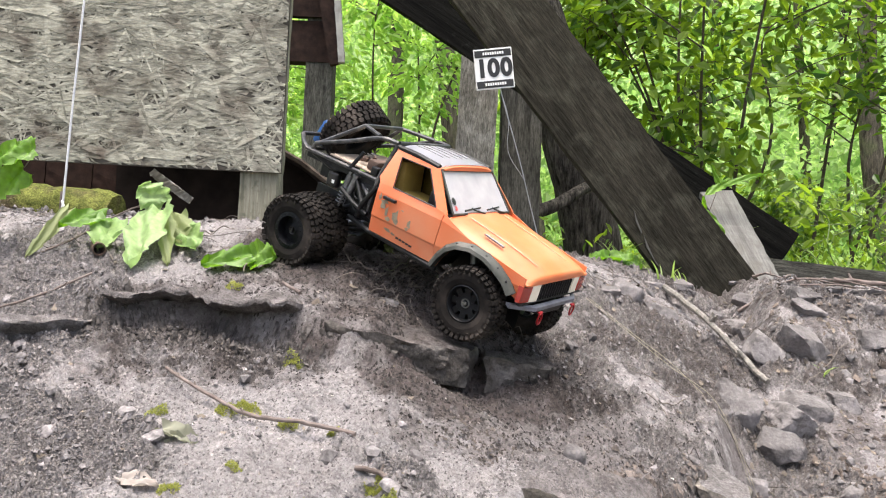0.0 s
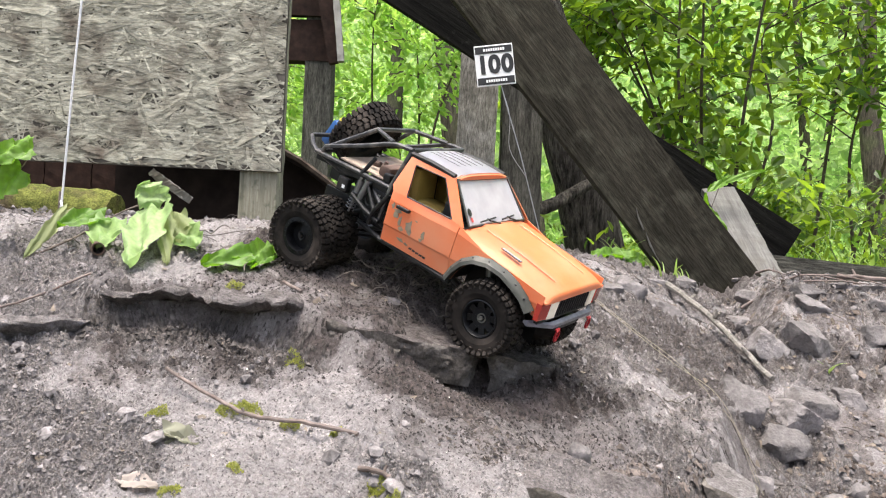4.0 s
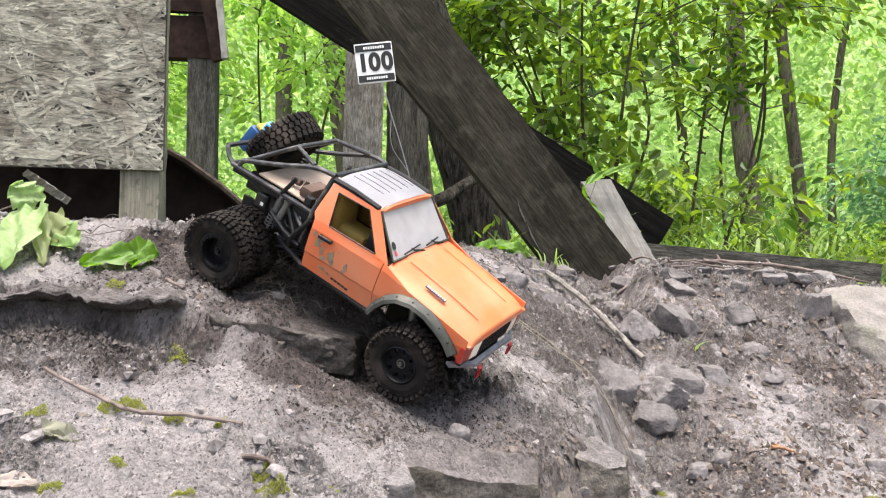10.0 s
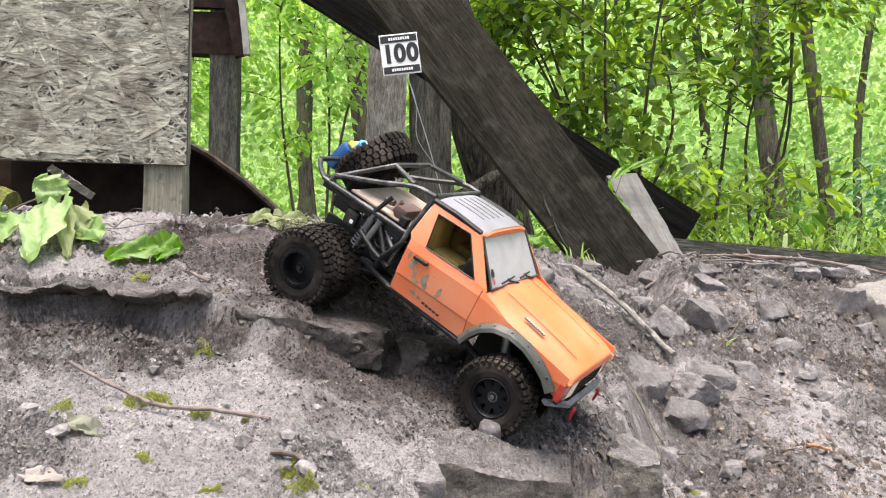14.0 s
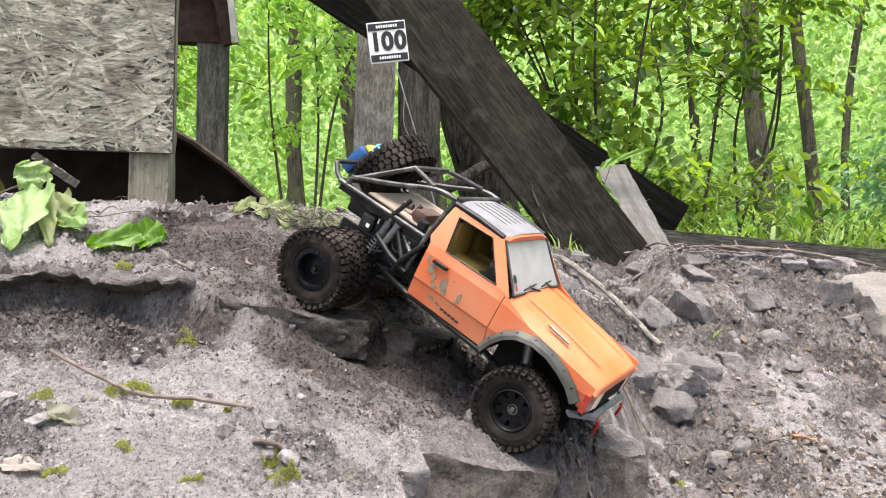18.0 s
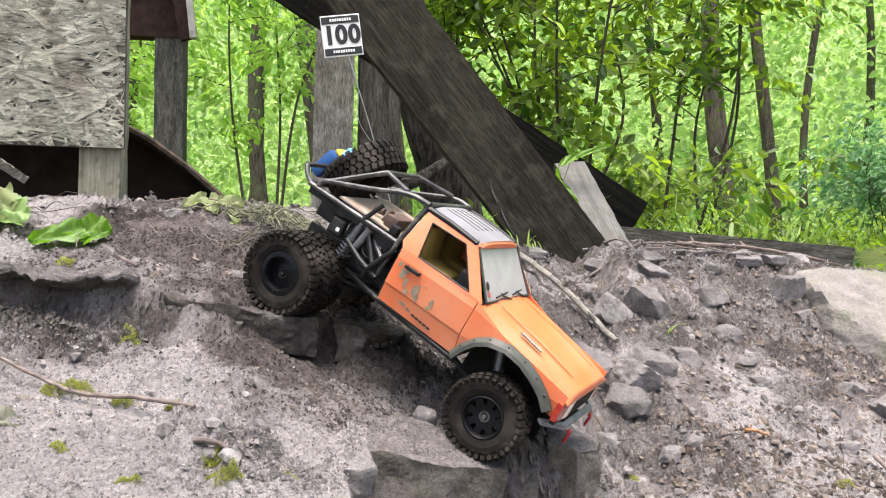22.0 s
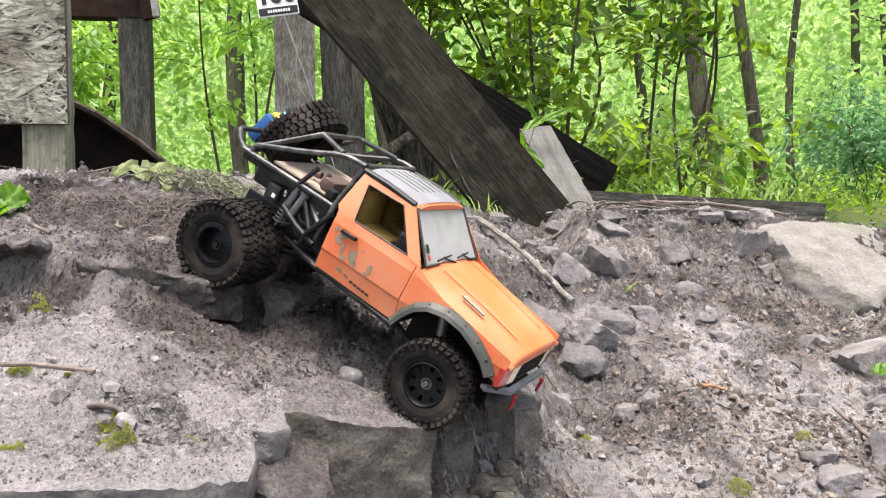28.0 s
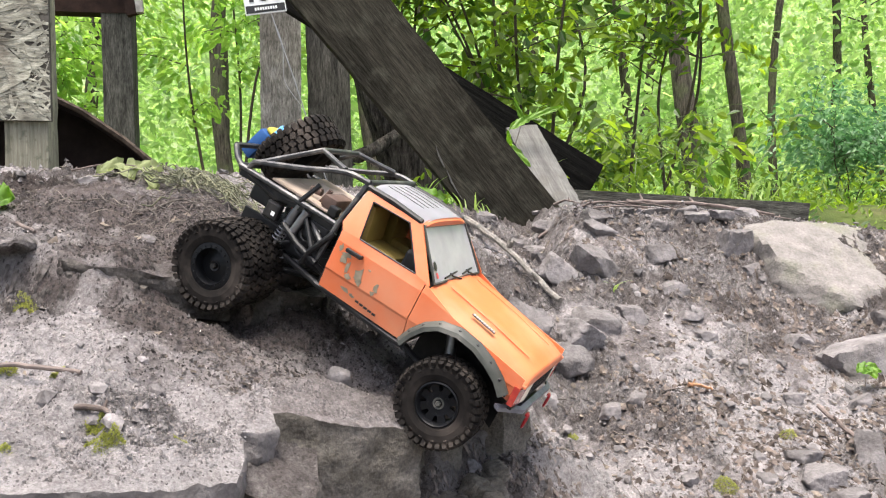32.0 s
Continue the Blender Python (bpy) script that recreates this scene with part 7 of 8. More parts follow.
for i, (x, y, r, n) in enumerate(((-0.204, 0.946, 0.014, 90), (-0.225, 0.935, 0.012, 70), (-0.155, 0.918, 0.01, 50), (-0.105, 0.905, 0.006, 25), (-0.176, 1.063, 0.012, 55), (-0.055, 0.83, 0.009, 90), (-0.047, 0.796, 0.011, 110), (-0.034, 0.798, 0.008, 60), (0.019, 0.815, 0.007, 40), (-0.12, 0.773, 0.012, 80), (-0.3, 0.93, 0.012, 50), (-0.19, 0.83, 0.008, 30), (0.06, 0.87, 0.01, 40), (0.53, 1.28, 0.008, 30), (0.7, 1.13, 0.018, 90), (-0.285, 1.19, 0.012, 40), (0.86, 1.24, 0.014, 50), (-0.24, 0.79, 0.01, 40))):
    moss(x, y, r, n, 60 + i)

M_BROAD = leaf_mat("broad_leaf", (0.2, 0.3, 0.1), (0.31, 0.42, 0.19), 0.3, 0.6, 0.5, 110)
M_BROAD_DARK = leaf_mat("fresh_leaf", (0.085, 0.18, 0.018), (0.15, 0.27, 0.035), 0.35, 0.5, 0.55, 110)
M_DEAD = leaf_mat("dead_leaf", (0.25, 0.216, 0.19), (0.35, 0.305, 0.27), 0.2, 0.8, 0.2)
M_YELLOWED = leaf_mat("yellowed_leaf", (0.17, 0.2, 0.08), (0.26, 0.29, 0.14), 0.3, 0.7, 0.2)


def broad_leaf(base, tip, width, normal, seed, curl=0.2, wave=0.34, lobes=0.2):
    """One lobed leaf from its stalk's end to its tip."""
    rng_ = random.Random(seed)
    base, tip, nrm = Vector(base), Vector(tip), Vector(normal).normalized()
    d = tip - base
    L = d.length
    d.normalize()
    s_ = d.cross(nrm).normalized()
    nrm = s_.cross(d)
    b_ = bmesh.new()
    NU, NV = 28, 14
    rows_ = []
    ph = rng_.uniform(0, 6)
    for i in range(NU + 1):
        u = i / NU
        prof_ = (math.sin(math.pi * min(1, u * 0.9 + 0.1)) ** 0.5) * (1.12 - 0.35 * u) * (1 + lobes * (0.5 - ((u * 3.2 + ph) % 1.0)) * 1.6 + 0.05 * (0.5 - ((u * 13 + ph) % 1.0)))
        if u > 0.93:
            prof_ *= 0.45
        row = []
        for j in range(NV + 1):
            v = -1 + 2 * j / NV
            back = -0.1 * L * abs(v) ** 1.5 * (1 - u) ** 2
            h = curl * (v * v * width * 0.5) - curl * L * 0.6 * u * u + wave * width * 0.25 * math.sin(u * 8 + v * 5 + ph) + 0.045 * width * abs(math.cos(11 * (u - abs(v) * 0.35))) ** 0.5 - 0.03 * width * math.exp(-(v / 0.1) ** 2)
            row.append(b_.verts.new(base + d * (u * L + back) + s_ * (v * prof_ * width / 2) + nrm * h))
        rows_.append(row)
    for a, c in zip(rows_[:-1], rows_[1:]):
        for j in range(NV):
            b_.faces.new((a[j], a[j + 1], c[j + 1], c[j]))
    return b_


def sprig(name, label, leaves, stem, category="plant", material=None, r=0.0022, mats=()):
    t = empty(name, label, category)
    for i, (b0, t0, w, nrm, curl) in enumerate(leaves):
        part("leaf", broad_leaf(b0, t0, w, nrm, 7 * i + len(label), curl), mats[i] if i < len(mats) else material, t, smooth=True)
    for pts in stem:
        b_ = bmesh.new()
        tube(b_, smooth_path(pts, 4), r, 6, taper=r * 0.5)
        part("stem", b_, M_TWIG, t, smooth=True)
    return t


sprig("wilted_branch", "wilted cut branch with drooping pale green lobed leaves", [
    ((-0.435, 1.33, 0.646), (-0.471, 1.32, 0.672), 0.05, (0.2, -1, 0.1), 0.1),
    ((-0.437, 1.32, 0.638), (-0.445, 1.22, 0.558), 0.062, (-0.2, -1, 0.5), 0.15),
    ((-0.518, 1.32, 0.62), (-0.572, 1.28, 0.613), 0.042, (0, -0.7, 0.8), 0.3),
    ((-0.506, 1.32, 0.617), (-0.505, 1.26, 0.578), 0.055, (0.1, -1, 0.4), 0.15),
    ((-0.406, 1.33, 0.612), (-0.37, 1.29, 0.582), 0.05, (0.2, -1, 0.4), 0.1),
    ((-0.427, 1.325, 0.633), (-0.4, 1.25, 0.558), 0.026, (0.1, -1, 0.2), 0.1),
    ((-0.415, 1.335, 0.632), (-0.395, 1.3, 0.59), 0.04, (0.4, -1, 0.2), 0.2),
    ((-0.581, 1.33, 0.63), (-0.605, 1.25, 0.556), 0.02, (0.6, -0.8, 0.2), 0.05),
], [[(-0.6, 1.27, 0.56), (-0.57, 1.3, 0.58), (-0.553, 1.33, 0.596), (-0.511, 1.33, 0.622), (-0.473, 1.33, 0.641), (-0.436, 1.33, 0.648)], [(-0.473, 1.33, 0.641), (-0.43, 1.335, 0.638), (-0.406, 1.33, 0.612)], [(-0.53, 1.33, 0.612), (-0.518, 1.325, 0.62)]], "branch", M_BROAD, 0.002, (M_BROAD, M_BROAD, M_BROAD_DARK, M_BROAD, M_BROAD, M_YELLOWED, M_YELLOWED, M_YELLOWED))
sprig("seedling", "bright green leaves of a low plant at the bank's edge", [
    ((-0.599, 1.25, 0.713), (-0.66, 1.24, 0.695), 0.05, (0.1, -0.8, 0.6), 0.15),
    ((-0.612, 1.25, 0.682), (-0.66, 1.24, 0.642), 0.05, (0.3, -1, 0.3), 0.15),
    ((-0.66, 1.26, 0.7), (-0.7, 1.22, 0.68), 0.05, (0.1, -0.8, 0.6), 0.15),
], [[(-0.66, 1.27, 0.56), (-0.655, 1.27, 0.64), (-0.61, 1.25, 0.69), (-0.599, 1.25, 0.713)]], "plant", M_BROAD_DARK, 0.0015)
sprig("fallen_leaves", "fresh green leaf pair lying on the bank", [
    ((-0.28, 1.27, 0.572), (-0.352, 1.255, 0.566), 0.042, (0, -0.75, 0.8), 0.32),
    ((-0.28, 1.27, 0.572), (-0.244, 1.26, 0.578), 0.05, (0.25, -0.8, 0.6), 0.3),
    ((-0.285, 1.275, 0.57), (-0.32, 1.28, 0.578), 0.03, (0, -0.5, 1), 0.2),
], [[(-0.28, 1.27, 0.57), (-0.286, 1.25, 0.56), (-0.283, 1.235, 0.552)]], "leaf", M_BROAD_DARK, 0.0012)
sprig("sprout", "tiny bright green sprout among stones", [
    ((1.075, 1.35, 0.285), (1.05, 1.34, 0.28), 0.024, (0, -0.7, 0.8), 0.2),
    ((1.075, 1.35, 0.285), (1.1, 1.345, 0.278), 0.022, (0, -0.7, 0.8), 0.2),
    ((1.075, 1.35, 0.285), (1.08, 1.33, 0.27), 0.02, (0, -1, 0.5), 0.2),
], [[(1.075, 1.355, 0.24), (1.075, 1.35, 0.285)]], "plant", M_BROAD_DARK, 0.0008)
sprig("wilted_plant", "wilted yellow-green plant heaped on the crest", [
    ((-0.14, 1.46, 0.63), (-0.175, 1.43, 0.622), 0.03, (0, -0.6, 0.8), 0.3),
    ((-0.14, 1.46, 0.63), (-0.12, 1.42, 0.612), 0.034, (0.2, -0.8, 0.6), 0.3),
    ((-0.12, 1.45, 0.625), (-0.08, 1.43, 0.628), 0.03, (0, -0.6, 0.8), 0.4),
    ((-0.1, 1.44, 0.62), (-0.085, 1.39, 0.595), 0.022, (0.3, -0.8, 0.4), 0.2),
    ((-0.09, 1.42, 0.6), (-0.085, 1.37, 0.575), 0.018, (0.3, -0.8, 0.4), 0.2),
], [[(-0.22, 1.47, 0.622), (-0.17, 1.47, 0.632), (-0.12, 1.45, 0.628), (-0.06, 1.43, 0.612)]], "plant", M_YELLOWED, 0.0015)
rng = random.Random(77)
bm = bmesh.new()
for i in range(190):
    x, y = rng.gauss(-0.03, 0.042), rng.gauss(1.42, 0.03)
    tube(bm, strand(x, y, rng.uniform(0.03, 0.085), rng.uniform(-1.2, 1.6) - 0.8, 0.001, rng, 0.7, 0.012), rng.uniform(0.0004, 0.0011), 4)
thing("dry_grass", bm, mat("straw", (0.06, 0.064, 0.035), (0.2, 0.198, 0.125), 0.85, scale=50, island=0.5), "tangled dry grass stems on the crest", "grass", kind="stuff")

M_BLADE = leaf_mat("grass_blade", (0.1, 0.17, 0.035), (0.25, 0.34, 0.1), 0.4, 0.5)


def tuft(x, y, n, length, seed, label, spread=0.02, flop=0.6):
    rng_ = random.Random(seed)
    V, F = [], []
    z = float(ground_z(x, y))
    for i in range(n):
        a, l = rng_.uniform(0, 6.28), length * rng_.uniform(0.5, 1.1)
        out = Vector((math.cos(a), math.sin(a), 0))
        sd = out.cross(Vector((0, 0, 1)))
        w = l * 0.04
        p0 = Vector((x + rng_.gauss(0, spread), y + rng_.gauss(0, spread), z - 0.004))
        k = len(V)
        for j in range(5):
            u = j / 4
            c = p0 + out * l * flop * u * u + Vector((0, 0, l * (u - 0.45 * flop * u * u)))
            ww = w * (1 - u) ** 0.6 + 0.0002
            V.extend([c - sd * ww, c + sd * ww])
        for j in range(4):
            F.append((k + 2 * j, k + 2 * j + 1, k + 2 * j + 3, k + 2 * j + 2))
    me_ = bpy.data.meshes.new("grass_tuft")
    me_.from_pydata([tuple(v) for v in V], [], F)
    me_.materials.append(M_BLADE)
    return tagged(new("grass_tuft", me_), label, "grass", "grass tufts", "stuff")


tuft(0.80, 2.66, 8, 0.3, 1, "yellow-green grass blades behind the pale plank", 0.015, 0.7)
tuft(0.46, 2.2, 14, 0.09, 2, "low green blades at the foot of a beam")
tuft(0.56, 2.1, 10, 0.08, 3, "low green blades on the crest")
tuft(0.94, 2.25, 12, 0.07, 4, "sparse grass beside the ground timber", 0.04, 0.9)
tuft(1.15, 2.3, 14, 0.09, 5, "sparse grass on the ground timber's near side", 0.06, 0.9)
tuft(0.735, 1.62, 4, 0.05, 6, "thin pale grass blades among stones", 0.006, 0.9)
tuft(1.9, 3.3, 14, 0.22, 8, "long grass at the edge of the wood", 0.12, 0.8)
tuft(1.5, 3.45, 16, 0.26, 9, "tall bright grass behind the ground timber", 0.1, 0.7)
tuft(1.72, 3.6, 20, 0.34, 10, "tall bright grass behind the ground timber", 0.12, 0.7)
tuft(1.25, 3.5, 12, 0.25, 11, "tall bright grass beside the dark beam", 0.1, 0.7)
tuft(2.3, 3.8, 16, 0.28, 12, "tall bright grass at the wood's edge", 0.15, 0.7)
sprig("low_plant", "low broad-leaved green plant behind the crest", [
    ((0.42, 2.16, 0.6), (0.36, 2.12, 0.6), 0.05, (0, -0.5, 1), 0.3),
    ((0.42, 2.16, 0.6), (0.47, 2.12, 0.605), 0.05, (0, -0.5, 1), 0.3),
    ((0.44, 2.18, 0.6), (0.5, 2.15, 0.585), 0.055, (0.1, -0.6, 1), 0.3),
    ((0.40, 2.18, 0.6), (0.39, 2.1, 0.58), 0.05, (0, -0.8, 0.7), 0.3),
], [[(0.42, 2.17, 0.55), (0.42, 2.16, 0.6)]], "plant", M_BROAD_DARK, 0.0015)

sprig("bamboo_leaves", "fresh narrow green leaves sprouting behind the pale plank", [
    ((0.8, 2.5, 0.825), (0.9, 2.46, 0.868), 0.024, (0, -0.8, 0.6), 0.2),
    ((0.8, 2.5, 0.825), (0.74, 2.45, 0.8), 0.028, (0, -0.8, 0.5), 0.3),
    ((0.79, 2.5, 0.82), (0.76, 2.48, 0.885), 0.02, (0.3, -1, 0.2), 0.1),
    ((0.75, 2.5, 0.745), (0.8, 2.45, 0.69), 0.028, (0.2, -1, 0.3), 0.2),
    ((0.75, 2.5, 0.745), (0.735, 2.46, 0.79), 0.018, (0, -1, 0.2), 0.1),
], [[(0.77, 2.55, 0.56), (0.76, 2.52, 0.7), (0.79, 2.5, 0.825)]], "plant", M_BROAD_DARK, 0.002)

# stones and sticks along the crest
for i, (x, y, w, h) in enumerate(((0.74, 2.2, 0.11, 0.05), (0.7, 1.97, 0.07, 0.05), (0.575, 2.07, 0.08, 0.05), (0.76, 1.83, 0.09, 0.045), (0.985, 1.84, 0.07, 0.05), (1.045, 1.8, 0.06, 0.035), (1.14, 1.86, 0.08, 0.04), (0.88, 1.93, 0.06, 0.03), (0.64, 1.83, 0.05, 0.035), (0.9, 1.79, 0.045, 0.03), (1.2, 1.95, 0.07, 0.035), (0.81, 2.05, 0.05, 0.03))):
    stone(x, y, w, h, 400 + i, "flat dusty stone on the crest", w * 0.75, 0.25, 37 * i % 180, 8, (-8, 10, 4)[i % 3])
rng = random.Random(91)
for i in range(16):
    x, y, a, l = rng.uniform(0.62, 1.25), rng.uniform(1.88, 2.3), rng.gauss(-0.1, 0.5), rng.uniform(0.08, 0.26)
    mid_ = rng.uniform(-0.02, 0.02)
    stick("twig", [(x, y, 0.006), (x + l * 0.5 * math.cos(a), y + l * 0.5 * math.sin(a) + mid_, 0.012), (x + l * math.cos(a), y + l * math.sin(a), 0.005)], rng.uniform(0.0018, 0.004), "dry twig lying on the crest", 0.0012, seed=500 + i, knots=1)

# dead leaves and a curl of bark
sprig("dead_leaf", "pale curled dead leaf on the silt", [((-0.285, 0.795, 0.374), (-0.25, 0.79, 0.372), 0.022, (0, -0.3, 1), 0.15)], [], "leaf", M_DEAD)
sprig("dead_leaf", "curled grey-green dead leaf on the silt", [((-0.275, 0.875, 0.4), (-0.235, 0.87, 0.398), 0.024, (0, -0.4, 1), 0.7), ((-0.265, 0.87, 0.395), (-0.24, 0.86, 0.388), 0.018, (0, -0.9, 0.5), 0.4)], [], "leaf", leaf_mat("grey_leaf", (0.16, 0.16, 0.11), (0.28, 0.28, 0.21), 0.2, 0.8, 0.3))
sprig("dead_leaf", "small pale dead leaf beside a twig", [((-0.175, 1.185, 0.53), (-0.155, 1.175, 0.527), 0.014, (0, -0.4, 1), 0.2)], [], "leaf", M_DEAD)
sprig("dead_leaf", "tan dead leaf at the bank's edge", [((-0.64, 1.2, 0.54), (-0.62, 1.19, 0.525), 0.022, (0, -0.6, 1), 0.3)], [], "leaf", M_DEAD)

# mossy log and bit of pipe
bm = bmesh.new()
tube(bm, smooth_path([(-1.25, 1.95, 0.635), (-1.0, 1.93, 0.642), (-0.85, 1.93, 0.638), (-0.735, 1.92, 0.625)], 6), 0.058, 16)
for v in bm.verts:
    v.co += Vector((0, 0, 1)) * 0.012 * noise.fractal(v.co * 14, 0.8, 2, 3)
thing("mossy_log", bm, mat("mossy_bark", (0.05, 0.06, 0.013), (0.16, 0.17, 0.045), 0.95, scale=50, fine=0.6, fs=240, spec=0.1, bump=1.0, bscale=120, dist=0.006, c3=(0.07, 0.05, 0.035), s3=9), "fallen log covered in yellow-green moss", "log", smooth=True)
bm = bmesh.new()
lathe(bm, [(0.0078, -0.02), (0.0095, -0.02), (0.0095, 0.03), (0.0078, 0.03)], 20, closed=True)
pipe = thing("pipe_stub", bm, mat("rusty_pipe", (0.06, 0.035, 0.025), (0.13, 0.085, 0.06), 0.8, 0.3, scale=60, bump=0.4), "open end of a rusty brown pipe in the dirt", "pipe", smooth=True)
pipe.matrix_world = pose(-0.51, 1.275, 0.575, 4, 0, 28)

# string
bm = bmesh.new()
tube(bm, [(-0.66, 1.6, 1.7), (-0.689, 1.6, 1.027), (-0.7, 1.6, 0.84), (-0.709, 1.6, 0.65), (-0.712, 1.6, 0.625)], 0.0022, 6)
string = thing("cord", bm, mat("white_cord", (0.6, 0.6, 0.62), (0.72, 0.72, 0.74), 0.8, scale=200, bump=0.6, bscale=500), "taut white cord tied to a stake on the bank", "cord", smooth=True)
bm = bmesh.new()
tube(bm, smooth_path([(-0.709, 1.595, 0.652), (-0.703, 1.59, 0.64), (-0.712, 1.588, 0.628), (-0.718, 1.595, 0.612), (-0.705, 1.6, 0.6)], 4), 0.0018, 6)
part("knot", bm, M_WHITE, string, smooth=True)
bm = bmesh.new()
tube(bm, [(-0.716, 1.605, 0.55), (-0.712, 1.6, 0.67)], 0.003, 6)
thing("stake", bm, M_TWIG, "thin wooden stake pushed into the bank", "stake", smooth=True)

# ---- gate marker ----
def number(text, size, material, m, parent, name="numeral"):
    cu = bpy.data.curves.new(name, "FONT")
    cu.body, cu.size, cu.align_x, cu.align_y, cu.extrude, cu.offset = text, size, "CENTER", "CENTER", 0.0003, 0.0019
    tmp = bpy.data.objects.new(name, cu)
    scene.collection.objects.link(tmp)
    dg = bpy.context.evaluated_depsgraph_get()
    me_ = bpy.data.meshes.new_from_object(tmp.evaluated_get(dg))
    bpy.data.objects.remove(tmp)
    me_.materials.clear()
    me_.materials.append(material)
    ob = new(name, me_)
    ob.parent, ob.matrix_basis = parent, m
    return ob


S = 0.069
sign = empty("gate_marker", "small square white gate marker numbered 100 on a wire stake", "sign", m=pose(0.0745, 1.55, 0.9285, 0, -8.5, 0))
bm = bmesh.new()
box(bm, (0, 0, 0), (S, 0.002, S * 1.06), bev=0.0006)
card = part("card", bm, M_WHITE, sign, "white card with black bands")
for z, k in ((0.0277, 1), (-0.0277, 0)):
    bm = bmesh.new()
    box(bm, (0, -0.0014, z), (0.0655, 0.0008, 0.0125))
    part("band", bm, M_INK, card)
    for i in range(9):
        bm = bmesh.new()
        box(bm, (-0.0165 + i * 0.0043, -0.0021, z), (0.0031, 0.0006, 0.0048))
        part("band_mark", bm, M_WHITE, card)
for i, ch in enumerate("100"):
    number(ch, 0.044, M_INK, Matrix.Translation(((-0.0215, -0.0005, 0.0225)[i], -0.0016, 0.0)) @ pose(0, 0, 0, 90, 0, 0) @ Matrix.Diagonal((0.95, 1, 1, 1)), card)
bm = bmesh.new()
tube(bm, smooth_path([(0.006, 0.003, 0.02), (0.008, 0.003, -0.035), (0.03, 0.01, -0.16), (0.045, 0.02, -0.26), (0.07, 0.04, -0.42)], 5), 0.0011, 6)
tube(bm, smooth_path([(0.006, 0.003, -0.03), (0.018, 0.008, -0.09), (0.012, 0.01, -0.15), (0.035, 0.014, -0.2)], 5), 0.0006, 5)
part("wire_stake", bm, mat("galvanised_wire", (0.35, 0.35, 0.36), (0.5, 0.5, 0.5), 0.45, 0.8, scale=90), sign, "bent grey wire", smooth=True)

# fallen branch behind the beams
bm = bmesh.new()
tube(bm, smooth_path([(0.3, 3.15, 0.74), (0.42, 3.25, 0.79), (0.53, 3.35, 0.86), (0.62, 3.45, 0.9)], 5), 0.028, 10, taper=0.02)
thing("dead_branch", bm, M_BARK, "thick dead branch against a tree trunk", "branch", smooth=True)

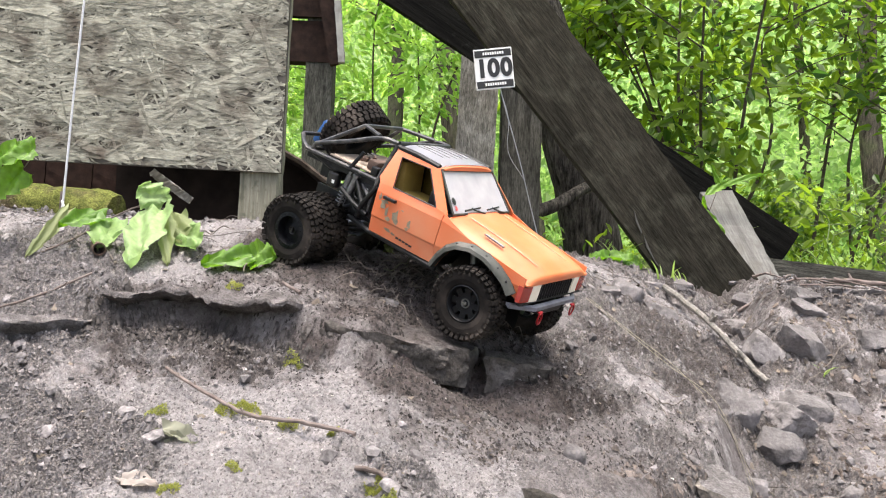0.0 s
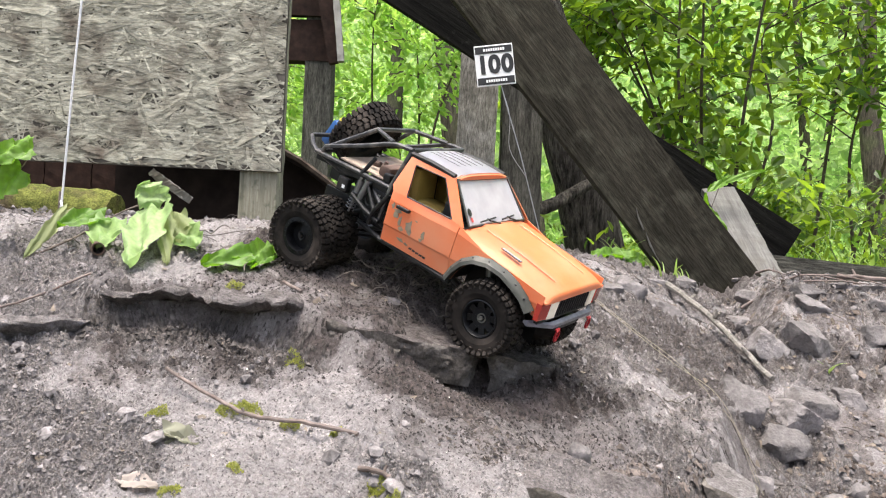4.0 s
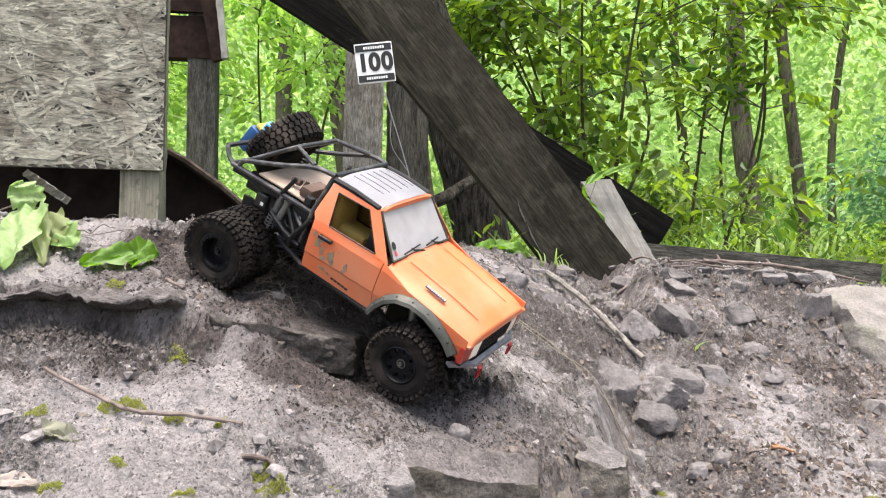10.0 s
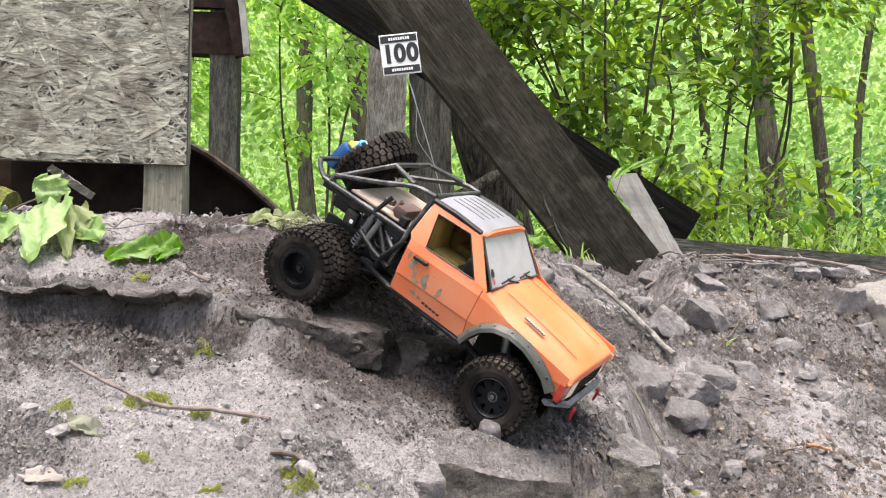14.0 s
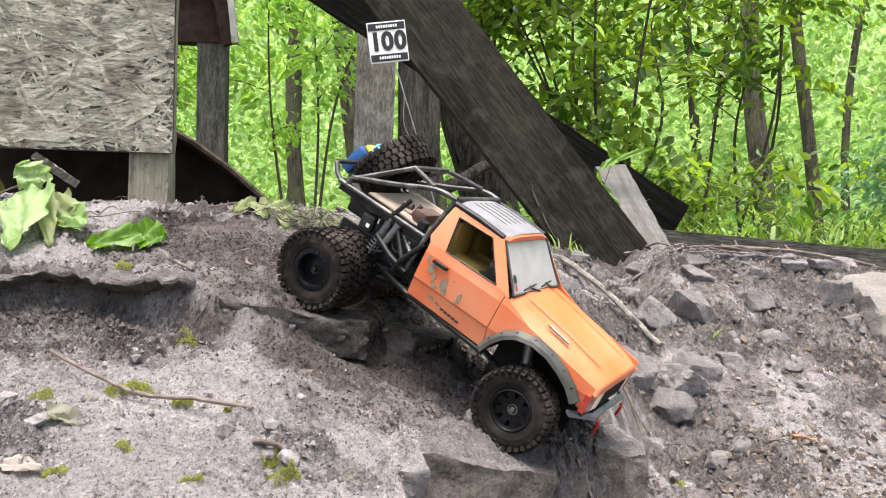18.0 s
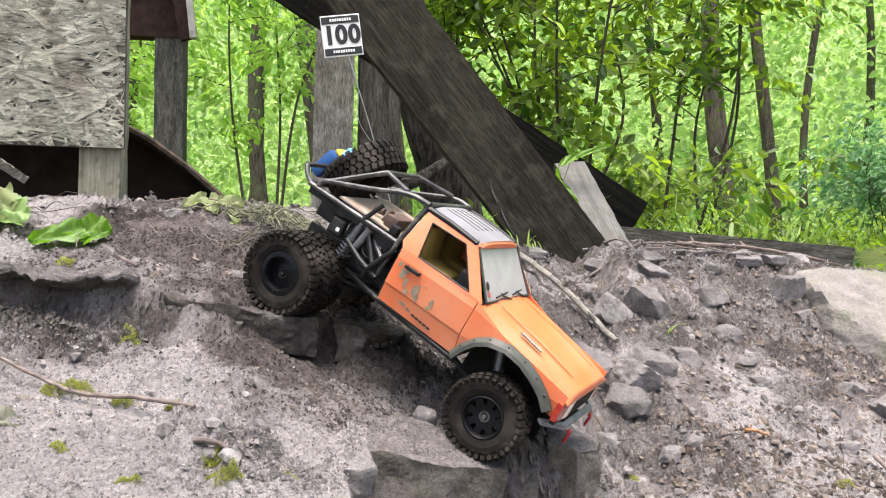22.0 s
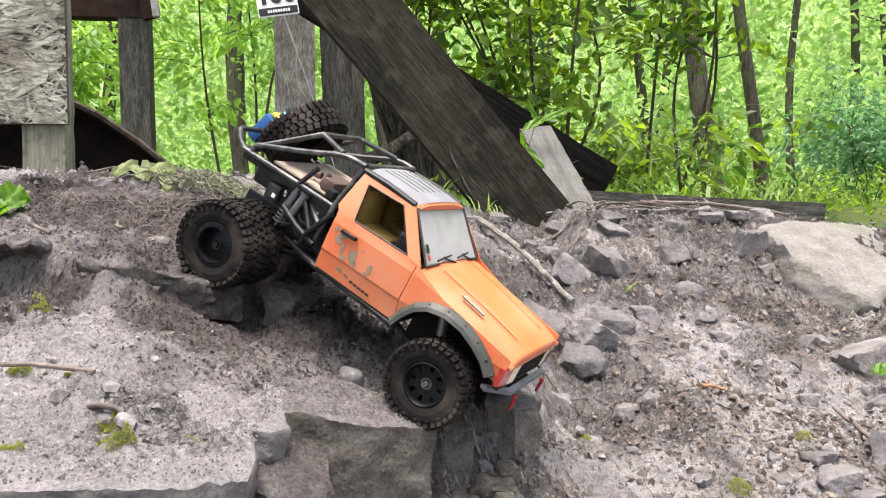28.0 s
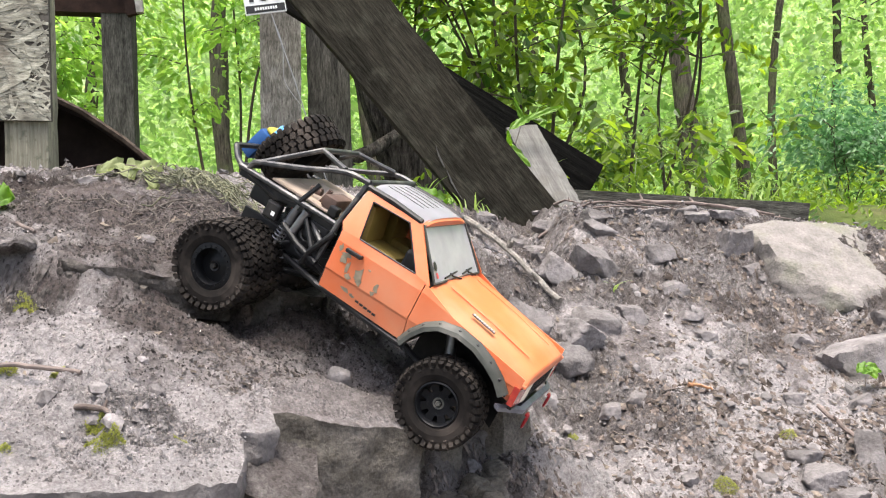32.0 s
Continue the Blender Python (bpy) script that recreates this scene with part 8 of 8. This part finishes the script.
# ---- the truck's way: seconds, place, and turn about x, y, z ----
TRUCK = [
    (0, -0.0378, 1.2848, 0.5784, 5.49, 20.23, -30.86),
    (0.5, -0.0352, 1.2809, 0.5755, 5.41, 20.03, -30.45),
    (1, -0.0344, 1.2811, 0.5740, 5.48, 20.29, -30.34),
    (1.5, -0.0322, 1.2777, 0.5732, 6.03, 20.61, -30.08),
    (2, -0.0307, 1.2738, 0.5721, 6.32, 20.77, -29.90),
    (2.5, -0.0283, 1.2721, 0.5709, 6.36, 21.12, -29.94),
    (3, -0.0257, 1.2689, 0.5686, 6.42, 21.31, -29.48),
    (3.5, -0.0236, 1.2661, 0.5667, 6.78, 21.82, -29.59),
    (5.5, -0.0184, 1.2613, 0.5620, 7.70, 22.80, -29.14),
    (6, -0.0172, 1.2559, 0.5602, 7.79, 23.04, -28.89),
    (6.5, -0.0146, 1.2517, 0.5586, 8.40, 23.94, -28.99),
    (7, -0.0109, 1.2480, 0.5565, 9.64, 24.76, -28.64),
    (7.5, -0.0075, 1.2445, 0.5535, 10.34, 25.30, -28.70),
    (8, -0.0010, 1.2358, 0.5482, 11.95, 26.42, -27.76),
    (8.5, -0.0012, 1.2239, 0.5483, 12.15, 26.34, -27.20),
    (9, 0.0124, 1.2216, 0.5417, 13.21, 26.82, -27.16),
    (9.5, 0.0203, 1.2177, 0.5383, 13.48, 27.02, -27.29),
    (10, 0.0336, 1.2114, 0.5324, 13.74, 27.70, -27.74),
    (10.5, 0.0622, 1.1980, 0.5172, 10.10, 28.65, -28.55),
    (11, 0.0642, 1.1931, 0.5166, 10.11, 29.09, -28.87),
    (11.5, 0.0821, 1.1880, 0.5022, 6.69, 28.93, -29.96),
    (12, 0.0826, 1.1861, 0.5018, 6.47, 29.05, -29.88),
    (12.5, 0.0823, 1.1858, 0.5023, 6.71, 29.15, -29.83),
    (13, 0.0974, 1.1770, 0.4930, 6.06, 30.11, -30.29),
    (13.5, 0.0992, 1.1738, 0.4923, 6.57, 30.14, -29.48),
    (14, 0.1083, 1.1672, 0.4860, 6.27, 30.24, -29.47),
    (14.5, 0.1147, 1.1586, 0.4818, 5.69, 30.60, -29.31),
    (16.5, 0.1364, 1.1430, 0.4696, 4.21, 30.39, -31.46),
    (17, 0.1463, 1.1345, 0.4627, 2.89, 29.67, -31.72),
    (17.5, 0.1462, 1.1301, 0.4630, 2.94, 29.62, -31.71),
    (18, 0.1463, 1.1286, 0.4633, 2.81, 29.70, -31.79),
    (18.5, 0.1475, 1.1276, 0.4629, 2.54, 29.52, -31.98),
    (19, 0.1563, 1.1276, 0.4564, 1.97, 29.63, -32.24),
    (19.5, 0.1573, 1.1275, 0.4572, 2.56, 29.79, -32.17),
    (20, 0.1578, 1.1279, 0.4576, 2.57, 29.75, -32.44),
    (20.5, 0.1570, 1.1270, 0.4565, 2.20, 29.83, -32.31),
    (21, 0.1673, 1.1216, 0.4491, 0.56, 30.14, -32.13),
    (21.5, 0.1680, 1.1222, 0.4479, 0.33, 29.87, -31.91),
    (22, 0.1686, 1.1222, 0.4491, 0.72, 30.29, -31.72),
    (22.5, 0.1698, 1.1223, 0.4491, 0.80, 30.35, -31.50),
    (23, 0.1722, 1.1249, 0.4491, 1.49, 30.19, -31.35),
    (23.5, 0.1736, 1.1295, 0.4489, 1.62, 30.23, -31.16),
    (24, 0.1737, 1.1277, 0.4491, 2.14, 30.54, -30.38),
    (24.5, 0.1740, 1.1243, 0.4495, 2.51, 30.76, -30.04),
    (25, 0.1772, 1.1248, 0.4478, 2.21, 30.69, -30.44),
    (25.5, 0.1774, 1.1245, 0.4464, 1.75, 30.48, -30.69),
    (26, 0.1791, 1.1229, 0.4464, 2.05, 30.62, -30.86),
    (26.5, 0.1793, 1.1211, 0.4457, 1.85, 30.66, -31.11),
    (28.5, 0.1881, 1.1172, 0.4381, 0.73, 30.63, -31.75),
    (29, 0.1884, 1.1143, 0.4378, 0.68, 30.63, -31.51),
    (29.5, 0.1889, 1.1141, 0.4377, 0.78, 30.70, -31.52),
    (30, 0.1908, 1.1099, 0.4356, 0.64, 30.63, -31.50),
    (30.5, 0.1933, 1.1066, 0.4321, 0.41, 30.48, -31.28),
    (31, 0.1969, 1.1025, 0.4277, 0.81, 30.20, -30.62),
    (31.5, 0.1995, 1.1010, 0.4242, 0.66, 30.01, -30.40),
    (32, 0.2015, 1.0980, 0.4184, 1.29, 29.62, -29.82),
]

FRONT_TRAVEL = ([0, 3.5, 6, 9, 12, 13.5, 15, 17, 20, 26, 32], [15, 17, 12.5, 6, 2, 6, 7, 3, 5, 5, 7])
REAR_TRAVEL = ([0, 8, 9.5, 11, 14, 17, 22, 26, 32], [-9, -8, -3.5, -7, -6, -1.5, -1.5, -3, -5])


def motions():
    poses = [(r[0], pose(r[1], r[2], r[3], r[4], r[5], r[6])) for r in TRUCK]
    walk(truck, poses)
    roll, ways = 0.0, []
    for i, (t, m) in enumerate(poses):
        if i:
            ahead = m.to_3x3() @ Vector((1, 0, 0))
            roll += math.degrees((m.translation - poses[i - 1][1].translation).dot(ahead) / R_TYRE)
        ways.append((t, roll))
    for key, w in WHEELS.items():
        x, s = (XF if key[0] == "f" else XR), (1 if key[1] in "lL" else -1)
        tab = FRONT_TRAVEL if key[0] == "f" else REAR_TRAVEL
        sign = 1 if s < 0 else -0.4
        base = pose(0, 0, 0) if s < 0 else pose(0, 0, 0, 0, 0, 180)
        rows = []
        for t, a in ways:
            dz = sign * float(np.interp(t, *tab)) / 1000
            rows.append((t, pose(x, s * (0.0565 if key[1] in "RL" else YW), dz * (0.6 if key[1] in "RL" else 1), 0, a + 40 * (key in ("rl", "fr")), 0) @ base))
        walk(w, rows)
    for key, a in AXLES.items():
        x = XF if key == "f" else XR
        tab = FRONT_TRAVEL if key == "f" else REAR_TRAVEL
        walk(a, [(t, pose(x, 0, 0.3 * float(np.interp(t, *tab)) / 1000, -math.degrees(0.7 * float(np.interp(t, *tab)) / 1000 / YW), 0, 0)) for t, _ in ways])


motions()
